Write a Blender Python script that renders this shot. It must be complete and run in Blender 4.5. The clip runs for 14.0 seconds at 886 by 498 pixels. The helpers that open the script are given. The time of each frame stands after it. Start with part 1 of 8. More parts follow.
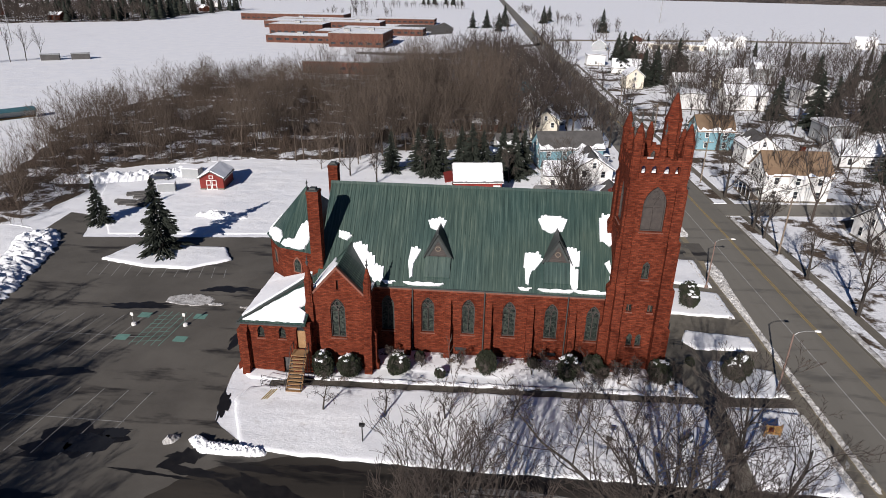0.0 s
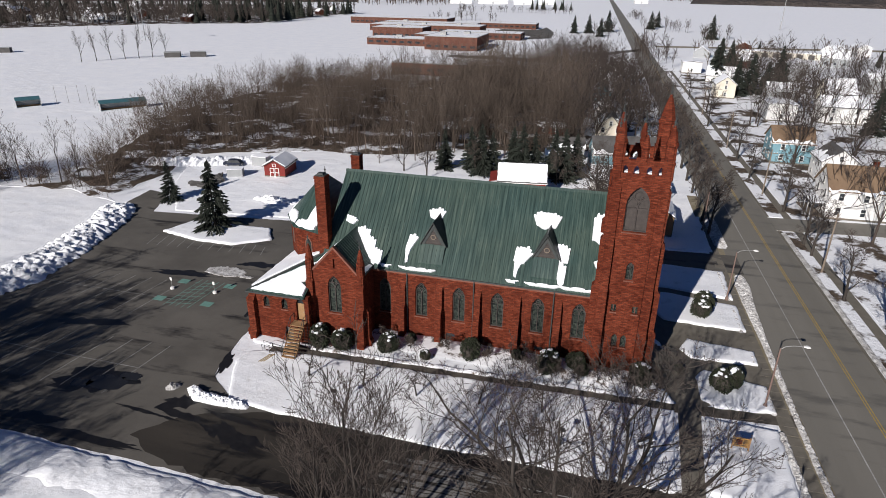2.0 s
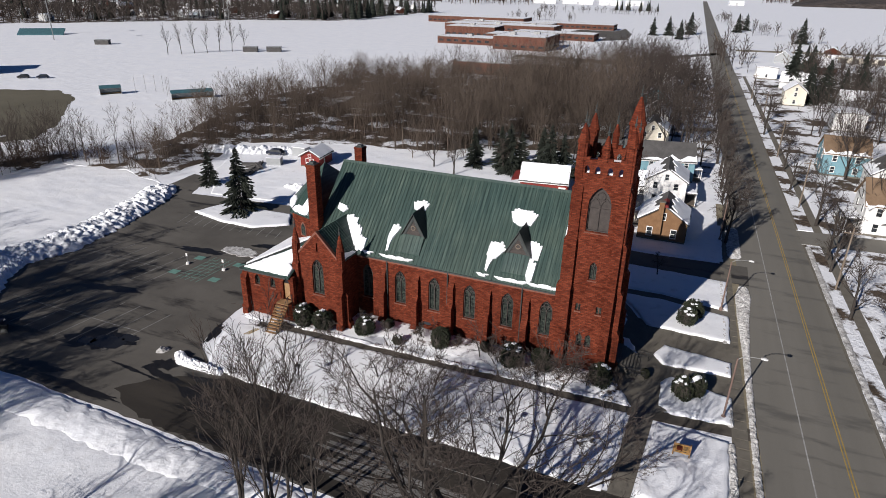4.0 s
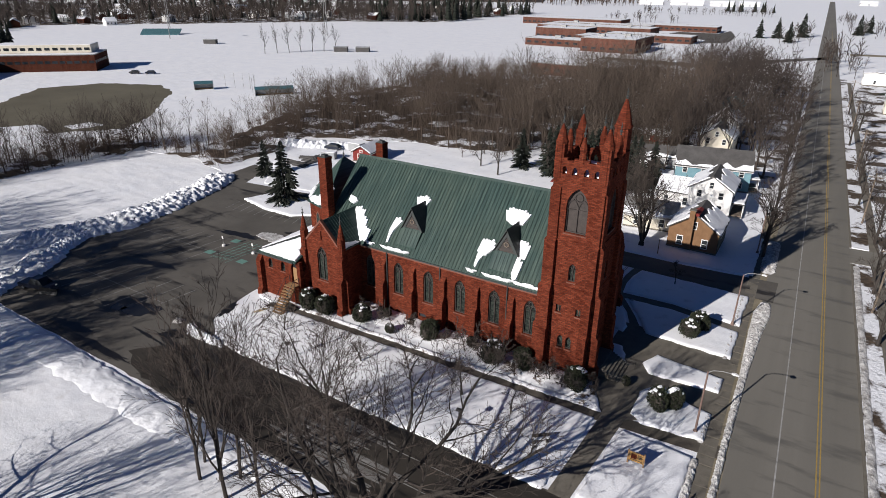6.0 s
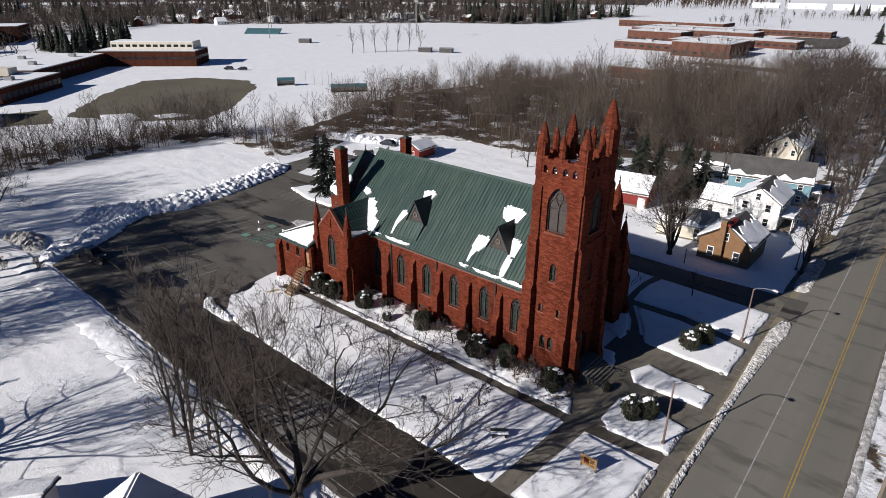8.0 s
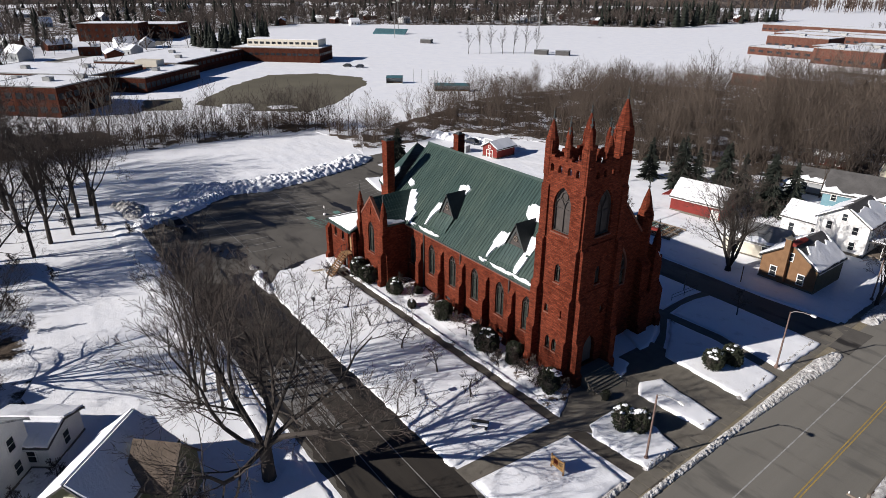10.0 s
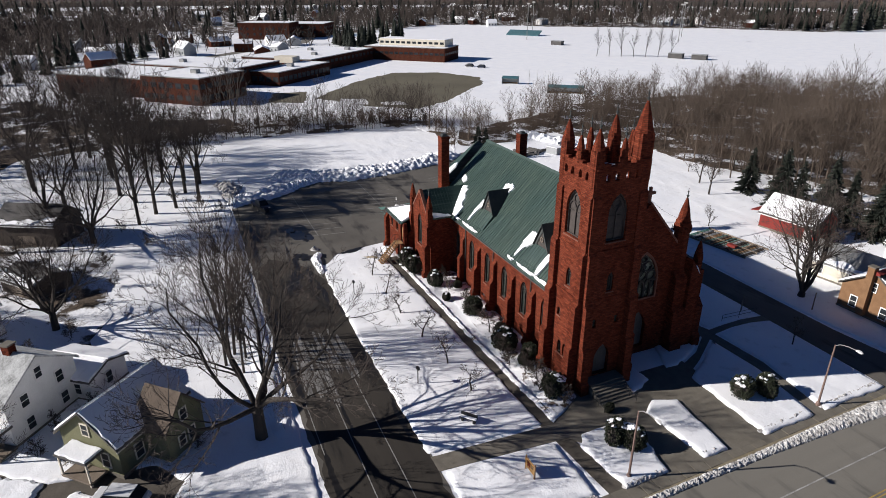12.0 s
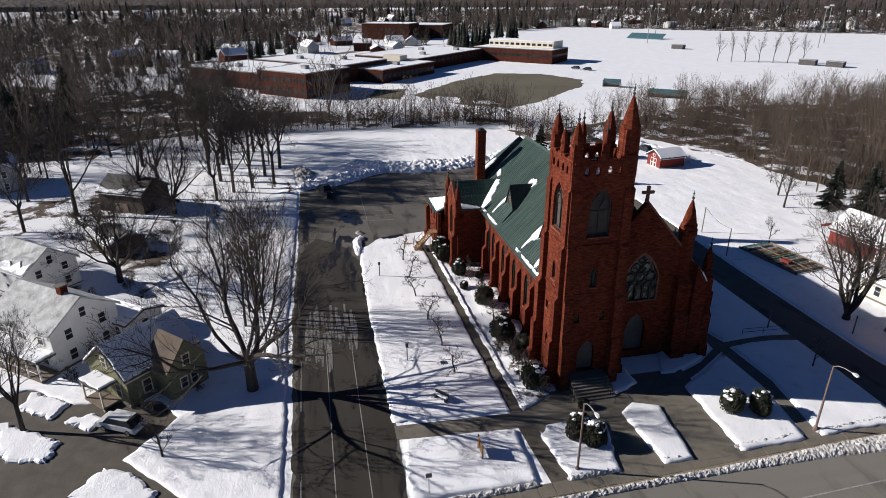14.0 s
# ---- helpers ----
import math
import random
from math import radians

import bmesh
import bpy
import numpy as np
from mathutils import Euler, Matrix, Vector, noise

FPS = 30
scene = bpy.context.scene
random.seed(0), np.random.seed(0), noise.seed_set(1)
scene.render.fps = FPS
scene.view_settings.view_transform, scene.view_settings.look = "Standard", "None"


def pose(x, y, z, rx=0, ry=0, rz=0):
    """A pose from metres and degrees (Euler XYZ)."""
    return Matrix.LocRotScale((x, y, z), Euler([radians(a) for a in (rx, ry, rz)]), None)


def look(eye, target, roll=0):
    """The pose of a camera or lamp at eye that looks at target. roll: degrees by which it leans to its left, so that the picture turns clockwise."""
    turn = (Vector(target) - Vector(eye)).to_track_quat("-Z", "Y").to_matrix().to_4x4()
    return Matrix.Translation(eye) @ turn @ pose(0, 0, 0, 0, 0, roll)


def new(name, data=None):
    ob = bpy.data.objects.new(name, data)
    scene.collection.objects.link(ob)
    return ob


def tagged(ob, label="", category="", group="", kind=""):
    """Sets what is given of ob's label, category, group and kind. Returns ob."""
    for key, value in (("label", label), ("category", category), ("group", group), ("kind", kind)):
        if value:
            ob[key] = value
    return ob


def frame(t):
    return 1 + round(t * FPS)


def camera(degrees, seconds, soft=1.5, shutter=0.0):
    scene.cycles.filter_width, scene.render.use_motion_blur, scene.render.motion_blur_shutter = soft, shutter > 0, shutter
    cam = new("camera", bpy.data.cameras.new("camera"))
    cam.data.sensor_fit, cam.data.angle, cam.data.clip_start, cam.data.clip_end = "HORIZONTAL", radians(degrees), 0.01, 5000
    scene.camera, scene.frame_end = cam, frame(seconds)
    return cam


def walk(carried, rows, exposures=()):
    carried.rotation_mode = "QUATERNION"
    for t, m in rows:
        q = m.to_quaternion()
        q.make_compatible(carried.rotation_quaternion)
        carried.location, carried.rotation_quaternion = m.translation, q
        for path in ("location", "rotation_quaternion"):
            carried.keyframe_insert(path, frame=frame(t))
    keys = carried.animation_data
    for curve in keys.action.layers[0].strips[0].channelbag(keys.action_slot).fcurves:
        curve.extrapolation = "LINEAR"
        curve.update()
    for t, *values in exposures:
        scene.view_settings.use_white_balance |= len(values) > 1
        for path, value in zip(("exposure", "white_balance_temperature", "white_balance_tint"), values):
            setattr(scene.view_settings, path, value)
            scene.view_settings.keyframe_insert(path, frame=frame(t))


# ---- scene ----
# camera and its flight
cam = camera(72.0, 14.0, soft=0.9)
PATH = [
    (0, (0.499, -0.627, 39.277), (0.35, 1.196, 38.467), 0.9),
    (0.5, (3.42, -1.147, 39.235), (3.19, 0.667, 38.427), 0.9),
    (1, (6.465, -1.626, 39.21), (6.15, 0.177, 38.404), 0.8),
    (1.5, (9.603, -1.971, 39.156), (9.208, -0.182, 38.353), 0.8),
    (2, (12.6, -2.211, 39.118), (12.133, -0.439, 38.317), 0.8),
    (2.5, (15.5, -2.301, 39.122), (14.974, -0.545, 38.323), 0.9),
    (5, (29.812, 0.543, 39.628), (28.99, 2.176, 38.818), 0.9),
    (5.5, (32.671, 1.424, 39.645), (31.779, 3.021, 38.837), 0.7),
    (6, (35.38, 2.431, 39.624), (34.415, 3.985, 38.818), 0.6),
    (6.5, (37.909, 3.518, 39.567), (36.878, 5.031, 38.762), 0.5),
    (7, (40.307, 4.776, 39.503), (39.221, 6.25, 38.698), 0.5),
    (9.5, (52.429, 12.765, 39.076), (51.034, 13.955, 38.278), 0.4),
    (10, (54.51, 14.739, 38.977), (53.045, 15.841, 38.179), 0.4),
    (10.5, (56.514, 16.96, 38.895), (54.973, 17.954, 38.097), 0.4),
    (11, (58.354, 19.379, 38.844), (56.752, 20.271, 38.045), 0.2),
    (11.5, (60.067, 21.802, 38.741), (58.419, 22.609, 37.945), 0.2),
    (12, (61.754, 24.283, 38.675), (60.074, 25.022, 37.88), 0.0),
    (12.5, (63.503, 26.775, 38.58), (61.793, 27.44, 37.786), -0.1),
    (13, (65.332, 29.472, 38.392), (63.587, 30.047, 37.6), -0.1),
    (13.5, (67.094, 32.369, 38.185), (65.32, 32.849, 37.397), -0.2),
    (14, (68.678, 35.368, 38.016), (66.879, 35.749, 37.229), -0.2),
]
walk(cam, [(t, look(eye, target, roll)) for t, eye, target, roll in PATH], ((0.0, 0.20, 6600, 14), (2.5, 0.16, 6540, 13), (5.0, 0.17, 6560, 13), (9.5, 0.36, 6580, 13), (14.0, 0.44, 6600, 13)))
# world, sun and exposure
SUN_DIR = Vector((-0.31, -0.951, math.tan(radians(25.0)))).normalized()   # towards the sun
world = bpy.data.worlds.new("winter_sky")
scene.world = world
world.use_nodes = True
wn = world.node_tree
sky = wn.nodes.new("ShaderNodeTexSky")
sky.sky_type = "NISHITA"
sky.sun_disc = False
sky.sun_elevation = radians(25.0)
sky.sun_rotation = math.atan2(SUN_DIR.x, SUN_DIR.y)
sky.air_density, sky.dust_density, sky.ozone_density = 0.6, 0.0, 9.0
wn.links.new(sky.outputs[0], wn.nodes["Background"].inputs[0])
wn.nodes["Background"].inputs[1].default_value = 0.042
sun = new("sun", bpy.data.lights.new("sun", "SUN"))
sun.data.energy, sun.data.angle, sun.data.color = 5.0, radians(0.5), (1.0, 0.975, 0.94)
sun.matrix_world = look((0, 0, 0), -SUN_DIR)

# materials
def material(name, rough=0.8, metal=0.0, spec=0.3):
    m = bpy.data.materials.new(name)
    m.use_nodes = True
    b = m.node_tree.nodes["Principled BSDF"]
    b.inputs["Roughness"].default_value = rough
    b.inputs["Metallic"].default_value = metal
    b.inputs["Specular IOR Level"].default_value = spec
    return m, m.node_tree, b


def node(nt, kind, **values):
    n = nt.nodes.new("ShaderNode" + kind)
    for k, v in values.items():
        n.inputs[k.replace("_", " ")].default_value = v
    return n


def coords(nt, scale=(1, 1, 1), world_space=True):
    """Place in the world (metres), scaled."""
    mp = node(nt, "Mapping", Scale=scale)
    if world_space:
        g = nt.nodes.new("ShaderNodeNewGeometry")
        nt.links.new(g.outputs["Position"], mp.inputs["Vector"])
    else:
        g = nt.nodes.new("ShaderNodeTexCoord")
        nt.links.new(g.outputs["Object"], mp.inputs["Vector"])
    return mp.outputs[0]


def noise_tex(nt, vec, scale, detail=4.0, rough=0.55):
    n = node(nt, "TexNoise", Scale=scale, Detail=detail, Roughness=rough)
    nt.links.new(vec, n.inputs["Vector"])
    return n.outputs["Fac"]


def ramp(nt, fac, stops):
    r = nt.nodes.new("ShaderNodeValToRGB")
    while len(r.color_ramp.elements) < len(stops):
        r.color_ramp.elements.new(0.5)
    for e, (p, c) in zip(r.color_ramp.elements, stops):
        e.position = p
        e.color = (*c, 1) if len(c) == 3 else c
    nt.links.new(fac, r.inputs[0])
    return r.outputs[0]


def mix(nt, fac, a, b, kind="MIX"):
    n = nt.nodes.new("ShaderNodeMix")
    n.data_type, n.blend_type = "RGBA", kind
    for socket, v in ((0, fac), (6, a), (7, b)):
        if isinstance(v, (int, float)):
            n.inputs[socket].default_value = v
        elif isinstance(v, tuple):
            n.inputs[socket].default_value = (*v, 1)
        else:
            nt.links.new(v, n.inputs[socket])
    return n.outputs[2]


def bump(nt, b, height, strength=0.4, dist=0.05):
    n = node(nt, "Bump", Strength=strength, Distance=dist)
    nt.links.new(height, n.inputs["Height"])
    nt.links.new(n.outputs[0], b.inputs["Normal"])


def grained(name, dark, light, scale=3.0, fine=25.0, rough=0.8, metal=0.0, bump_by=0.3, dist=0.03, stretch=(1, 1, 1), spec=0.3, per_object=0.0):
    """Two scales of variation between two colours, with a fine relief."""
    m, nt, b = material(name, rough, metal, spec)
    v = coords(nt, stretch)
    broad, small = noise_tex(nt, v, scale), noise_tex(nt, v, fine)
    col = mix(nt, 0.4, ramp(nt, broad, ((0.3, dark), (0.7, light))), ramp(nt, small, ((0.3, dark), (0.7, light))))
    if per_object:
        oi = nt.nodes.new("ShaderNodeObjectInfo")
        k = 1 - per_object
        col = mix(nt, 1.0, col, ramp(nt, oi.outputs["Random"], ((0, (k, k, k)), (1, (1, 1, 1)))), "MULTIPLY")
    nt.links.new(col, b.inputs["Base Color"])
    bump(nt, b, small, bump_by, dist)
    return m


def brick_material(name, c1, c2, mortar, dark):
    m, nt, b = material(name, 0.95, 0.0, 0.04)
    g = nt.nodes.new("ShaderNodeNewGeometry")
    sep = nt.nodes.new("ShaderNodeSeparateXYZ")
    nt.links.new(g.outputs["Position"], sep.inputs[0])
    add = nt.nodes.new("ShaderNodeMath")
    nt.links.new(sep.outputs[0], add.inputs[0])
    nt.links.new(sep.outputs[1], add.inputs[1])
    com = nt.nodes.new("ShaderNodeCombineXYZ")
    nt.links.new(add.outputs[0], com.inputs[0])
    nt.links.new(sep.outputs[2], com.inputs[1])
    br = node(nt, "TexBrick", Scale=1.0, Color1=(*c1, 1), Color2=(*c2, 1), Mortar=(*mortar, 1))
    br.inputs["Brick Width"].default_value, br.inputs["Row Height"].default_value = 0.44, 0.17
    br.inputs["Mortar Size"].default_value = 0.012
    nt.links.new(com.outputs[0], br.inputs["Vector"])
    v = coords(nt, (1.1, 1.1, 4.6))
    band = noise_tex(nt, v, 1.5, 7, 0.75)
    col = mix(nt, 0.8, br.outputs["Color"], ramp(nt, band, ((0.32, dark), (0.5, (0.62, 0.58, 0.56)), (0.72, (1.0, 1.0, 1.0)))), "MULTIPLY")
    stain = noise_tex(nt, coords(nt, (1, 1, 0.25)), 0.5, 5)
    col = mix(nt, 0.6, col, ramp(nt, stain, ((0.35, (0.6, 0.55, 0.55)), (0.6, (1, 1, 1)))), "MULTIPLY")
    nt.links.new(col, b.inputs["Base Color"])
    bump(nt, b, br.outputs["Fac"], -0.4, 0.02)
    return m


BRICK = brick_material("red_brick", (0.25, 0.062, 0.032), (0.135, 0.030, 0.017), (0.075, 0.036, 0.026), (0.22, 0.20, 0.19))
STONE = grained("brown_stone_trim", (0.13, 0.05, 0.033), (0.22, 0.09, 0.06), 2, 18)
LOUVRE = grained("dark_louvre_wood", (0.035, 0.03, 0.027), (0.075, 0.062, 0.055), 2, 18)
TRACERY = grained("pale_grey_tracery", (0.16, 0.15, 0.13), (0.25, 0.23, 0.2), 2, 18)
FADED_LINE = grained("faded_parking_paint", (0.12, 0.117, 0.108), (0.32, 0.315, 0.30), 0.7, 9, 0.75)
# brick of the far halls, paled to hold the haze of distance
HAZY_BRICK = brick_material("hazy_orange_brick", (0.19, 0.086, 0.060), (0.14, 0.062, 0.046), (0.18, 0.13, 0.11), (0.6, 0.55, 0.52))
SCHOOL_BRICK = brick_material("orange_brown_brick", (0.125, 0.040, 0.024), (0.080, 0.028, 0.018), (0.10, 0.065, 0.05), (0.6, 0.55, 0.52))


def snow_material():
    m, nt, b = material("snow", 0.6, 0, 0.25)
    v = coords(nt)
    broad, mid, fine = noise_tex(nt, v, 0.15, 5), noise_tex(nt, v, 0.7, 7, 0.62), noise_tex(nt, coords(nt, (1.0, 1.6, 1.0)), 3.2, 5, 0.7)
    swell = noise_tex(nt, coords(nt, (0.5, 1.0, 1.0)), 0.33, 2, 0.4)
    col = ramp(nt, broad, ((0.3, (0.80, 0.815, 0.84)), (0.65, (0.87, 0.875, 0.88))))
    dirt = ramp(nt, mid, ((0.27, (0.72, 0.70, 0.67)), (0.42, (1, 1, 1))))
    nt.links.new(mix(nt, 0.6, col, dirt, "MULTIPLY"), b.inputs["Base Color"])
    h = mix(nt, 0.15, mix(nt, 0.25, swell, mid), fine)
    bump(nt, b, h, 0.38, 0.8)
    return m


SNOW = snow_material()


def mulch_snow_material():
    """Old thin snow with brown mulch and stems showing in flecks."""
    m, nt, b = material("thin_snow_over_mulch", 0.8)
    v = coords(nt)
    soil = ramp(nt, noise_tex(nt, v, 4.0, 5), ((0.3, (0.05, 0.034, 0.024)), (0.7, (0.14, 0.10, 0.07))))
    cover = ramp(nt, noise_tex(nt, v, 0.55, 9, 0.72), ((0.40, (0, 0, 0)), (0.47, (1, 1, 1))))
    nt.links.new(mix(nt, cover, soil, (0.80, 0.80, 0.81)), b.inputs["Base Color"])
    bump(nt, b, noise_tex(nt, v, 2.2, 6), 0.5, 0.25)
    return m


MULCH_SNOW = mulch_snow_material()
DIRTY_SNOW = grained("dirty_snow", (0.10, 0.085, 0.07), (0.80, 0.79, 0.77), 1.6, 6.5, 0.8, bump_by=0.7, dist=0.15)
SLUSH = grained("thin_ice_and_slush", (0.055, 0.052, 0.047), (0.27, 0.262, 0.248), 0.9, 5, 0.6, stretch=(0.35, 2.5, 1))


def asphalt_material(name, dark, light, wet, streak=(1, 1, 1)):
    m, nt, b = material(name, 0.8)
    v = coords(nt, streak)
    broad, fine = noise_tex(nt, v, 0.12, 6, 0.6), noise_tex(nt, coords(nt), 14.0, 4)
    col = mix(nt, 0.3, ramp(nt, broad, ((0.3, dark), (0.65, light))), ramp(nt, fine, ((0.3, dark), (0.7, light))))
    # long dark streaks: wet patches, with streaks of tree shadow painted in too
    patch = noise_tex(nt, coords(nt, (0.22, 1.0, 1)), 0.35, 8, 0.66)
    damp_and_shade = ramp(nt, patch, ((0.54, (0, 0, 0)), (0.64, (1, 1, 1))))
    col = mix(nt, damp_and_shade, col, wet)
    nt.links.new(col, b.inputs["Base Color"])
    nt.links.new(ramp(nt, damp_and_shade, ((0, (0.85, 0.85, 0.85)), (1, (0.6, 0.6, 0.6)))), b.inputs["Roughness"])
    bump(nt, b, fine, 0.25, 0.02)
    return m


ASPHALT = asphalt_material("lot_asphalt", (0.070, 0.064, 0.055), (0.135, 0.124, 0.107), (0.030, 0.027, 0.024))
DAMP_DRIVE = asphalt_material("damp_driveway_asphalt", (0.017, 0.0145, 0.012), (0.046, 0.039, 0.031), (0.010, 0.009, 0.008), (0.25, 2.2, 1))
ROAD = asphalt_material("road_asphalt", (0.135, 0.127, 0.108), (0.20, 0.187, 0.160), (0.12, 0.113, 0.098), (1.5, 0.08, 1))
CONCRETE = grained("concrete", (0.11, 0.098, 0.078), (0.18, 0.163, 0.133), 0.9, 12, 0.85)
# darker concrete: damp, and the front walk's shade put into the colour
DAMP_SHADED_CONCRETE = grained("damp_shaded_concrete", (0.055, 0.047, 0.037), (0.11, 0.096, 0.078), 0.7, 9, 0.8)
GRASS = grained("thin_winter_grass", (0.14, 0.115, 0.065), (0.30, 0.26, 0.19), 0.5, 5, 0.95, bump_by=0.6)
MUD = grained("infield_clay", (0.085, 0.075, 0.052), (0.145, 0.13, 0.09), 0.06, 2.0, 0.95)
WHITE_LINE = grained("worn_white_paint", (0.17, 0.165, 0.15), (0.46, 0.45, 0.43), 1.2, 9, 0.7)
YELLOW_LINE = grained("worn_yellow_paint", (0.24, 0.17, 0.06), (0.46, 0.31, 0.08), 1.2, 9, 0.7)
TEAL_PAINT = grained("worn_teal_paint", (0.10, 0.20, 0.17), (0.16, 0.30, 0.25), 1.2, 9, 0.7)


def copper_material():
    m, nt, b = material("green_metal_roof", 0.5, 0.0, 0.4)
    v = coords(nt, (6.0, 0.25, 0.25))
    streak = noise_tex(nt, v, 0.9, 6, 0.65)
    broad = noise_tex(nt, coords(nt), 0.22, 4)
    col = ramp(nt, streak, ((0.28, (0.011, 0.027, 0.025)), (0.5, (0.029, 0.055, 0.050)), (0.74, (0.085, 0.118, 0.105))))
    tint = ramp(nt, broad, ((0.35, (0.72, 0.85, 0.8)), (0.7, (1.25, 1.12, 0.95))))
    nt.links.new(mix(nt, 0.9, col, tint, "MULTIPLY"), b.inputs["Base Color"])
    bump(nt, b, streak, 0.1, 0.02)
    return m


COPPER = copper_material()
DARK_METAL = grained("dark_flashing", (0.03, 0.035, 0.035), (0.06, 0.065, 0.06), 2, 15, 0.6)
BARK = grained("bark", (0.024, 0.020, 0.017), (0.064, 0.054, 0.046), 1.5, 12, 0.95, stretch=(1, 1, 0.25))
TWIG = grained("twigs", (0.036, 0.028, 0.024), (0.084, 0.066, 0.055), 0.08, 3, 0.95)
# lighter copy of the twigs with sunlight put into the colour
SUNLIT_TWIG = grained("sunlit_twigs", (0.054, 0.041, 0.032), (0.14, 0.108, 0.084), 0.05, 3, 0.95)
BRUSH = grained("reddish_brush", (0.050, 0.034, 0.026), (0.105, 0.075, 0.056), 0.05, 3, 0.95)
NEEDLES = grained("conifer_needles", (0.008, 0.011, 0.008), (0.026, 0.031, 0.022), 0.8, 9, 0.9)
YEW = grained("shrub_leaves", (0.008, 0.012, 0.007), (0.034, 0.038, 0.019), 1.5, 14, 0.85)
WOOD = grained("weathered_wood", (0.20, 0.11, 0.05), (0.36, 0.22, 0.11), 1.5, 14, 0.8)
RED = grained("barn_red_paint", (0.13, 0.017, 0.013), (0.22, 0.028, 0.021), 0.8, 10, 0.75)
WHITE = grained("white_siding", (0.62, 0.61, 0.58), (0.78, 0.77, 0.74), 0.8, 8, 0.7)
CREAM = grained("cream_siding", (0.55, 0.5, 0.40), (0.68, 0.63, 0.52), 0.8, 8, 0.7)
GREY = grained("grey_siding", (0.26, 0.27, 0.27), (0.36, 0.37, 0.37), 0.8, 8, 0.8)
OLIVE = grained("olive_green_siding", (0.125, 0.125, 0.065), (0.19, 0.185, 0.105), 0.8, 8, 0.8)
BLUE = grained("light_blue_siding", (0.12, 0.24, 0.28), (0.19, 0.33, 0.37), 0.8, 8, 0.75)
TAN = grained("tan_brick", (0.15, 0.082, 0.04), (0.235, 0.13, 0.066), 1.2, 14, 0.85)
DUSTED = grained("snow_dusted_shingles", (0.16, 0.165, 0.155), (0.62, 0.63, 0.62), 0.9, 6, 0.85, stretch=(1, 1, 0.4))
SHINGLE = grained("dark_shingles", (0.055, 0.052, 0.05), (0.11, 0.105, 0.1), 0.6, 7, 0.9)
BROWN_SHINGLE = grained("dark_brown_shingles", (0.07, 0.052, 0.038), (0.14, 0.108, 0.082), 0.7, 6, 0.9)
BROWN_ROOF = grained("brown_shingles", (0.14, 0.092, 0.057), (0.22, 0.148, 0.093), 0.6, 7, 0.9)
STEEL = grained("galvanised_steel", (0.22, 0.22, 0.21), (0.34, 0.34, 0.33), 1.0, 10, 0.5, 0.4)
RUST_POLE = grained("reddish_brown_pole_paint", (0.13, 0.085, 0.07), (0.21, 0.14, 0.115), 1.0, 10, 0.6)
POLE_WOOD = grained("pole_wood", (0.13, 0.10, 0.075), (0.22, 0.18, 0.14), 1.0, 10, 0.9)
BLACK = grained("black_paint", (0.012, 0.012, 0.013), (0.03, 0.03, 0.03), 1.0, 10, 0.5)
GOLD = grained("mustard_sign_board", (0.33, 0.17, 0.05), (0.44, 0.25, 0.08), 2.0, 10, 0.6)
TEAL = grained("teal_metal_roof", (0.035, 0.10, 0.12), (0.06, 0.15, 0.17), 0.8, 8, 0.6)


def glass_material(name, dark, light, scale):
    m, nt, b = material(name, 0.35, 0.0, 0.14)
    v = coords(nt)
    vo = node(nt, "TexVoronoi", Scale=scale)
    nt.links.new(v, vo.inputs["Vector"])
    nt.links.new(ramp(nt, vo.outputs["Color"], ((0.2, dark), (0.9, light))), b.inputs["Base Color"])
    return m


LEADED = glass_material("leaded_glass", (0.010, 0.013, 0.012), (0.050, 0.058, 0.048), 5.0)
PALE_GLASS = glass_material("pale_stained_glass", (0.03, 0.035, 0.03), (0.34, 0.36, 0.27), 2.4)
DARK_WOOD = grained("dark_brown_boards", (0.045, 0.034, 0.026), (0.085, 0.066, 0.052), 1.2, 10, 0.85)
# dark tone that holds the shade of the tan house's east wall
SHADED_SIDING = grained("shaded_green_siding", (0.045, 0.05, 0.035), (0.085, 0.09, 0.065), 0.8, 8, 0.8)
PANE = glass_material("dark_window_pane", (0.012, 0.014, 0.016), (0.035, 0.04, 0.045), 0.7)

# mesh tools
def finish(bm, name, mat):
    bmesh.ops.recalc_face_normals(bm, faces=bm.faces)
    me = bpy.data.meshes.new(name)
    bm.to_mesh(me)
    bm.free()
    me.materials.append(mat)
    return me


def part(name, bm, mat, parent=None, label="", smooth=False):
    """One mesh object, under a thing or a part where one is given."""
    me = bm if isinstance(bm, bpy.types.Mesh) else finish(bm, name, mat)
    if smooth:
        me.shade_smooth()
    ob = new(name, me)
    if parent is not None:
        ob.parent = parent
        if parent.type == "EMPTY":
            ob.matrix_parent_inverse = parent.matrix_basis.inverted()
    if label:
        ob["label"] = label
    return ob


def thing(name, at, label, category, group="", kind=""):
    e = new(name)
    e.empty_display_size = 0.3
    e.matrix_basis = at if isinstance(at, Matrix) else Matrix.Translation(at)
    return tagged(e, label, category, group, kind)


def single(name, bm, mat, label, category, group="", kind="", smooth=False):
    return tagged(part(name, bm, mat, None, "", smooth), label, category, group, kind)


def B():
    return bmesh.new()


def box(bm, x0, x1, y0, y1, z0, z1):
    v = [bm.verts.new((x, y, z)) for z in (z0, z1) for x, y in ((x0, y0), (x1, y0), (x1, y1), (x0, y1))]
    for q in ((3, 2, 1, 0), (4, 5, 6, 7), (0, 1, 5, 4), (1, 2, 6, 5), (2, 3, 7, 6), (3, 0, 4, 7)):
        bm.faces.new([v[i] for i in q])
    return bm


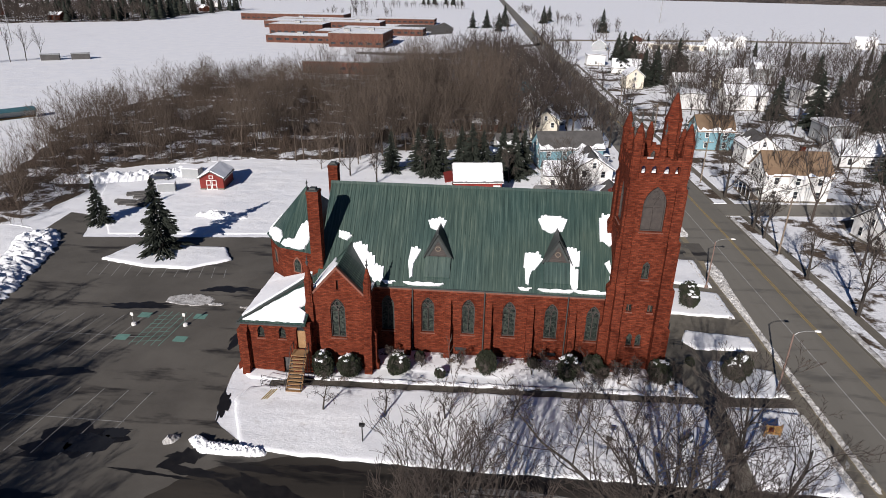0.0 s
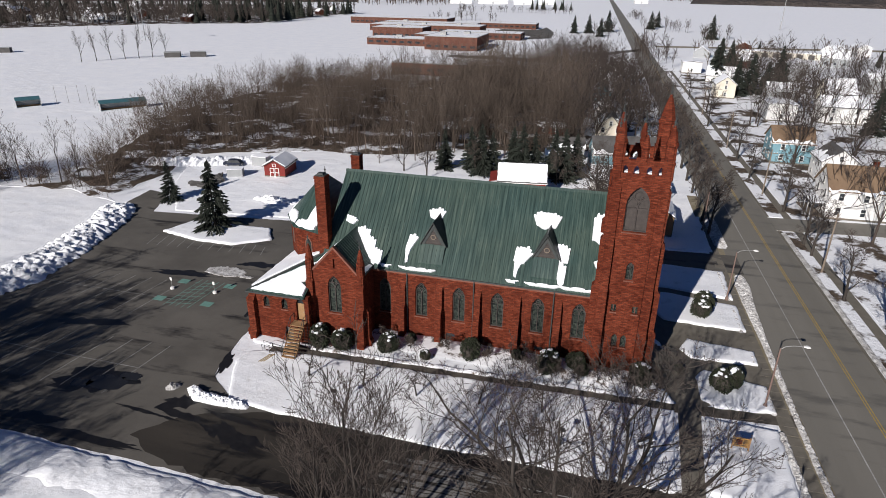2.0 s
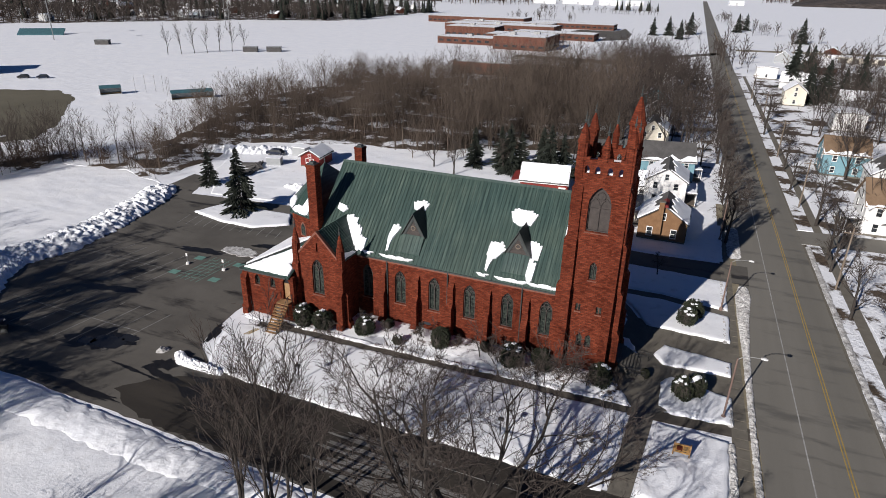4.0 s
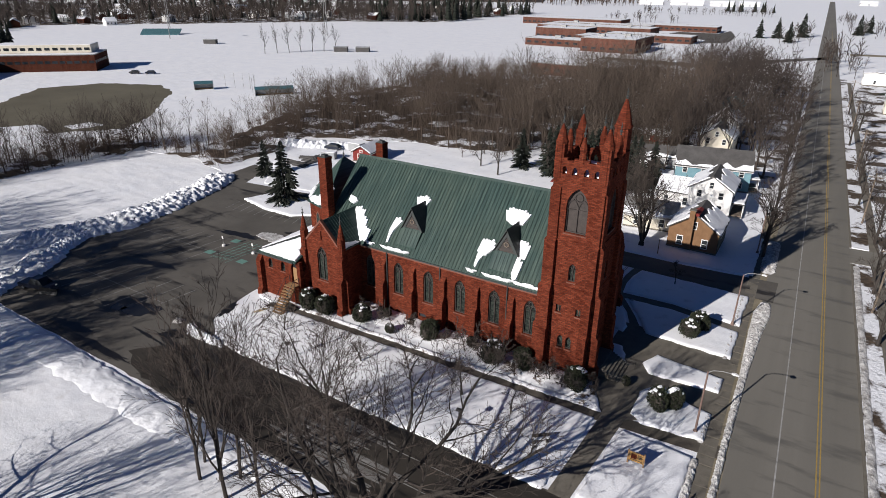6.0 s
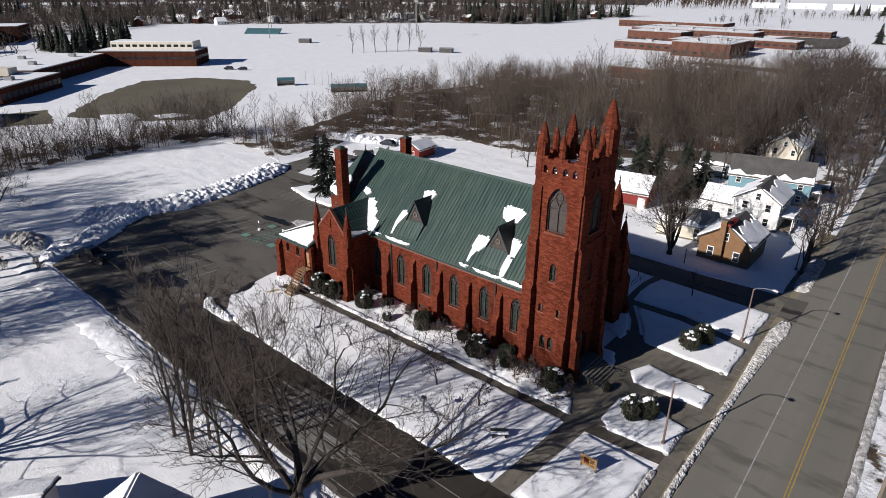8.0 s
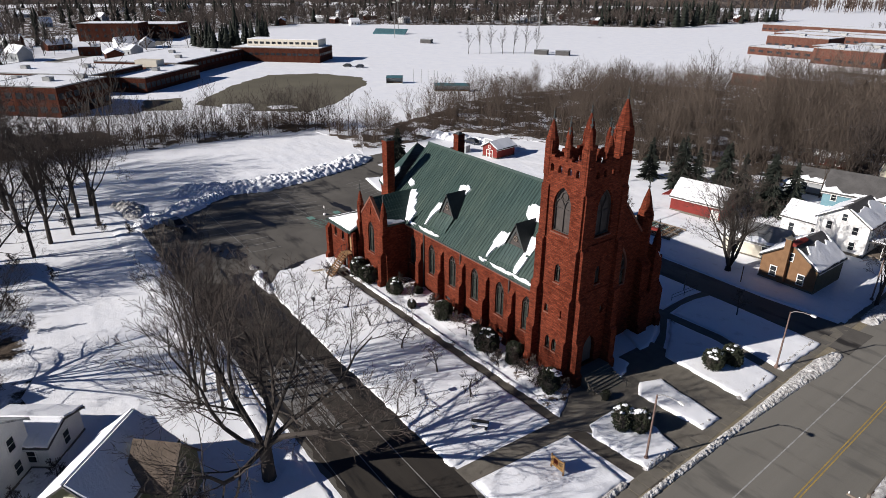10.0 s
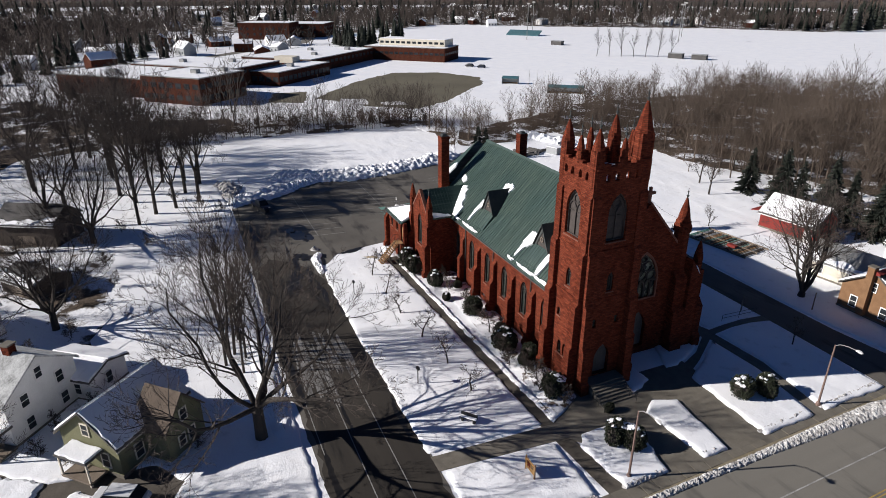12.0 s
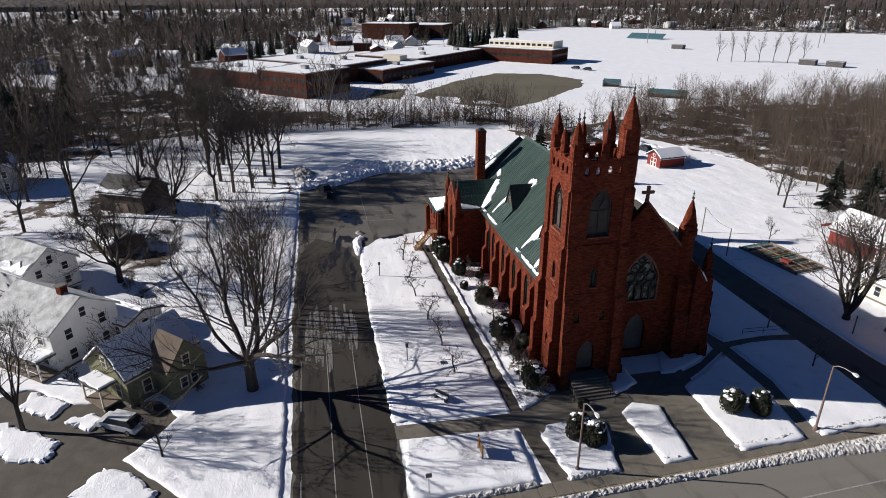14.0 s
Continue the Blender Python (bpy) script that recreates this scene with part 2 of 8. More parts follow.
def extrude(bm, pts, way):
    """A flat polygon and its copy moved by way, joined into a solid."""
    way = Vector(way)
    a = [bm.verts.new(p) for p in pts]
    b = [bm.verts.new(Vector(p) + way) for p in pts]
    bm.faces.new(a)
    bm.faces.new(list(reversed(b)))
    n = len(pts)
    for i in range(n):
        bm.faces.new((a[i], b[i], b[(i + 1) % n], a[(i + 1) % n]))
    return bm


def loft(bm, rings, cap=True):
    """Rings of the same number of points, joined one to the next."""
    rr = [[bm.verts.new(p) for p in r] for r in rings]
    n = len(rr[0])
    for a, b in zip(rr, rr[1:]):
        for i in range(n):
            bm.faces.new((a[i], a[(i + 1) % n], b[(i + 1) % n], b[i]))
    if cap:
        bm.faces.new(list(reversed(rr[0])))
        bm.faces.new(rr[-1])
    return bm


def ring(cx, cy, z, r, n=8, turn=0.0, squash=1.0):
    return [(cx + r * math.cos(2 * math.pi * (i + turn) / n), cy + squash * r * math.sin(2 * math.pi * (i + turn) / n), z) for i in range(n)]


def spike(bm, cx, cy, levels, n=8, turn=0.5):
    """A turned or spired shape: levels of (z, radius)."""
    return loft(bm, [ring(cx, cy, z, max(r, 0.01), n, turn) for z, r in levels])


def tube(bm, a, b, ra, rb=None, n=6):
    rb = ra if rb is None else rb
    a, b = Vector(a), Vector(b)
    d = (b - a).normalized()
    u = d.orthogonal().normalized()
    w = d.cross(u)
    loft(bm, [[p + r * (math.cos(2 * math.pi * i / n) * u + math.sin(2 * math.pi * i / n) * w) for i in range(n)] for p, r in ((a, ra), (b, rb))])
    return bm


def arch(u, w0, width, spring, steps=5):
    """Outline of a pointed opening in wall coordinates, counter-clockwise from the lower left."""
    h = width / 2
    pts = [(u - h, w0), (u + h, w0)]
    pts += [(u - h + width * math.cos(a), spring + width * math.sin(a)) for a in [math.pi / 3 * i / steps for i in range(steps + 1)]]
    pts += [(u + h - width * math.cos(a), spring + width * math.sin(a)) for a in [math.pi / 3 * i / steps for i in range(steps - 1, -1, -1)]]
    return pts


def rect(u0, u1, w0, w1):
    return [(u0, w0), (u1, w0), (u1, w1), (u0, w1)]


def disc(u, w, r, n=20):
    return [(u + r * math.cos(2 * math.pi * i / n), w + r * math.sin(2 * math.pi * i / n)) for i in range(n)]


def pierced(bm, outer, holes, place, way):
    """A wall: the outline with its openings, placed by place(u, w) and made thick by way."""
    edges = []
    for loop in (outer, *holes):
        v = [bm.verts.new(place(u, w)) for u, w in loop]
        edges += [bm.edges.new((v[i], v[(i + 1) % len(v)])) for i in range(len(v))]
    made = bmesh.ops.triangle_fill(bm, use_beauty=True, use_dissolve=False, edges=edges)
    faces = [g for g in made["geom"] if isinstance(g, bmesh.types.BMFace)]
    ext = bmesh.ops.extrude_face_region(bm, geom=faces)
    bmesh.ops.translate(bm, vec=Vector(way), verts=[g for g in ext["geom"] if isinstance(g, bmesh.types.BMVert)])
    return bm


def plate(outline, place, way):
    return extrude(B(), [place(u, w) for u, w in outline], way)


def on_south(y):
    return lambda u, w: Vector((u, y, w))


def on_east(x):
    return lambda u, w: Vector((x, u, w))


def blob(bm, c, r, seed, rough=0.25, flat=1.0, sub=2):
    """A lumpy rounded clump."""
    made = bmesh.ops.create_icosphere(bm, subdivisions=sub, radius=1.0)
    for v in made["verts"]:
        k = 1 + rough * noise.noise(v.co * 2.1 + Vector((seed, seed * 1.7, 0)))
        v.co = Vector(c) + Vector((v.co.x * r * k, v.co.y * r * k, v.co.z * r * k * flat))
    return bm

# ground, road, lot and snow beds
def sheet(outline, z, thick=0.3):
    return pierced(B(), [(x, y) for x, y in outline], [], lambda x, y: Vector((x, y, z)), (0, 0, -thick))


def ragged(outline, step=0.7, wobble=0.12, seed=0):
    """The outline with points every step metres, each a little off the line."""
    rnd, out = random.Random(seed), []
    n = len(outline)
    for i in range(n):
        a, b = Vector(outline[i]), Vector(outline[(i + 1) % n])
        k = max(1, int((b - a).length / step))
        for j in range(k):
            p = a.lerp(b, j / k)
            if 0 < j:
                p += Vector((rnd.uniform(-wobble, wobble), rnd.uniform(-wobble, wobble)))
            out.append(p)
    return out


def bed(outline, height, seed, step=0.7, wobble=0.12, z0=-0.05, lip=0.3):
    """A bed of snow with a ragged sloping edge and a slightly uneven top."""
    pts = ragged(outline, step, wobble, seed)
    n, bm = len(pts), B()
    area = sum(pts[i].x * pts[(i + 1) % n].y - pts[(i + 1) % n].x * pts[i].y for i in range(n))
    side = 1 if area > 0 else -1
    rings = []
    for inset, z in ((0.0, z0), (0.04, height * 0.55), (lip * 0.6, height * 0.95), (lip * 1.6, height)):
        r = []
        for i in range(n):
            d = (pts[(i + 1) % n] - pts[i - 1]).normalized()
            q = pts[i] + side * inset * Vector((-d.y, d.x))
            k = 0.05 * noise.noise(Vector((q.x * 0.7, q.y * 0.7, seed))) if z > 0 else 0
            r.append(bm.verts.new((q.x, q.y, z + k)))
        rings.append(r)
    for a, b in zip(rings, rings[1:]):
        for i in range(n):
            bm.faces.new((a[i], a[(i + 1) % n], b[(i + 1) % n], b[i]))
    top = rings[-1]
    edges = [bm.edges.get((top[i], top[(i + 1) % n])) for i in range(n)]
    bmesh.ops.triangle_fill(bm, use_beauty=True, edges=edges)
    return bm


def bank(line, width, height, seed, step=0.4, across=9, lumps=0.5, size=1.1):
    """A ploughed ridge of snow along a line: lumpy, steeper towards the middle."""
    rows, bm = [], B()
    pts = [Vector(p) for p in line]
    for a, b in zip(pts, pts[1:]):
        k = max(1, int((b.xy - a.xy).length / step))
        rows += [a.lerp(b, j / k) for j in range(k)]
    rows.append(pts[-1])
    grid = []
    for i, p in enumerate(rows):
        d = (rows[min(i + 1, len(rows) - 1)] - rows[max(i - 1, 0)]).xy.normalized()
        side = Vector((-d.y, d.x))
        taper = min(1.0, (i + 0.3) * step / (width * 0.6), (len(rows) - 1 - i + 0.3) * step / (width * 0.6))
        w = (p.z if len(p) > 2 and p.z else width) * (0.6 + 0.4 * taper)
        r = []
        for j in range(across):
            s = j / (across - 1) * 2 - 1
            q = p.xy + side * s * w / 2
            h = height * taper * (1 - s * s) ** 0.6
            g = Vector((q.x / size, q.y / size, seed))
            k = 0.8 * noise.noise(g * 0.8) + 0.5 * noise.noise(g * 1.9) + 0.4 * (abs(noise.noise(g * 3.7)) - 0.2) + 0.22 * noise.noise(g * 8.3)
            q += side * 0.12 * width * noise.noise(g * 1.7 + Vector((7, 3, 1)))
            z = -0.05 if j in (0, across - 1) else max(0.02, h * (1 + lumps * k))
            r.append(bm.verts.new((q.x, q.y, z)))
        grid.append(r)
    for a, b in zip(grid, grid[1:]):
        for j in range(across - 1):
            bm.faces.new((a[j], a[j + 1], b[j + 1], b[j]))
    return bm


def rx(x, y):
    """x of a line that runs with the road and lies at x beside the church's front walk."""
    return x - 0.028 * (y - 55)


def strip(x0, x1, y0, y1, z, n=1):
    """A strip that runs with the road."""
    ys = [y0 + (y1 - y0) * i / n for i in range(n + 1)]
    return sheet([(rx(x0, y), y) for y in ys] + [(rx(x1, y), y) for y in reversed(ys)], z, 0.2)


bm = B()
bmesh.ops.create_grid(bm, x_segments=60, y_segments=60, size=4500)
for v in bm.verts:
    d = max(0.0, v.co.xy.length - 1950)
    v.co.z = min(110.0, d * 0.045) * (0.6 + 0.5 * noise.noise(v.co * 0.0009)) if d else 0.0
single("ground", bm, SNOW, "flat snow-covered ground rising to low far hills", "ground", kind="structure", smooth=True)

single("road", strip(34.6, 45.3, -140, 1900, 0.02, 8), ROAD, "grey two-lane asphalt road bare of snow", "road", kind="structure")
for x, w, mat, label in ((38.6, 0.12, WHITE_LINE, "worn white edge line on the road"), (41.72, 0.11, YELLOW_LINE, "double yellow centre line on the road"),
                         (42.0, 0.11, YELLOW_LINE, "double yellow centre line on the road")):
    single("road_line", strip(x - w / 2, x + w / 2, -140, 700, 0.026, 4), mat, label, "road marking", "lines along the road", "structure")
LOT = [(-56, 31.6), (-20, 31.2), (0, 30.7), (18, 31.0), (36, 31.0), (36, 40.2), (23.5, 40.6), (0, 41.4), (-16, 42.0), (-21, 41.4), (-25, 44.5), (-26.4, 52), (-26.4, 76),
       (-33, 89.4), (-50, 87.3), (-65.5, 85.6), (-69.5, 95), (-74.5, 96), (-73.5, 85), (-68, 72), (-63.5, 58), (-63.5, 47), (-62, 41), (-60, 36)]
single("parking_lot", sheet(ragged(LOT, 1.2, 0.12, 3), 0.022), ASPHALT, "dark asphalt parking lot and driveway with melt patches and painted shadow streaks", "parking lot", kind="structure")

single("driveway", sheet(ragged([(-21, 31.6), (0, 31.0), (18, 31.2), (35.2, 31.2), (35.2, 40.0), (23, 40.4), (0, 41.0), (-15, 41.2), (-24, 37.5), (-27, 34)], 1.0, 0.35, 23), 0.026, 0.02), DAMP_DRIVE, "dark damp asphalt driveway beside the lawn", "driveway", kind="structure")
# church walks
WALKS = (
    ("front_walk", [(-21.8, 50.0), (-17, 50.5), (22.6, 51.6), (34, 52.4), (34, 54.3), (23.0, 53.2), (-17.3, 52.0), (-19.5, 52.6), (-21.8, 52.2)], "concrete walk along the church lawn"),
    ("cross_walk", [(22.4, 40.4), (24.3, 40.4), (25.2, 53), (23.0, 53)], "concrete walk crossing the front lawn"),
    ("entrance_walk", [(19.5, 53), (25.2, 53), (32.6, 58.4), (32.6, 70.3), (22, 72), (19.5, 72)], "wide concrete approach to the church doors"),
    ("side_walk_path", [(20.4, 69.1), (22.1, 70.0), (21.4, 72.0), (20.4, 73.9), (18.7, 76.6), (17.4, 78.6), (16.9, 79.8), (16.5, 83.0), (16.6, 86.0), (17.2, 88.7), (16.0, 88.7), (15.6, 85.5), (15.7, 82.2), (15.9, 79.9), (13.6, 79.3), (15.1, 78.0), (16.8, 77.9), (19.0, 74.8), (20.4, 71.4)], "curved concrete path beside the church"),
    ("garden_path", [(17.0, 78.4), (24.2, 78.6), (32.5, 77.2), (32.5, 78.4), (23.7, 80.1), (16.9, 79.8)], "straight concrete path across the side lawn"),
)
for i, (name, outline, label) in enumerate(WALKS):
    single(name, sheet(outline, 0.030 + 0.004 * i), DAMP_SHADED_CONCRETE if name == "front_walk" else CONCRETE, label, "path", "church walks", "structure")
walkway = single("sidewalk", strip(32.2, 34.7, 31, 125, 0.012, 3), GRASS, "old slab sidewalk beside the road", "pavement", kind="structure")
SLABS = [finish(box(B(), -0.72, 0.72, -w / 2, w / 2, -0.06, 0.02), "slab", CONCRETE) for w in (1.38, 1.36, 1.32)]
rnd = random.Random(2)
for k in range(60):
    y = 31.7 + 1.42 * k
    sl = new("slab", SLABS[k % 3])
    sl.parent = walkway
    sl.matrix_basis = pose(rx(32.95, y), y, rnd.uniform(0.006, 0.03), rnd.uniform(-0.6, 0.6), rnd.uniform(-0.6, 0.6), 1.3 + rnd.uniform(-0.8, 0.8))
single("side_driveway", sheet([(-34, 90.3), (-2, 89.0), (20, 88.6), (35, 88.0), (35, 95.0), (22, 93.9), (-3, 94.3), (-34, 95.6)], 0.034), ASPHALT, "dark asphalt side driveway", "driveway", kind="structure")

BEDS = (
    ([(-24.4, 47.6), (-23.3, 45.2), (-22.1, 42.8), (-21.2, 40.9), (-16, 40.5), (0, 40.2), (21.9, 40.3), (22.6, 51.3), (22.6, 51.8), (-17, 50.75), (-20.6, 50.4), (-23.6, 49.8)], 0.22, "snow-covered church lawn with tree shadows"),
    ([(24.7, 40.9), (32.0, 40.4), (32.0, 51.2), (25.4, 51.4)], 0.28, "snow bed round the church sign"),
    ([(25.4, 54.4), (26.6, 53.4), (32.3, 53.9), (32.4, 58.5), (26.2, 60.0), (25.2, 58.4)], 0.3, "snow bed with shrubs by the front walk"),
    ([(24.0, 63.9), (25.2, 62.2), (32.3, 62.6), (32.4, 65.4), (25.0, 66.4)], 0.3, "narrow snow island between two walks"),
    ([(22.6, 70.6), (32.3, 70.1), (32.2, 76.9), (24.2, 78.3), (17.9, 78.2), (19.2, 76.4), (21.0, 73.6)], 0.28, "snow bed with shrubs beside the approach"),
    ([(17.3, 80.1), (23.7, 80.3), (32.1, 78.6), (32.0, 87.8), (17.6, 88.3), (16.9, 85.0)], 0.25, "shaded snow lawn beside the church"),
    ([(-17.3, 51.75), (13, 52.6), (22.9, 53.0), (20.4, 57.4), (13.5, 57.5), (-11, 58.6), (-18.2, 54.6)], 0.2, "snow along the foot of the church wall"),
    ([(17.4, 64.3), (19.9, 63.4), (22.5, 62.7), (21.9, 64.6), (21.1, 66.1), (17.2, 66.0)], 0.3, "snow heap beside the church doors"),
    ([(-25.9, 53.0), (-24.3, 51.4), (-20.3, 51.3), (-20.0, 52.8), (-25.0, 53.4)], 0.18, "snow patch at the annex corner"),
    ([(16.3, 71.1), (20.1, 69.4), (20.2, 71.0), (18.8, 74.4), (16.6, 77.6), (15.2, 77.6), (15.5, 74.5)], 0.22, "snow beside the church front"),
    ([(-26, 77.5), (12, 77.5), (13.4, 79.6), (15.5, 80.2), (15.3, 85.5), (15.7, 88.2), (-26, 89.0)], 0.2, "shaded snow strip along the side driveway"),
    ([(-57.3, 77.7), (-55.2, 83.3), (-40.7, 83.9), (-38, 79.6), (-43.2, 75.8), (-50, 76.0)], 0.35, "snow-covered parking lot island"),
    ([(-62, 87.2), (-50, 88.6), (-35.5, 90.4), (-35.5, 95.8), (-4.5, 94.6), (-4.5, 140), (-82, 122), (-72.5, 100), (-68.6, 96)], 0.14, "snow yard behind the parking lot"),
    ([(-4.4, 94.7), (20, 94.3), (31.6, 95.4), (31.2, 112), (20, 112), (-4, 112)], 0.16, "snow yard beside the side driveway"),
    ([(33.6, 25), (31.8, 30.2), (18, 30.4), (0, 30.1), (-20, 30.7), (-50, 31.2), (-70, 30), (-90, 10), (-90, -70), (10, -70), (9.0, 4.8), (12.4, 9.6), (13.7, 18.0), (16.7, 20.2), (19.1, 18.7), (21.9, 16.5), (27.6, 22.3)], 0.2, "snow lawn beside the driveway"),
)
for i, (outline, h, label) in enumerate(BEDS):
    single("snow_bed", bed(outline, h, i), MULCH_SNOW if "foot of" in label else SNOW, label, "snow", "snow beds", "structure", True)

BANKS = (
    ([(rx(34.1, 41.2), 41.2, 0.62), (rx(34.2, 55), 55, 0.66), (rx(34.4, 68), 68, 0.85), (rx(34.6, 78), 78, 1.6), (rx(34.9, 84), 84, 2.2), (rx(35.1, 87.6), 87.6, 1.2)], 1.0, 0.25, DIRTY_SNOW, "dirty ploughed snow ridge along the kerb"),
    ([(rx(34.4, 97.5), 97.5, 2.2), (rx(34.4, 112), 112, 2.2)], 2.0, 0.4, DIRTY_SNOW, "dirty ploughed snow ridge along the kerb"),
    ([(-74, 88, 6), (-69.5, 79, 6.5), (-66.5, 66, 7.5), (-65.5, 57, 8), (-68.5, 48, 8), (-73, 41, 8)], 7, 1.15, SNOW, "tall lumpy pile of ploughed snow"),
    ([(-58, 29, 4), (-40, 29.0, 4.5), (-15, 28.4, 4), (-2, 28.7, 2.5), (16, 29.0, 2)], 3.4, 0.42, SNOW, "ploughed snow bank along the driveway"),
    ([(-63, 45, 6), (-58, 38, 5), (-56, 33, 5)], 5, 1.1, SNOW, "ploughed snow pile by the driveway end"),
)
BANKS += (([(-26.2, 41.9, 1.0), (-24.2, 40.7, 1.5), (-22.0, 40.6, 1.4), (-18.5, 40.5, 0.9)], 1.3, 0.5, SNOW, "rough ploughed snow ridge at the lawn corner"), ([(-28.4, 40.9, 1.2), (-27.2, 41.9, 0.9)], 1.0, 0.45, DIRTY_SNOW, "broken lump of crusted snow on the asphalt"))
BANKS += tuple(([(rx(32.15, a), a, 0.7), (rx(32.15, b), b, 0.7)], 0.7, 0.26, DIRTY_SNOW, "dirty crusted snow edge beside the sidewalk") for a, b in ((40.4, 51.3), (53.7, 58.7), (62.5, 65.6), (69.9, 77.0), (78.5, 87.8)))
for i, (line, w, h, mat, label) in enumerate(BANKS):
    single("snow_bank", bank(line, w, h, i * 3.3, 0.22 if w > 3 else 0.11, 29 if w > 3 else 11, 0.35 if w == 3.4 else 0.75, 2.2 if w == 3.4 else 1.0 if w > 3 else 0.26), mat, label, "snow bank", "ploughed snow banks", "structure", w > 3)

# church
church = thing("church", (-2, 66, 0), "red brick gothic church with a green metal roof and square tower", "church")


def cpart(name, bm, mat, label="", parent=None, smooth=False):
    return part(name, bm, mat, church if parent is None else parent, label, smooth)


def lancet(name, u, w0, width, spring, place, inward, mull=1, sill=True, glass=LEADED, depth=0.35):
    """A pointed window: pane set back in its opening, mullions with a traceried head, sloped sill."""
    inn = Vector(inward)
    top = spring + 0.866 * width
    win = cpart(name, plate(arch(u, w0 - 0.02, width + 0.06, spring), lambda a, b: place(a, b) + inn * depth, inn * 0.05), glass, "dark leaded window with pointed head")
    bm, t = B(), 0.05 if width < 1 else 0.075
    o, i = arch(u, w0, width, spring), arch(u, w0 + t * 1.4, width - 2.6 * t, spring)
    pierced(bm, o, [i], lambda a, b: place(a, b) + inn * (depth - 0.18), inn * 0.16)
    part("window_frame", bm, LOUVRE, win)
    if mull:
        bm = B()
        for k in range(mull):
            x = u - width / 2 + width * (k + 1) / (mull + 1)
            extrude(bm, [place(x - t / 2, w0) + inn * (depth - 0.14), place(x + t / 2, w0) + inn * (depth - 0.14), place(x + t / 2, spring) + inn * (depth - 0.14), place(x - t / 2, spring) + inn * (depth - 0.14)], inn * 0.12)
        part("mullion", bm, LOUVRE, win)
        bm = B()
        lw = width / (mull + 1)
        for k in range(mull + 1):
            x = u - width / 2 + lw * (k + 0.5)
            pierced(bm, arch(x, spring - 0.3 * lw, lw, spring - 0.2 * lw), [arch(x, spring - 0.28 * lw, lw - 2 * t, spring - 0.2 * lw)], lambda a, b: place(a, b) + inn * (depth - 0.13), inn * 0.1)
        r = width * 0.2
        pierced(bm, disc(u, spring + 0.42 * width, r, 12), [disc(u, spring + 0.42 * width, r - t, 12)], lambda a, b: place(a, b) + inn * (depth - 0.13), inn * 0.1)
        part("tracery", bm, LOUVRE, win)
    if sill:
        h = width / 2 + 0.1
        part("sill", extrude(B(), [place(u - h, w0) + inn * depth, place(u - h, w0 - 0.16) + inn * depth, place(u - h, w0 - 0.16) - inn * 0.1, place(u - h, w0 - 0.08) - inn * 0.1], place(u + h, w0) - place(u - h, w0)), STONE, win)
    return win


def buttress(name, u0, u1, place, out, steps, base=0.0):
    """A stepped brick buttress with sloped set-offs: steps of (height of the shoulder, reach below it)."""
    out = Vector(out)
    prof = [(base, 0)]
    z = base
    for k, (h, d) in enumerate(steps):
        prof.append((z, d))
        prof.append((h, d))
        nxt = steps[k + 1][1] if k + 1 < len(steps) else 0.0
        z = h + (d - nxt) * 1.3
    prof.append((z, 0))
    clean = [p for i, p in enumerate(prof) if i == 0 or (abs(p[0] - prof[i - 1][0]) + abs(p[1] - prof[i - 1][1])) > 1e-4]
    pts = [place(u0, h) + out * d for h, d in clean]
    return cpart(name, extrude(B(), pts, place(u1, 0) - place(u0, 0)), BRICK)


def pinnacle(name, x, y, z0, r, zs, zt, n=8, posts=True):
    """A brick pinnacle: stout eight-sided shaft that tapers a little, corbelled collar, steep spire and a metal finial."""
    bm = B()
    zm = z0 + 0.45 * (zs - z0)
    spike(bm, x, y, [(z0, r * 1.12), (zm - 0.12, r * 1.06), (zm - 0.1, r * 1.16), (zm + 0.08, r * 1.16), (zm + 0.1, r * 1.0), (zs - 0.4, r * 0.97), (zs - 0.3, r * 1.1), (zs, r * 1.1), (zs + 0.02, r * 0.98),
                     (zs + 0.45 * (zt - zs), r * 0.62), (zt - 0.3, r * 0.13)], n)
    if posts:
        for k in range(4):
            a = math.pi / 2 * k + math.pi / 4
            cx, cy = x + r * 0.96 * math.cos(a), y + r * 0.96 * math.sin(a)
            spike(bm, cx, cy, [(z0, r * 0.26), (zs - 0.5, r * 0.24), (zs - 0.1, 0.02)], 4)
    ob = cpart(name, bm, BRICK)
    part("finial", spike(B(), x, y, [(zt - 0.4, 0.09), (zt - 0.2, 0.06), (zt - 0.12, 0.15), (zt, 0.15), (zt + 0.06, 0.05), (zt + 0.3, 0.05), (zt + 0.34, 0.1), (zt + 0.42, 0.1), (zt + 0.46, 0.04), (zt + 0.8, 0.02)], 6), DARK_METAL, ob)
    return ob


# nave
X0, X1, YS, YN, YR, ZE, ZR = -18.0, 15.6, 58.3, 75.1, 66.7, 8.45, 17.35
BAYS = [-10.4, -5.9, -1.4, 3.1, 7.7, 12.2]
bm = B()
pierced(bm, rect(X0, X1, 0, ZE), [arch(u, 2.75, 1.45, 5.95) for u in BAYS] + [rect(u - 2.6, u - 1.6, 0.45, 0.95) for u in (-5.9, -0.2, 3.1, 10.2)], on_south(YS), (0, 0.55, 0))
cpart("nave_south_wall", bm, BRICK)
for u in BAYS:
    lancet("window", u, 2.75, 1.45, 5.95, on_south(YS), (0, 1, 0))
for u in (-5.9, -0.2, 3.1, 10.2):
    cpart("basement_window", box(B(), u - 2.6, u - 1.6, YS + 0.2, YS + 0.25, 0.45, 0.95), PANE)
bm = B()
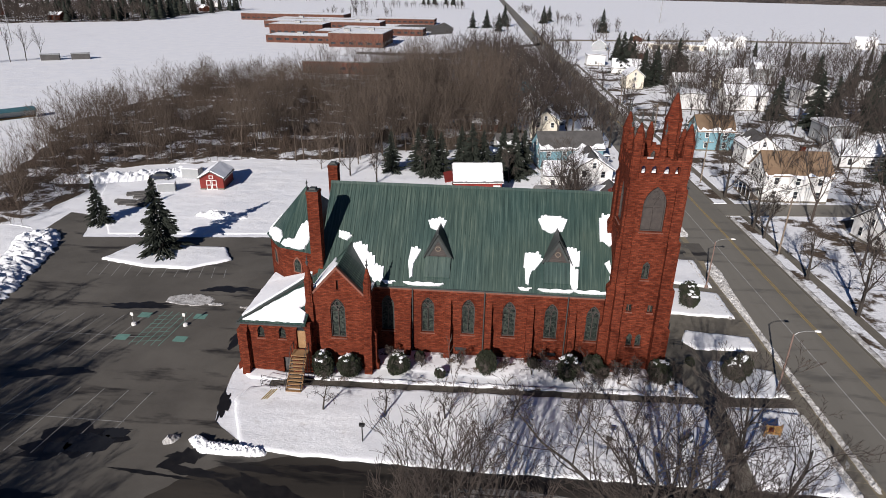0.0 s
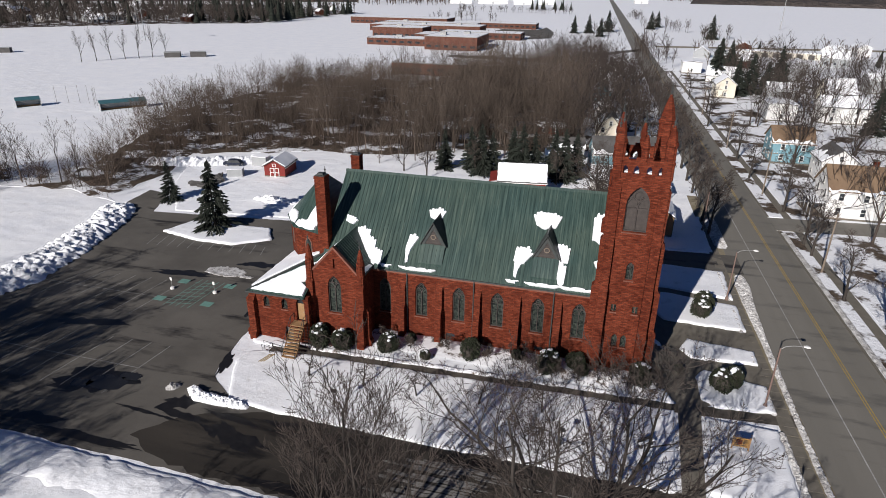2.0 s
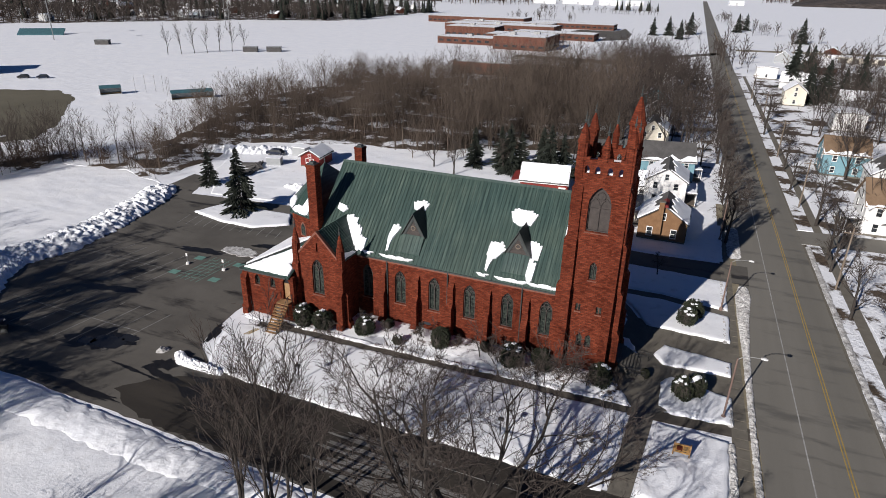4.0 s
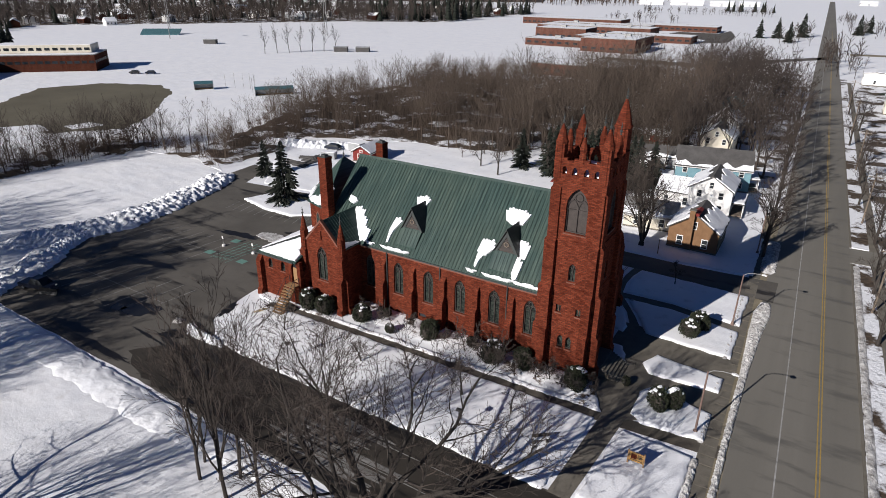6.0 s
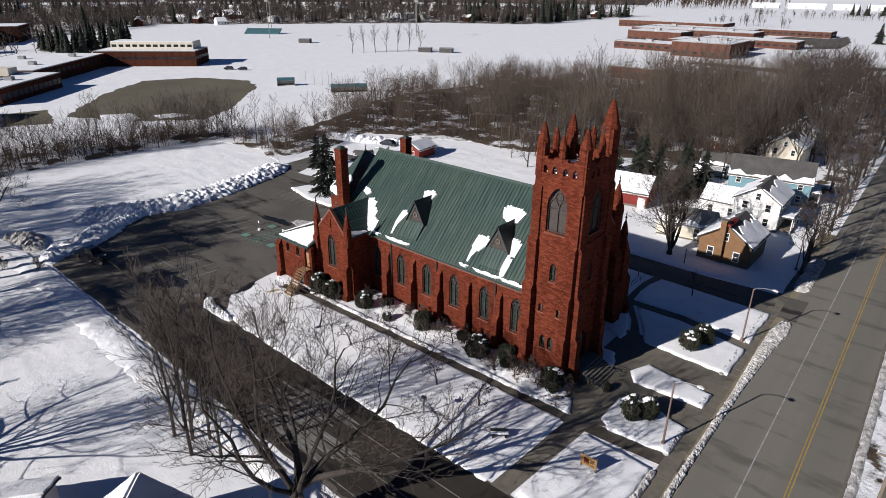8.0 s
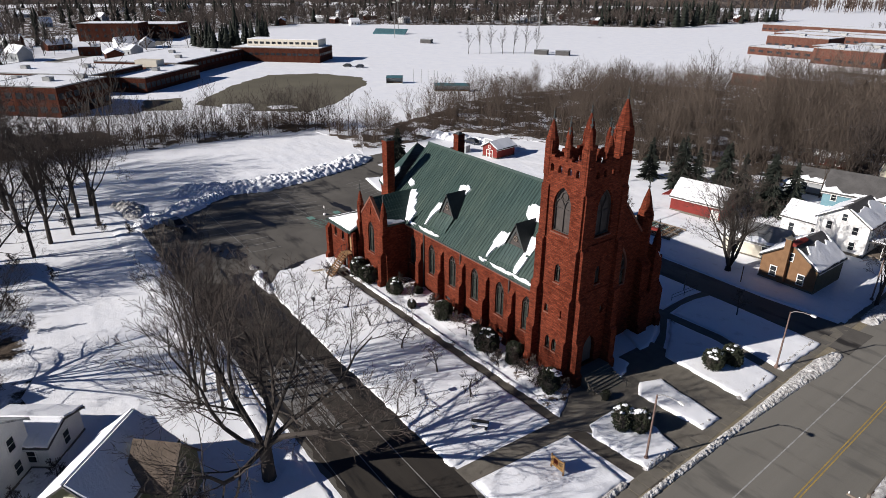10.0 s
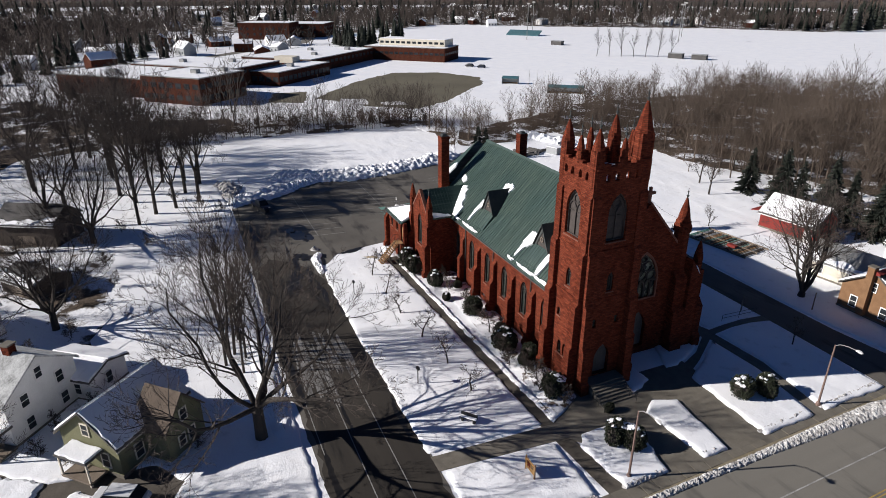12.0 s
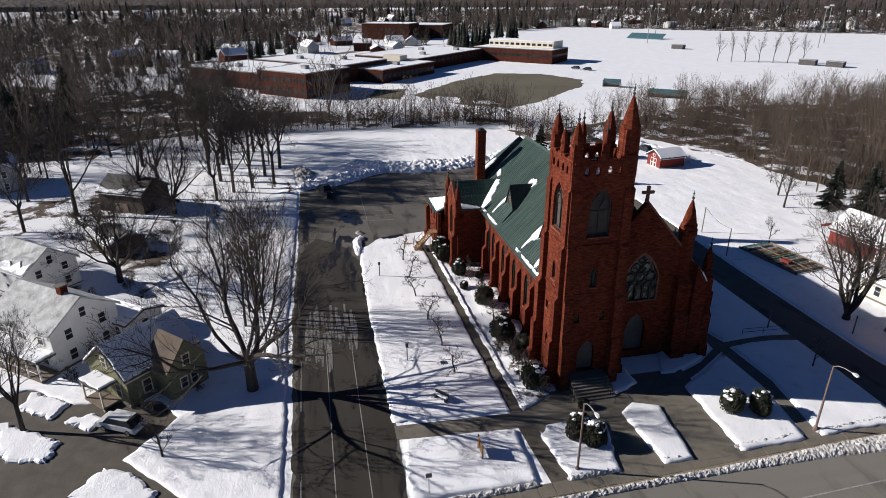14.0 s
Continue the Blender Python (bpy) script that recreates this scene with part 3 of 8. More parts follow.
pierced(bm, rect(X0, X1, 0, ZE), [arch(u, 2.75, 1.45, 5.95) for u in BAYS], on_south(YN), (0, -0.55, 0))
cpart("nave_north_wall", bm, BRICK)
for u in BAYS:
    lancet("window", u, 2.75, 1.45, 5.95, on_south(YN), (0, -1, 0), mull=0)
for u in (-8.1, -3.65, 0.85, 5.4, 9.95):
    buttress("buttress", u - 0.36, u + 0.36, on_south(YS), (0, -1, 0), ((0.7, 1.15), (3.9, 0.95), (6.5, 0.5)))
    buttress("buttress", u - 0.36, u + 0.36, on_south(YN), (0, 1, 0), ((0.7, 1.15), (3.9, 0.95), (6.5, 0.5)))
bm = B()
extrude(bm, [(X0, YS, 0), (X0, YN, 0), (X0, YN, ZE), (X0, YR, ZR - 0.2), (X0, YS, ZE)], (0.5, 0, 0))
cpart("nave_west_gable", bm, BRICK)
cpart("cornice", box(B(), X0, X1 - 0.3, YS - 0.14, YS - 0.003, ZE - 0.4, ZE - 0.12), STONE)
for u in (-7.6, 0.35, 9.35):
    cpart("downpipe", tube(B(), (u, YS - 0.14, 0.2), (u, YS - 0.14, ZE - 0.2), 0.07, n=6), DARK_METAL)


def slope(y):
    return ZE + 0.12 + (y - YS + 0.35) * (ZR - ZE - 0.12) / (YR - YS + 0.35)


bm = B()
ye, yn = YS - 0.35, 2 * YR - YS + 0.35
extrude(bm, [(X0 - 0.25, ye, ZE + 0.12), (X0 - 0.25, YR, ZR), (X0 - 0.25, yn, ZE + 0.12), (X0 - 0.25, yn, ZE - 0.08), (X0 - 0.25, YR, ZR - 0.22), (X0 - 0.25, ye, ZE - 0.08)], (X1 - X0 - 0.1, 0, 0))
nave_roof = cpart("nave_roof", bm, COPPER, "green standing-seam metal roof with snow patches")
N_SEAM = 72
seam_s = finish(extrude(B(), [(-0.025, ye, ZE + 0.12), (-0.025, YR, ZR), (-0.025, YR, ZR + 0.075), (-0.025, ye, ZE + 0.195)], (0.05, 0, 0)), "seam", COPPER)
seam_n = finish(extrude(B(), [(-0.025, yn, ZE + 0.12), (-0.025, YR, ZR), (-0.025, YR, ZR + 0.075), (-0.025, yn, ZE + 0.195)], (0.05, 0, 0)), "seam", COPPER)
for k in range(N_SEAM):
    for me in (seam_s, seam_n):
        ob = part("seam", me, COPPER, nave_roof)
        ob.location = (X0 - 0.1 + (X1 - X0 - 0.4) * k / (N_SEAM - 1), 0, 0)
part("ridge_cap", extrude(B(), [(X0 - 0.3, YR - 0.22, ZR - 0.14), (X0 - 0.3, YR, ZR + 0.14), (X0 - 0.3, YR + 0.22, ZR - 0.14)], (X1 - X0 - 0.1, 0, 0)), COPPER, nave_roof)
part("gutter", extrude(B(), [(X0, ye - 0.14, ZE + 0.1), (X0, ye - 0.14, ZE - 0.04), (X0, ye - 0.002, ZE - 0.04), (X0, ye - 0.002, ZE + 0.1)], (X1 - X0 - 0.3, 0, 0)), DARK_METAL, nave_roof)


def roof_dormer(u):
    """A small gabled louvre dormer with a metal-clad front that leans with the roof below it."""
    w, yf, zb, za = 1.4, 60.25, 11.3, 14.0
    d = cpart("dormer", extrude(B(), [(u - w, yf, zb), (u + w, yf, zb), (u, yf, za - 0.25)], (0, 0.12, 0)), LOUVRE, "small louvred dormer with a metal-clad front")
    zf = slope(ye + 0.7)
    part("apron", extrude(B(), [(u - w, ye + 0.75, zf - 0.1), (u - w, ye + 0.75, zf + 0.25), (u - w, yf - 0.02, zb), (u - w, yf - 0.02, slope(yf) - 0.2)], (2 * w, 0, 0)), COPPER, d)
    for k in range(1, 6):
        x = u - w + 2 * w * k / 6
        part("seam", extrude(B(), [(x - 0.02, ye + 0.74, zf + 0.25), (x - 0.02, ye + 0.74, zf + 0.31), (x - 0.02, yf - 0.02, zb + 0.06), (x - 0.02, yf - 0.02, zb)], (0.04, 0, 0)), COPPER, d)
    back = lambda z: ye + (z - ZE - 0.12) / (ZR - ZE - 0.12) * (YR - ye) + 0.1
    for s in (-1, 1):
        bm = B()
        a, b = (u + s * (w + 0.2), yf - 0.3, zb - 0.2), (u, yf - 0.3, za)
        pts = [a, b, (u, back(za), za), (u + s * (w + 0.2), back(zb - 0.2), zb - 0.2)]
        extrude(bm, pts, (0, 0, 0.16))
        # dark metal in place of copper: the slopes' shade put into the colour
        part("dormer_roof", bm, DARK_METAL, d)
    for s in (-1, 1):
        part("verge_board", extrude(B(), [(u + s * w, yf - 0.12, zb), (u + s * (w - 0.34), yf - 0.12, zb), (u, yf - 0.12, za - 0.8), (u, yf - 0.12, za - 0.25)], (0, 0.11, 0)), DARK_METAL, d)
    for k in range(5):
        z = zb + 0.18 + 0.3 * k
        h = w * (1 - (z + 0.2 - zb) / (za - 0.25 - zb)) - 0.12
        if h > 0.1:
            part("louvre", extrude(B(), [(u - h, yf - 0.1, z), (u - h, yf - 0.01, z + 0.14), (u - h, yf - 0.01, z + 0.17), (u - h, yf - 0.1, z + 0.03)], (2 * h, 0, 0)), LOUVRE, d)
    bm = B()
    pierced(bm, disc(u, zb + 0.95, 0.32, 14), [disc(u, zb + 0.95, 0.22, 14)], on_south(yf - 0.15), (0, 0.1, 0))
    part("roundel", bm, POLE_WOOD, d)


for u in (-5.0, 8.0):
    roof_dormer(u)

# transept
TX0, TX1, TY, TZE, TZA, TXC = -18.0, -11.8, 54.4, 8.6, 11.9, -14.95
bm = B()
pierced(bm, [(TX0, 0), (TX1, 0), (TX1, TZE), (TXC, TZA), (TX0, TZE)], [arch(TXC - 0.1, 3.85, 1.6, 7.2), rect(TXC - 0.1, TXC + 0.1, 9.6, 10.7)], on_south(TY), (0, 0.55, 0))
cpart("transept_wall", bm, BRICK)
cpart("slit", box(B(), TXC - 0.1, TXC + 0.1, TY + 0.3, TY + 0.35, 9.6, 10.7), LEADED)
lancet("window", TXC - 0.1, 3.85, 1.6, 7.2, on_south(TY), (0, 1, 0))
cpart("transept_side_wall", box(B(), TX0, TX0 + 0.5, TY + 0.55, YS, 0, TZE), BRICK)
cpart("transept_side_wall", box(B(), TX1 - 0.5, TX1, TY + 0.55, YS, 0, TZE), BRICK)
back = lambda z: ye + (z - ZE - 0.12) / (ZR - ZE - 0.12) * (YR - ye) + 0.2
for s, xe in ((-1, TX0 - 0.1), (1, TX1 + 0.1)):
    bm = B()
    extrude(bm, [(xe, TY + 0.3, TZE - 0.05), (TXC, TY + 0.3, TZA + 0.02), (TXC, back(TZA) + 0.2, TZA + 0.02), (xe, back(TZE) + 0.4, TZE - 0.05)], (0, 0, 0.14))
    r = cpart("transept_roof", bm, COPPER, "steep green metal transept roof")
    for k in range(1, 10):
        y = TY + 0.3 + 0.45 * k
        if y < YS + 1.5:
            part("seam", extrude(B(), [(xe, y, TZE + 0.09), (TXC, y, TZA + 0.16), (TXC, y, TZA + 0.22), (xe, y, TZE + 0.15)], (0, 0.05, 0)), COPPER, r)
for s in (-1, 1):
    xe = TX0 if s < 0 else TX1
    cpart("coping", extrude(B(), [(xe, TY - 0.06, TZE - 0.1), (xe, TY - 0.06, TZE + 0.22), (TXC, TY - 0.06, TZA + 0.35), (TXC, TY - 0.06, TZA + 0.03)], (0, 0.42, 0)), STONE)
for x in (TX0, TX1):
    pinnacle("pinnacle", x, TY + 0.15, 7.6, 0.42, 10.6, 12.6)
    buttress("buttress", x - 0.42, x + 0.42, on_south(TY), (0, -1, 0), ((0.7, 1.0), (4.6, 0.8), (7.6, 0.4)))
buttress("buttress", TY + 0.0, TY + 0.8, on_east(TX1), (1, 0, 0), ((0.7, 1.0), (4.6, 0.8), (7.6, 0.4)))

# annex with stairs
AX, AY, AZE = -25.1, 52.9, 6.15
bm = B()
pierced(bm, rect(AX, TX0 + 0.3, 0, AZE), [arch(-23.05, 4.25, 0.75, 5.0), arch(-20.75, 4.25, 0.75, 5.0), arch(-18.75, 3.05, 1.0, 5.1), rect(-20.9, -19.9, 0.0, 1.9)], on_south(AY), (0, 0.5, 0))
cpart("annex_south_wall", bm, BRICK)
for u in (-23.05, -20.75):
    lancet("window", u, 4.25, 0.75, 5.0, on_south(AY), (0, 1, 0), mull=0)
cpart("annex_west_wall", box(B(), AX, AX + 0.5, AY + 0.5, 66, 0, AZE), BRICK)
cpart("annex_back", box(B(), AX + 0.5, TX0, AY + 1.2, AY + 1.3, 0, AZE), BRICK)
buttress("buttress", AX - 0.1, AX + 0.7, on_south(AY), (0, -1, 0), ((0.7, 0.9), (5.0, 0.6)))
buttress("buttress", AY, AY + 0.8, on_east(AX), (-1, 0, 0), ((0.7, 0.9), (5.0, 0.6)))
door = cpart("door", box(B(), -19.22, -18.28, AY + 0.25, AY + 0.31, 3.05, 5.15), WOOD, "yellow-brown wooden door")
for k in range(3):
    part("panel", box(B(), -19.12, -18.38, AY + 0.235, AY + 0.248, 3.15 + 0.68 * k, 3.7 + 0.68 * k), WOOD, door)
part("knob", spike(B(), -18.42, AY + 0.2, [(4.0, 0.03), (4.06, 0.05), (4.12, 0.02)], 6), STEEL, door)
cpart("transom", plate(arch(-18.75, 5.17, 0.96, 5.18), lambda a, b: Vector((a, AY + 0.26, b)), (0, 0.04, 0)), PANE)
cpart("basement_door", box(B(), -20.9, -19.9, AY + 0.3, AY + 0.36, 0.0, 1.9), SHINGLE, "dark basement door under the stairs")
bm = B()
a, b, c, d = (AX - 0.3, AY - 0.3, AZE), (TX0 - 0.1, AY - 0.3, AZE), (TX0 - 0.1, 59.2, 9.1), (AX - 0.3, 66.5, AZE)
e = (TX0 - 0.1, 66.5, 9.1)
loft(bm, [[(p[0], p[1], p[2] - 0.16) for p in (a, b, c)], [a, b, c]])
loft(bm, [[(p[0], p[1], p[2] - 0.16) for p in (a, c, e, d)], [a, c, e, d]])
annex_roof = cpart("annex_roof", bm, COPPER, "low hipped metal annex roof under snow")
part("hip_cap", tube(B(), (a[0], a[1], a[2] + 0.03), (c[0], c[1], c[2] + 0.03), 0.13, n=6), DARK_METAL, annex_roof)
part("gutter", box(B(), AX - 0.3, TX0 - 0.5, AY - 0.44, AY - 0.302, AZE - 0.16, AZE + 0.02), DARK_METAL, annex_roof)

# apse
APX, APY, APR, APZ = -19.0, 66.7, 6.9, 11.3
oct_a = [math.pi / 2 + math.pi * k / 5 for k in range(6)]
bm = B()
loft(bm, [[(APX + APR * math.cos(t), APY + APR * math.sin(t), z) for t in oct_a] for z in (0, APZ)])
cpart("apse_wall", bm, BRICK)
bm = B()
loft(bm, [[(APX + (APR + 0.35) * math.cos(t), APY + (APR + 0.35) * math.sin(t), APZ - 0.1) for t in oct_a], [(APX - 2.3 + 0.12 * math.cos(t), APY + 0.12 * math.sin(t), 16.6) for t in oct_a]])
apse_roof = cpart("apse_roof", bm, COPPER, "faceted green metal apse roof with snow")
for t0, t1 in zip(oct_a, oct_a[1:]):
    for k in range(8):
        t = k / 8
        p = Vector((APX + (APR + 0.35) * (math.cos(t0) * (1 - t) + math.cos(t1) * t), APY + (APR + 0.35) * (math.sin(t0) * (1 - t) + math.sin(t1) * t), APZ - 0.07))
        part("seam", tube(B(), p, (APX - 2.3, APY, 16.6), 0.045, 0.02, 4), COPPER, apse_roof)
part("finial", spike(B(), APX - 2.3, APY, [(16.4, 0.14), (16.9, 0.05), (17.05, 0.14), (17.2, 0.05), (17.5, 0.02)], 6), DARK_METAL, apse_roof)
for t0, t1 in zip(oct_a, oct_a[1:]):
    m = (t0 + t1) / 2
    c = Vector((APX + APR * math.cos(math.pi / 10) * math.cos(m), APY + APR * math.cos(math.pi / 10) * math.sin(m), 0))
    o = Vector((math.cos(m), math.sin(m), 0))
    s = Vector((-o.y, o.x, 0))
    w = cpart("window", plate(arch(0, 8.4, 0.9, 9.3), lambda a, b: c + s * a + o * 0.01 + Vector((0, 0, b)), o * 0.03), LEADED, "dark leaded window with pointed head")
    bm = B()
    pierced(bm, arch(0, 8.28, 1.14, 9.3), [arch(0, 8.4, 0.9, 9.3)], lambda a, b: c + s * a + o * 0.002 + Vector((0, 0, b)), o * 0.07)
    part("window_frame", bm, STONE, w)

# chimneys
def chimney(x0, x1, y0, y1, z0, z1, name="chimney"):
    bm = box(B(), x0, x1, y0, y1, z0, z1 - 0.3)
    box(bm, x0 - 0.05, x1 + 0.05, y0 - 0.05, y1 + 0.05, z1 - 0.299, z1)
    ob = cpart(name, bm, BRICK, "tall brick chimney")
    part("cap", spike(B(), (x0 + x1) / 2, (y0 + y1) / 2, [(z1, 0.8), (z1 + 0.1, 0.8), (z1 + 0.12, 0.5), (z1 + 0.32, 0.45)], 4), DARK_METAL, ob)
    return ob


chimney(-18.95, -17.7, 59.0, 60.25, 0, 18.6)
chimney(-20.4, -19.2, 73.0, 74.3, 0, 17.4)

# tower
T0, T1, TS, TN = 13.9, 19.35, 57.7, 63.95
TZ = 22.0
TC = (T0 + T1) / 2
TM = (TS + TN) / 2
bm = B()
belf = lambda u: arch(u, 16.35, 2.25, 19.15)
pierced(bm, rect(T0, T1, 0, TZ), [belf(TC), arch(TC + 0.15, 11.0, 0.75, 12.4), rect(15.4, 15.95, 7.1, 8.0), rect(17.6, 18.15, 7.1, 8.0), arch(16.2, 2.9, 0.62, 3.9), arch(17.15, 2.9, 0.62, 3.9)], on_south(TS), (0, 0.6, 0))
tower = cpart("tower_south_wall", bm, BRICK)
bm = B()
pierced(bm, rect(TS + 0.6, TN - 0.6, 0, TZ), [belf(TM), arch(TM, 11.0, 0.75, 12.4), arch(TM, 1.35, 1.9, 3.2), rect(59.2, 59.7, 7.1, 8.0), rect(61.9, 62.4, 7.1, 8.0)], on_east(T1), (-0.6, 0, 0))
cpart("tower_east_wall", bm, BRICK)
bm = B()
pierced(bm, rect(TS + 0.6, TN - 0.6, 0, TZ), [belf(TM)], on_east(T0), (0.6, 0, 0))
cpart("tower_west_wall", bm, BRICK)
bm = B()
pierced(bm, rect(T0, T1, 0, TZ), [belf(TC)], on_south(TN), (0, -0.6, 0))
cpart("tower_north_wall", bm, BRICK)
cpart("tower_deck", box(B(), T0 + 0.6, T1 - 0.6, TS + 0.6, TN - 0.6, 21.6, 21.9), SHINGLE)
single("roof_snow", box(B(), T0 + 0.4, T1 - 0.4, TS + 0.4, TN - 0.4, 21.902, 22.5), SNOW, "snow lying on the tower deck", "snow", "snow patches on the church roof")
for u, place, inn in ((TC, on_south(TS), (0, 1, 0)), (TM, on_east(T1), (-1, 0, 0)), (TM, on_east(T0), (1, 0, 0)), (TC, on_south(TN), (0, -1, 0))):
    lancet("belfry_window", u, 16.35, 2.25, 19.15, place, inn, mull=1, glass=LOUVRE, depth=0.42)
lancet("window", TC + 0.15, 11.0, 0.75, 12.4, on_south(TS), (0, 1, 0), mull=1)
lancet("window", TM, 11.0, 0.75, 12.4, on_east(T1), (-1, 0, 0), mull=1)
for u in (16.2, 17.15):
    lancet("window", u, 2.9, 0.62, 3.9, on_south(TS), (0, 1, 0), mull=0)
for u in (15.4, 17.6):
    w = cpart("small_window", box(B(), u, u + 0.55, TS + 0.25, TS + 0.3, 7.1, 8.0), LEADED)
    part("mullion", box(B(), u + 0.25, u + 0.3, TS + 0.18, TS + 0.249, 7.1, 8.0), STONE, w)
    part("sill", box(B(), u - 0.08, u + 0.63, TS - 0.06, TS + 0.2, 6.95, 7.098), STONE, w)
for u in (59.2, 61.9):
    cpart("small_window", box(B(), T1 - 0.3, T1 - 0.25, u, u + 0.5, 7.1, 8.0), LEADED)
tdoor = cpart("tower_door", plate(arch(TM, 1.3, 1.95, 3.2), lambda a, b: Vector((T1 - 0.45, a, b)), (-0.08, 0, 0)), SHINGLE, "dark double door under a pointed arch")
for z in (10.2, 15.4):
    bm = B()
    for b_ in ((T0 - 0.1, T1 + 0.1, TS - 0.1, TS - 0.002), (T0 - 0.1, T1 + 0.1, TN + 0.002, TN + 0.1), (T0 - 0.1, T0 - 0.002, TS - 0.002, TN + 0.002), (T1 + 0.002, T1 + 0.1, TS - 0.002, TN + 0.002)):
        box(bm, *b_, z, z + 0.14)
    cpart("string_course", bm, BRICK)
STEPS = ((1.2, 1.25), (5.0, 1.0), (9.8, 0.75), (15.2, 0.45), (20.8, 0.2))
for s, place, sg in ((TS, on_south(TS), -1), (TN, on_south(TN), 1)):
    for u in (T0 + 0.02, T1 - 0.92):
        buttress("tower_buttress", u, u + 0.9, place, (0, sg, 0), STEPS)
for s, place, sg in ((T0, on_east(T0), -1), (T1, on_east(T1), 1)):
    for u in (TS + 0.02, TN - 0.92):
        buttress("tower_buttress", u, u + 0.9, place, (sg, 0, 0), STEPS)
# parapet with arcaded openings
for place, u0, u1, way in ((on_south(TS - 0.03), T0 - 0.03, T1 + 0.03, (0, 0.4, 0)), (on_south(TN + 0.03), T0 - 0.03, T1 + 0.03, (0, -0.4, 0)),
                           (on_east(T0 - 0.03), TS + 0.37, TN - 0.37, (0.4, 0, 0)), (on_east(T1 + 0.03), TS + 0.37, TN - 0.37, (-0.4, 0, 0))):
    bm = B()
    c = (u0 + u1) / 2
    outline = [(u0, TZ), (u1, TZ), (u1, 24.0), (c + 1.45, 24.0), (c + 1.45, 23.75), (c + 0.75, 23.75), (c + 0.75, 24.0), (c - 0.75, 24.0), (c - 0.75, 23.75), (c - 1.45, 23.75), (c - 1.45, 24.0), (u0, 24.0)]
    pierced(bm, outline, [arch(c + d, 22.35, 0.5, 22.75) for d in (-1.65, -0.6, 0.6, 1.65)], place, way)
    cpart("parapet", bm, BRICK)
for x, y in ((TC, TS + 0.2), (TC, TN - 0.2), (T0 + 0.2, TM), (T1 - 0.2, TM)):
    pinnacle("small_pinnacle", x, y, 23.7, 0.34, 25.2, 26.6, posts=False)
for x, y, zt in ((T0 + 0.42, TS + 0.42, 27.5), (T1 - 0.42, TS + 0.42, 27.5), (T0 + 0.42, TN - 0.42, 27.5)):
    pinnacle("pinnacle", x, y, 21.9, 0.54, 25.6, zt)
pinnacle("stair_turret", T1 - 0.72, TN - 0.68, 21.9, 0.82, 26.7, 29.5)

# front
FX = 15.6
RY, RW, RS, RZ0 = 67.9, 4.3, 9.0, 6.9
bm = B()
pierced(bm, [(TN, 0), (YN + 0.6, 0), (YN + 0.6, ZE + 0.3), (YR + 0.82, ZR + 0.75), (TN, 14.0)], [arch(RY, RZ0, RW, RS, 9), arch(67.9, 0.9, 2.4, 3.4)], on_east(FX), (0.7, 0, 0))
cpart("front_wall", bm, BRICK)
great = cpart("great_window", plate(arch(RY, RZ0 - 0.02, RW + 0.04, RS, 9), lambda a, b: Vector((FX + 0.2, a, b)), (0.05, 0, 0)), PALE_GLASS, "large pointed front window with stone tracery")
fp = lambda a, b: Vector((FX + 0.35, a, b))
bm = B()
pierced(bm, arch(RY, RZ0, RW, RS, 9), [arch(RY, RZ0 + 0.2, RW - 0.4, RS, 9)], fp, (0.3, 0, 0))
part("window_frame", bm, STONE, great)
for k in range(5):
    y = RY - RW / 2 + RW * (k + 0.5) / 5
    bm = B()
    lw = RW / 5
    pierced(bm, arch(y, RZ0 + 0.1, lw + 0.04, RS - 0.5), [arch(y, RZ0 + 0.2, lw - 0.2, RS - 0.55)], fp, (0.2, 0, 0))
    part("light_frame", bm, LOUVRE, great)
for y, z, r in ((RY - 1.2, RS + 0.7, 0.62), (RY + 1.2, RS + 0.7, 0.62), (RY, RS + 0.75, 0.6), (RY - 0.62, RS + 1.8, 0.62), (RY + 0.62, RS + 1.8, 0.62), (RY, RS + 2.75, 0.45)):
    bm = B()
    pierced(bm, disc(y, z, r, 14), [disc(y, z, r - 0.12, 14)], fp, (0.2, 0, 0))
    part("tracery_ring", bm, LOUVRE, great)
cpart("front_door", plate(arch(67.9, 0.85, 2.4, 3.4), lambda a, b: Vector((FX + 0.2, a, b)), (0.08, 0, 0)), SHINGLE, "dark double door under a pointed arch")
for y0, z0, y1, z1 in ((YN + 0.6, ZE + 0.3, YR + 0.82, ZR + 0.75),):
    cpart("coping", extrude(B(), [(FX - 0.08, y0, z0), (FX - 0.08, y0, z0 + 0.3), (FX - 0.08, y1, z1 + 0.3), (FX - 0.08, y1, z1)], (0.86, 0, 0)), STONE)
cross = cpart("gable_cross", box(B(), FX + 0.25, FX + 0.5, YR + 0.68, YR + 0.96, ZR + 0.9, ZR + 2.5), STONE, "stone cross on the front gable")
part("arm", box(B(), FX + 0.25, FX + 0.5, YR + 0.18, YR + 0.679, ZR + 1.7, ZR + 1.98), STONE, cross)
part("arm", box(B(), FX + 0.25, FX + 0.5, YR + 0.961, YR + 1.46, ZR + 1.7, ZR + 1.98), STONE, cross)
cpart("front_turret_shaft", spike(B(), 16.0, 72.7, [(0, 1.0), (9.5, 1.0), (9.8, 0.85), (14.2, 0.85)], 8), BRICK)
pinnacle("front_turret", 16.0, 72.7, 14.2, 0.78, 15.4, 18.3)
pinnacle("gable_pinnacle", 16.0, 71.2, 12.0, 0.3, 13.2, 14.4, posts=False)
pinnacle("corner_pinnacle", 16.1, 75.7, 9.0, 0.42, 11.2, 13.0)
cpart("corner_buttress", box(B(), 15.5, 16.7, 75.15, 76.3, 0, 9.2), BRICK)
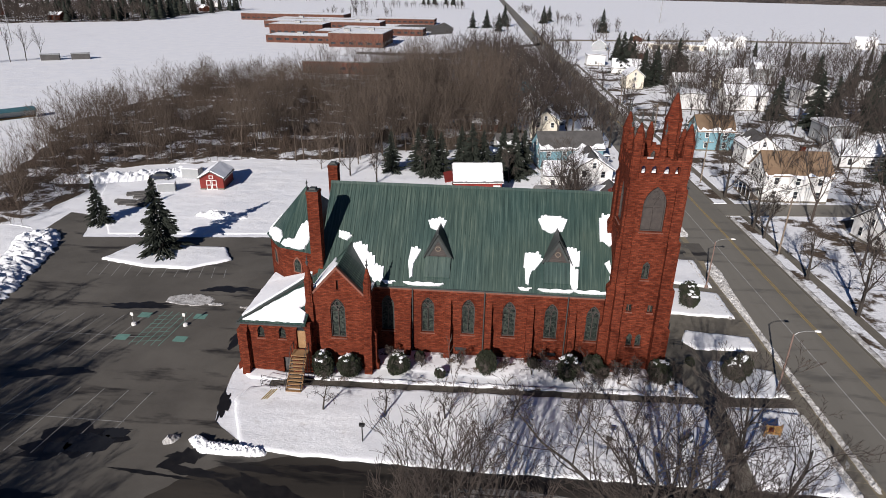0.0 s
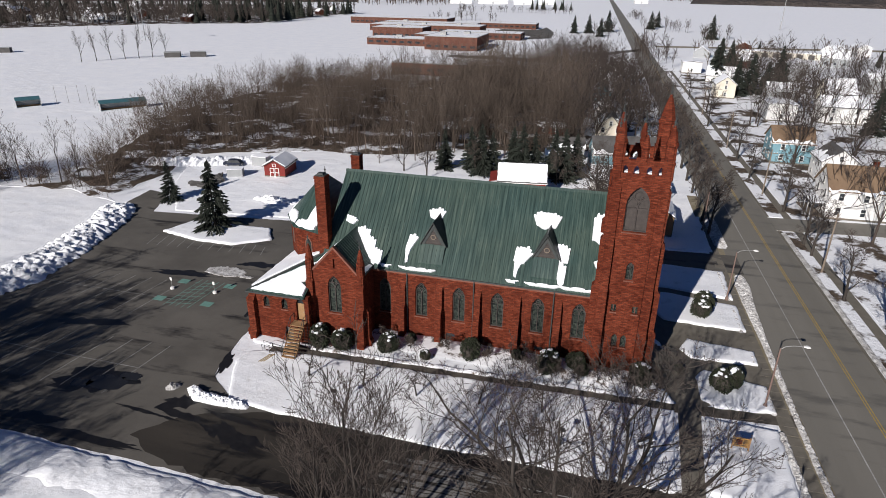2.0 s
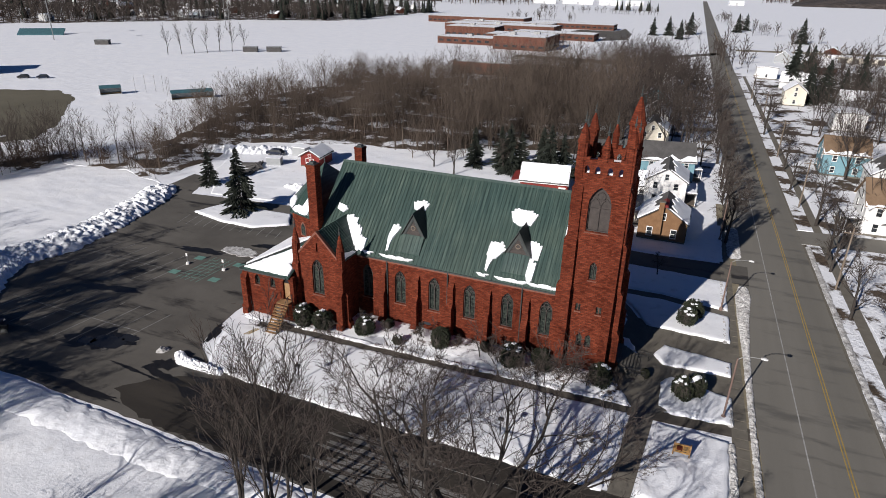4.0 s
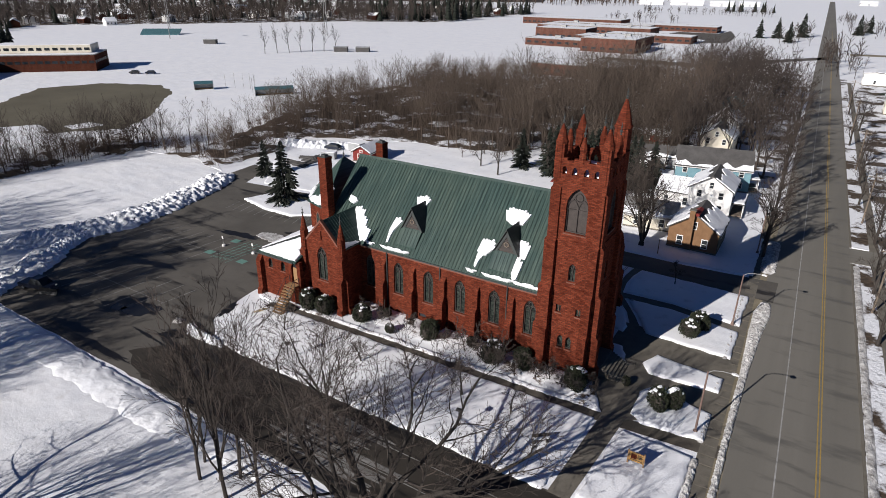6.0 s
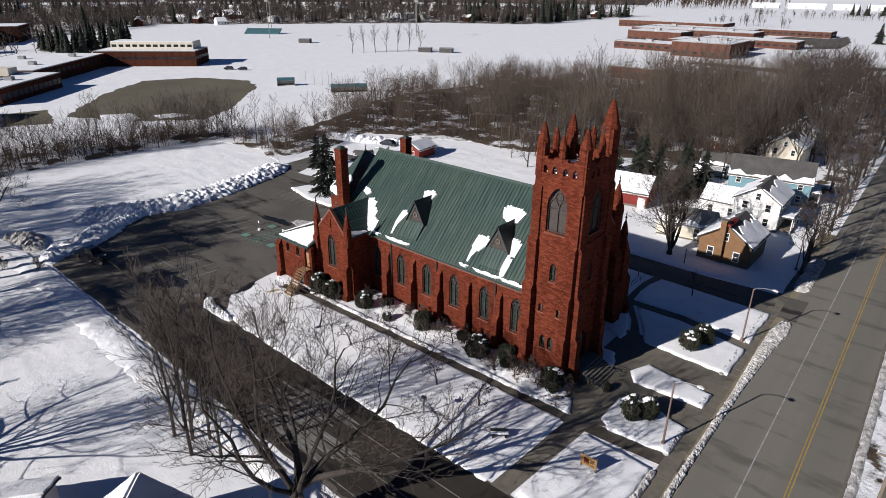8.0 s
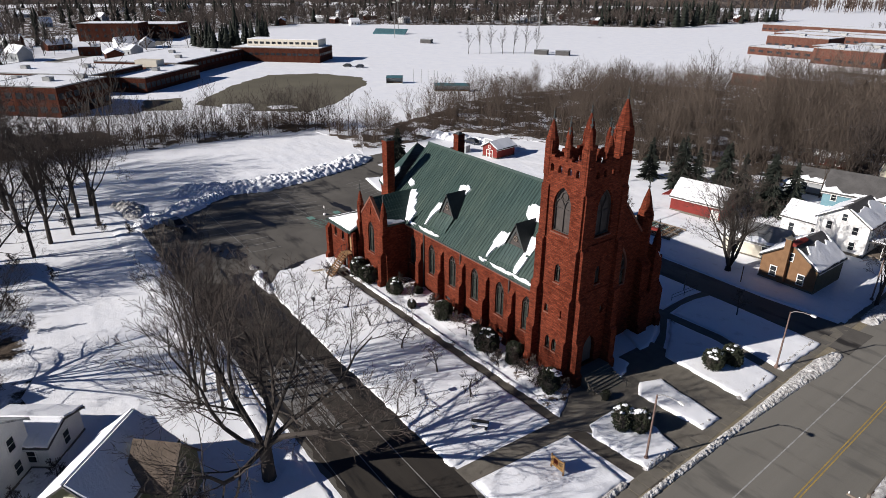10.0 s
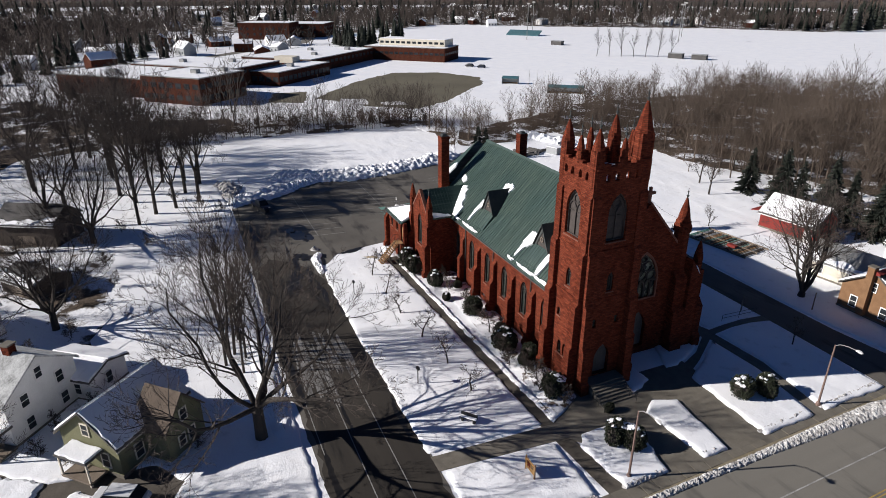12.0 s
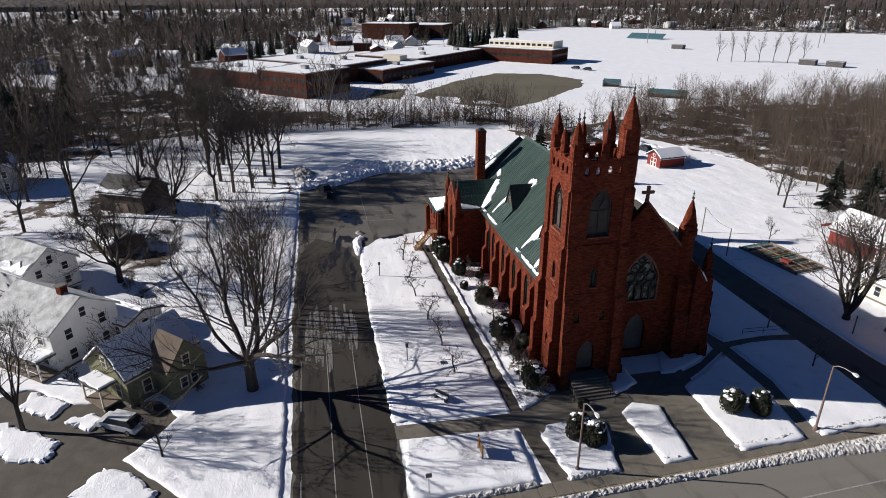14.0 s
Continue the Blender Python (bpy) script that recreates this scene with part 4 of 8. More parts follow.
buttress("buttress", 75.2, 76.2, on_east(16.7), (1, 0, 0), ((1.2, 1.2), (5.0, 0.8)))
buttress("buttress", 71.8, 73.4, on_east(16.6), (1, 0, 0), ((1.2, 1.3), (5.0, 1.0), (9.0, 0.6)))
buttress("buttress", 64.0, 64.9, on_east(16.3), (1, 0, 0), ((1.2, 1.2), (5.0, 0.8), (8.5, 0.4)))

# steps
flight = thing("entrance_steps", (21, 60.3, 0), "stone steps up to the tower door", "steps")
for k in range(7):
    part("step", box(B(), T1 + 1.0, T1 + 1.0 + 2.4 - 0.34 * k, 58.8, 62.9, 0.17 * k, 0.17 * (k + 1) - 0.002), CONCRETE, flight)
part("landing", box(B(), T1 + 0.002, T1 + 0.998, 58.8, 62.9, 0, 1.18), CONCRETE, flight)
stairs = thing("wooden_stairs", (-19.1, 51, 0), "wooden stairs with railings up to the annex door", "stairs")
for k in range(11):
    z = 3.0 - 0.27 * k
    y = AY - 0.9 - 0.25 * k
    part("tread", box(B(), -19.6, -18.0, y - 0.28, y, z - 0.06, z), WOOD, stairs)
    part("riser", box(B(), -19.55, -18.05, y - 0.03, y - 0.004, z - 0.27, z - 0.062), WOOD, stairs)
part("platform", box(B(), -19.6, -18.0, AY - 0.89, AY - 0.01, 2.94, 3.0), WOOD, stairs)
for x in (-19.62, -18.02):
    part("stringer", extrude(B(), [(x, AY - 0.9, 2.7), (x, AY - 0.9, 2.95), (x, AY - 3.65, 0.1), (x, AY - 3.65, 0.0), (x, AY - 3.4, 0.0)], (0.04, 0, 0)), WOOD, stairs)
    for y, z in ((AY - 0.1, 3.0), (AY - 0.9, 3.0), (AY - 2.2, 1.55), (AY - 3.55, 0.1)):
        part("post", tube(B(), (x, y, max(0, z - 3.0)), (x, y, z + 0.95), 0.035, n=5), BLACK, stairs)
    part("rail", tube(B(), (x, AY - 0.1, 3.93), (x, AY - 0.9, 3.93), 0.03, n=5), BLACK, stairs)
    part("rail", tube(B(), (x, AY - 0.9, 3.93), (x, AY - 3.55, 1.03), 0.03, n=5), BLACK, stairs)

# lean-to beside the front, its roof under snow
bm = B()
extrude(bm, [(12.2, 75.15, 0), (12.2, 77.6, 0), (12.2, 77.6, 6.6), (12.2, 75.15, 9.0)], (3.2, 0, 0))
cpart("front_aisle_block", bm, BRICK)
# bare trees, conifers and shrubs
def mesh_of(verts, faces, name, mat):
    me = bpy.data.meshes.new(name)
    me.from_pydata(verts, [], faces)
    me.materials.append(mat)
    return me


def limbs(seed, height, spread, counts, first=0.28, trunk_r=0.028, lift=0.25, wander=0.16, pieces=(7, 4, 3, 2, 1)):
    """Tapered segments (start, end, radius, radius, level) of a bare tree one unit wide in habit."""
    rnd = random.Random(seed)
    segs = []

    def branch(p, d, length, r, level):
        n = pieces[level]
        bend = wander if level else wander * 0.3
        pts = [p]
        for i in range(n):
            d = (d + Vector((rnd.gauss(0, bend), rnd.gauss(0, bend), rnd.gauss(0, bend) * 0.6 + (lift * 0.25 if level else 0)))).normalized()
            q = pts[-1] + d * length / n
            r0, r1 = r * (1 - 0.75 * i / n), r * (1 - 0.75 * (i + 1) / n)
            segs.append((pts[-1], q, r0, r1, level))
            pts.append(q)
        if level + 1 > len(counts):
            return
        c = counts[level]
        for k in range(c):
            f = (first if level == 0 else 0.25) + (1 - (first if level == 0 else 0.25)) * (k + rnd.random()) / c
            i = min(n - 1, int(f * n))
            o = pts[i].lerp(pts[i + 1], f * n - i)
            way = (pts[i + 1] - pts[i]).normalized()
            turn = rnd.uniform(0, 2 * math.pi) if level else k * 2.4 + rnd.uniform(-0.4, 0.4)
            side = (Matrix.Rotation(turn, 3, way) @ way.orthogonal()).normalized()
            a = rnd.uniform(0.45, 1.0) * spread
            nd = (way * math.cos(a) + side * math.sin(a)).normalized()
            ln = length * rnd.uniform(0.45, 0.7) * (1.05 - 0.45 * f if level == 0 else 1.1 - 0.5 * f)
            branch(o, nd, ln, max(r * (1 - 0.7 * f) * rnd.uniform(0.45, 0.65), 0.008), level + 1)

    branch(Vector((0, 0, -0.1)), Vector((0, 0, 1)), height * 0.78, height * trunk_r, 0)
    return segs


def spreading(seed, height, fork, stems, counts, wide=0.75, trunk_r=0.027, least=0.008, wander=0.17, pieces=(1, 7, 5, 3, 2, 1)):
    """Segments of a broad bare tree: a short trunk that parts into rising limbs, which fan out into twigs."""
    rnd = random.Random(seed)
    segs = []

    def branch(p, d, length, r, level, rise):
        n = pieces[level]
        pts = [p]
        for i in range(n):
            d = (d + Vector((rnd.gauss(0, wander), rnd.gauss(0, wander), rnd.gauss(0, wander) * 0.7 + rise / n))).normalized()
            q = pts[-1] + d * length / n
            segs.append((pts[-1], q, max(least, r * (1 - 0.8 * i / n)), max(least, r * (1 - 0.8 * (i + 1) / n)), level))
            pts.append(q)
        if level - 1 >= len(counts):
            return
        c = counts[level - 1]
        for k in range(c):
            f = 0.22 + 0.78 * (k + rnd.random()) / c
            i = min(n - 1, int(f * n))
            o = pts[i].lerp(pts[i + 1], f * n - i)
            way = (pts[i + 1] - pts[i]).normalized()
            side = (Matrix.Rotation(k * 2.4 + rnd.uniform(-0.7, 0.7), 3, way) @ way.orthogonal()).normalized()
            a = rnd.uniform(0.45, 0.95)
            branch(o, way * math.cos(a) + side * math.sin(a), length * rnd.uniform(0.36, 0.6) * (1.15 - 0.6 * f), r * (1 - 0.72 * f) * rnd.uniform(0.4, 0.6), level + 1, 0.28)

    r, z = height * trunk_r, height * fork
    lean = Vector((rnd.gauss(0, 0.03), rnd.gauss(0, 0.03), 1)).normalized()
    for a, b, ra, rb in ((-0.1, 0.05, 1.45, 1.08), (0.05, 0.5, 1.08, 0.95), (0.5, 1.0, 0.95, 0.9)):
        segs.append((lean * z * a if a > 0 else Vector((0, 0, -0.1)), lean * z * b, r * ra, r * rb, 0))
    for k in range(stems):
        t = 2 * math.pi * (k + rnd.uniform(-0.25, 0.25)) / stems
        out = wide * (0.25 if k == 0 else rnd.uniform(0.5, 1.0) if k % 3 else rnd.uniform(1.3, 2.0))
        d = Vector((math.cos(t) * out, math.sin(t) * out, 1)).normalized()
        branch(lean * z * rnd.uniform(0.8, 1.0), d, (height - z) * rnd.uniform(0.82, 1.05), r * rnd.uniform(0.36, 0.56), 1, 0.55)
    return segs


def cones(segs, least, thick=1.0):
    """Vertices and triangles of thin three-sided cones along the segments."""
    v, tri = [], []
    for a, b, ra, rb, level in segs:
        d = (b - a).normalized()
        u = d.orthogonal().normalized()
        w, k, r = d.cross(u), len(v), max(ra * thick, least) * 1.25
        v += [a + u * r, a - u * r * 0.5 + w * r * 0.87, a - u * r * 0.5 - w * r * 0.87, b]
        tri += [(k, k + 1, k + 3), (k + 1, k + 2, k + 3), (k + 2, k, k + 3)]
    return v, tri


def spreading_kind(seed, *args, **kw):
    """Meshes of one broad bare tree: trunk with main limbs, and the crown of twigs."""
    segs = spreading(seed, *args, **kw)
    top = max(s[4] for s in segs)
    v, f = segs_arrays([s for s in segs if 3 <= s[4] < top], 3, 1.0, 0.012)
    cv, cf = cones([s for s in segs if s[4] == top], 0.012)
    f += [(a + len(v), b + len(v), c + len(v)) for a, b, c in cf]
    return mesh_of(*segs_arrays([s for s in segs if s[4] < 3], 8), "trunk", BARK), mesh_of(v + cv, f, "crown", TWIG)


def segs_arrays(segs, sides, thick=1.0, least=0.0):
    """Vertices and faces of prisms round the segments."""
    verts, faces = [], []
    for a, b, ra, rb, level in segs:
        n = sides if level < 2 else 3
        d = (b - a).normalized()
        u = d.orthogonal().normalized()
        w = d.cross(u)
        base = len(verts)
        for p, r in ((a, max(ra * thick, least)), (b, max(rb * thick, least))):
            for i in range(n):
                t = 2 * math.pi * i / n
                verts.append(p + r * (math.cos(t) * u + math.sin(t) * w))
        for i in range(n):
            faces.append((base + i, base + (i + 1) % n, base + n + (i + 1) % n, base + n + i))
    return verts, faces


def bare_tree_kind(seed, height, spread, counts, **kw):
    """Meshes of one kind of bare tree: trunk with main limbs, and the crown of twigs."""
    segs = limbs(seed, height, spread, counts, **kw)
    trunk = mesh_of(*segs_arrays([s for s in segs if s[4] < 2], 7), "trunk", BARK)
    crown = mesh_of(*segs_arrays([s for s in segs if s[4] >= 2], 3, 1.0, 0.014), "crown", TWIG)
    return trunk, crown


def plant_tree(kind, x, y, scale, turn, label, name="bare_tree", group="bare trees", z=0.0):
    t = thing(name, Matrix.Translation((x, y, z)) @ Matrix.Rotation(radians(turn), 4, "Z") @ Matrix.Scale(scale, 4), label, "tree", group)
    for me, n in zip(kind, ("trunk", "crown")):
        ob = new(n, me)
        ob.parent = t
    return t


BIG = spreading_kind(7, 19.0, 0.2, 9, (10, 8, 6, 3), 1.1, 0.030, wander=0.2)
FORKED = spreading_kind(6, 14.0, 0.05, 9, (10, 7, 5, 3), 0.5, 0.034)
TALL = [spreading_kind(s, 17.5, f, n, (8, 7, 6, 4), w, 0.018) for s, f, n, w in ((11, 0.34, 5, 0.5), (12, 0.4, 5, 0.42), (13, 0.26, 6, 0.6))]
SLIM = [bare_tree_kind(s, 17.5, 0.58, (9, 6, 4, 2), first=0.14, trunk_r=0.0105, wander=0.12) for s in (21, 22, 23)]
CRAB = [bare_tree_kind(s, 4.2, 1.15, (7, 6, 5), first=0.3, trunk_r=0.026, lift=-0.1, wander=0.28) for s in (31, 32, 33)]
STREET = [bare_tree_kind(s, 9.0, 0.85, (8, 7, 5, 3), first=0.22, trunk_r=0.024) for s in (41, 42)]

plant_tree(BIG, 13.8, 27.0, 1.0, 200, "big spreading bare tree with a thick dark trunk")
CLUMP = ((-1.6, 26.3, 0.95, 10), (-3.2, 25.4, 0.85, 90), (0.4, 25.2, 0.9, 200), (-0.4, 27.4, 0.8, 300), (2.6, 26.8, 0.75, 140), (-4.6, 27.0, 0.7, 33))
for i, (x, y, s, a) in enumerate(CLUMP):
    plant_tree(SLIM[i % 3], x, y, s * 1.08, a, "slender bare tree of a clump by the driveway", group="clump of slim trees")
for i, (x, y, s, a) in enumerate(((-57.5, 22, 0.8, 140), (-59.8, 26.2, 0.85, 220), (-55.5, 18.5, 0.9, 300), (-50.8, 15.8, 0.75, 20),
                                  (-66.5, 24, 0.9, 200), (-70, 12, 1.0, 290), (-54, 5, 1.0, 40), (-76, 20, 0.9, 250), (-47, -8, 1.05, 310),
                                  (-72, 27, 1.0, 310), (-48, 3, 0.9, 333), (-84, 10, 1.0, 95), (-80, -4, 1.05, 15), (-96, 2, 1.0, 130), (-78, 14, 1.05, 80), (-90, 20, 1.0, 170), (-92, 9, 1.1, 20), (-101, 14, 1.1, 260), (-64, 15, 1.0, 200), (-106, 4, 1.1, 300))):
    plant_tree(TALL[i % 3], x, y, s * 1.16, a, "tall bare tree in the snowy yard", group="yard trees")
plant_tree(FORKED, 14.4, 97.9, 1.0, 40, "bare tree of forked stems beside the side driveway")
for i, (x, y, s_) in enumerate(((-10.4, 106.6, 0.42), (-23.5, 120.0, 0.95), (-30, 124, 0.9), (-14, 126, 0.9), (4, 124, 0.8))):
    plant_tree(STREET[i % 2], x, y, s_, 70 * i, "bare tree in the snow yard", group="snow yard trees")
SW_TREES = ((-40, -14), (-58, -20), (-42, -30), (-28, -26), (-76, -30), (-92, -14), (-70, -44), (-38, -46), (-20, -34))
for i, (x, y) in enumerate(SW_TREES):
    plant_tree(TALL[i % 3], x, y, 0.85 + 0.07 * (i % 5), 47 * i, "tall bare tree among the yards", group="yard trees")
plant_tree(BIG, -15.8, 7.1, 0.72, 20, "broad bare tree behind the white house")
plant_tree(BIG, -44.5, 9.2, 0.78, 130, "broad bare tree in the snowy yard")
plant_tree(TALL[2], 15.8, 6.4, 0.7, 60, "bare tree on a snow verge beside the pavement")
plant_tree(STREET[0], 22.3, 19.9, 0.5, 60, "small dark bare tree in the snow")
for i, (x, y, s) in enumerate(((-15.0, 46.9, 1.0), (-8.8, 46.9, 1.0), (3.5, 47.2, 1.1), (9.8, 47.7, 1.0), (15.3, 47.9, 1.0), (-2.9, 46.8, 1.0), (22.5, 86.0, 0.85), (5.8, 55.0, 0.8))):
    plant_tree(CRAB[i % 3], x, y, s, 77 * i, "small gnarled bare ornamental tree on the lawn", "ornamental_tree", "lawn trees", 0.15)
rnd = random.Random(8)
for y in (104, 110, 118, 127, 136, 146, 157, 168, 180, 194, 207, 226, 246):
    plant_tree(STREET[rnd.randint(0, 1)], rx(33.6, y) + rnd.uniform(-0.6, 0.3), y, rnd.uniform(1.1, 1.5), rnd.uniform(0, 360), "bare street tree on the verge", group="street trees")
for y in (70, 84, 96, 104, 122, 140, 160, 178, 196, 220, 245):
    plant_tree(STREET[rnd.randint(0, 1)], rx(47.6, y) + rnd.uniform(-1.2, 2.6), y + rnd.uniform(-3, 3), rnd.uniform(0.9, 1.35), rnd.uniform(0, 360), "bare street tree on the verge", group="street trees")


def conifer_kind(seed, height, width):
    rnd = random.Random(seed)
    verts, faces = [], []
    for i in range(190):
        h = (i + rnd.random()) / 190
        z = height * (0.05 + 0.93 * h) + rnd.uniform(-0.15, 0.15)
        reach = width * (1 - h ** 1.1) * (0.8 + 0.35 * noise.noise(Vector((h * 9, seed, 0)))) + 0.15
        a = i * 2.4 + rnd.uniform(-0.5, 0.5)
        ln = reach * rnd.uniform(0.55, 1.15)
        if rnd.random() > 0.08:
            o, s = Vector((math.cos(a), math.sin(a), 0)), Vector((-math.sin(a), math.cos(a), 0))
            w = 0.07 * ln + 0.08
            for part_at, part_w, tilt in ((0.0, 0.6, 0.0), (0.25, 1.0, 0.6), (0.3, 1.0, -0.6), (0.5, 0.9, 0.55), (0.55, 0.9, -0.55), (0.75, 0.7, 0.4), (0.78, 0.7, -0.4)):
                b0 = o * ln * part_at + Vector((0, 0, z - 0.28 * ln * part_at))
                dd = (o + s * tilt).normalized()
                tip = b0 + dd * ln * (1.0 if part_at == 0 else 0.42) + Vector((0, 0, -0.26 * ln * (1.0 if part_at == 0 else 0.5)))
                side = Vector((-dd.y, dd.x, 0)) * w * part_w * 0.8
                m = b0.lerp(tip, 0.45)
                n = len(verts)
                verts += [b0, m + side + Vector((0, 0, -0.08)), tip, m - side + Vector((0, 0, -0.08)), m + Vector((0, 0, 0.10 + 0.02 * ln)), m + Vector((0, 0, -0.2))]
                faces += [(n, n + 1, n + 4), (n + 1, n + 2, n + 4), (n + 2, n + 3, n + 4), (n + 3, n, n + 4), (n + 1, n, n + 5), (n + 2, n + 1, n + 5), (n + 3, n + 2, n + 5), (n, n + 3, n + 5)]
    crown = mesh_of(verts, faces, "crown", NEEDLES)
    trunk = finish(spike(B(), 0, 0, [(-0.1, 0.02 * height), (height * 0.5, 0.012 * height), (height, 0.02)], 6), "trunk", BARK)
    return trunk, crown


SPRUCE = [conifer_kind(s, 10.0, 3.4) for s in (3, 4)]
plant_tree(SPRUCE[0], -49.4, 81.1, 1.25, 0, "dark green spruce on a snowy island", "spruce", "spruces")
plant_tree(SPRUCE[1], -66.3, 91.7, 0.8, 50, "small dark spruce at the lot edge", "spruce", "spruces")
for i, (x, y, s) in enumerate(((-21.7, 128.5, 0.95), (-16.0, 130.5, 1.0), (-10.8, 128.8, 0.95), (-6.5, 131, 1.05), (-1.6, 129.6, 1.0), (2.6, 131.5, 1.05), (7.2, 131.2, 1.0), (-13, 127, 1.15), (-4, 127.5, 1.2), (5, 127.5, 1.15))):
    plant_tree(SPRUCE[i % 2], x, y, s, 50 * i, "dark spruce in a row behind the barn", "spruce", "spruces")
for i, (x, y, s) in enumerate(((95, 190, 1.7), (103, 196, 1.5), (110, 188, 1.6), (88, 200, 1.4), (120, 200, 1.5), (60, 262, 1.5), (66, 268, 1.6), (76, 262, 1.3), (-23, 569, 1.5), (-11, 576, 1.6), (5, 599, 1.9), (44, 655, 1.7), (52, 690, 1.6), (86, 548, 1.9),
                               (0, 540, 1.5), (86, 135, 1.2), (58, 300, 1.9), (64, 306, 1.5), (82, 296, 1.7), (126, 258, 1.5), (137, 253, 1.35), (156, 270, 1.6), (117, 203, 1.5), (72, 269, 1.3), (70, 346, 1.5), (64, 352, 1.2), (146, 262, 1.2), (170, 262, 1.4))):
    plant_tree(SPRUCE[i % 2], x, y, s, 50 * i, "dark conifer between the houses", "conifer", "conifers")


def shrub_kind(seed, n=2600):
    rnd = random.Random(seed)
    verts, faces = [], []
    lumps = [(Vector((rnd.uniform(-0.4, 0.4), rnd.uniform(-0.4, 0.4), rnd.uniform(0.55, 0.95))), rnd.uniform(0.55, 0.75)) for _ in range(6)] + [(Vector((0, 0, 0.75)), 0.85)]
    for i in range(n):
        c, r = lumps[i % 7]
        d = Vector((rnd.gauss(0, 1), rnd.gauss(0, 1), rnd.gauss(0, 1))).normalized()
        p = c + d * r * rnd.uniform(0.82, 1.06)
        if p.z < 0.05:
            p.z = 0.05
        u = d.orthogonal().normalized()
        u = (Matrix.Rotation(rnd.uniform(0, 6.3), 3, d) @ u)
        s = rnd.uniform(0.05, 0.10)
        k = len(verts)
        verts += [p + u * s, p - u * s * 0.6 + d.cross(u) * s * 0.6, p - u * s * 0.6 - d.cross(u) * s * 0.6 + d * s, p + d * s * 1.6]
        faces += [(k, k + 1, k + 2), (k, k + 1, k + 3), (k + 1, k + 2, k + 3), (k + 2, k, k + 3)]
    leaves = mesh_of(verts, faces, "foliage", YEW)
    bm = B()
    for c, r in lumps:
        blob(bm, c, r * 0.86, seed + r, 0.15)
    core = finish(bm, "core", BARK)
    return core, leaves


SHRUB = [shrub_kind(s) for s in (1, 2, 3)]


def snow_caps(seed, n, spread=0.6):
    """Small clots of snow lying on a shrub of unit size."""
    rnd, bm = random.Random(seed), B()
    for _ in range(n):
        a, d = rnd.uniform(0, 6.3), spread * rnd.random() ** 0.5
        blob(bm, (d * math.cos(a), d * math.sin(a), 1.60 - 0.75 * d * d), rnd.uniform(0.09, 0.26), rnd.random() * 9, 0.9, 0.32, 2)
    return finish(bm, "snow", SNOW)


CAPS = [snow_caps(s, 8, 0.7) for s in (1, 2, 3)]
SHRUBS = ((19.3, 55.4, 1.35, 4), (27.4, 56.7, 1.35, 8), (28.7, 57.6, 1.25, 5), (27.2, 72.6, 1.3, 8), (27.9, 75.3, 1.3, 8), (-16.6, 53.0, 1.45, 3), (-13.8, 52.9, 1.35, 7), (-8.6, 54.0, 1.25, 4),
          (-4.0, 53.7, 0.7, 3), (1.0, 55.2, 1.3, 0), (9.6, 55.0, 1.5, 5), (12.4, 56.6, 1.2, 0), (13.2, 55.4, 0.9, 0), (23.6, 59.0, 0.6, 0), (-6.6, 56.6, 0.7, 0), (6.0, 56.5, 0.75, 0))
for i, (x, y, s, n) in enumerate(SHRUBS):
    m = Matrix.Translation((x, y, 0.05)) @ Matrix.Rotation(i * 1.3, 4, "Z") @ Matrix.Diagonal((s * 0.88, s * 0.88, s * (1.18 if s > 1.2 else 1.0), 1))
    t = thing("shrub", m, "rounded dark evergreen shrub topped with clots of snow" if n else "rounded dark evergreen shrub by the church wall", "shrub", "evergreen shrubs")
    for me, nm in zip(SHRUB[i % 3], ("core", "foliage")):
        ob = new(nm, me)
        ob.parent = t
    if n:
        c = new("snow_on_shrub", CAPS[i % 3])
        c.matrix_basis = m
        tagged(c, "clots of snow lying on an evergreen shrub", "snow", "snow on shrubs")


# woods as one mass
def inside(p, poly):
    x, y = p
    hit = False
    for (x0, y0), (x1, y1) in zip(poly, poly[1:] + poly[:1]):
        if (y0 > y) != (y1 > y) and x < x0 + (y - y0) * (x1 - x0) / (y1 - y0):
            hit = not hit
    return hit


def wood_arrays(seed, height, counts, thick, least, spread=0.7, trunk_r=0.012, pieces=(4, 3, 2, 1), fork=None):
    if fork is None:
        segs = limbs(seed, height, spread, counts, first=0.22, trunk_r=trunk_r, pieces=pieces)
    else:
        segs = spreading(seed, height, fork, counts[0], counts[1:], spread, trunk_r, least, 0.17, (1, 4, 2, 1))
    fine = max(s[4] for s in segs)
    v, f = segs_arrays([s for s in segs if s[4] < fine], 3, thick, least)
    tri = [t for q in f for t in ((q[0], q[1], q[2]), (q[0], q[2], q[3]))]
    cv, cf = cones([s for s in segs if s[4] == fine], least, thick)
    tri += [(a + len(v), b + len(v), c + len(v)) for a, b, c in cf]
    v += cv
    return np.array([tuple(p) for p in v], dtype=np.float32), np.array(tri, dtype=np.int32)


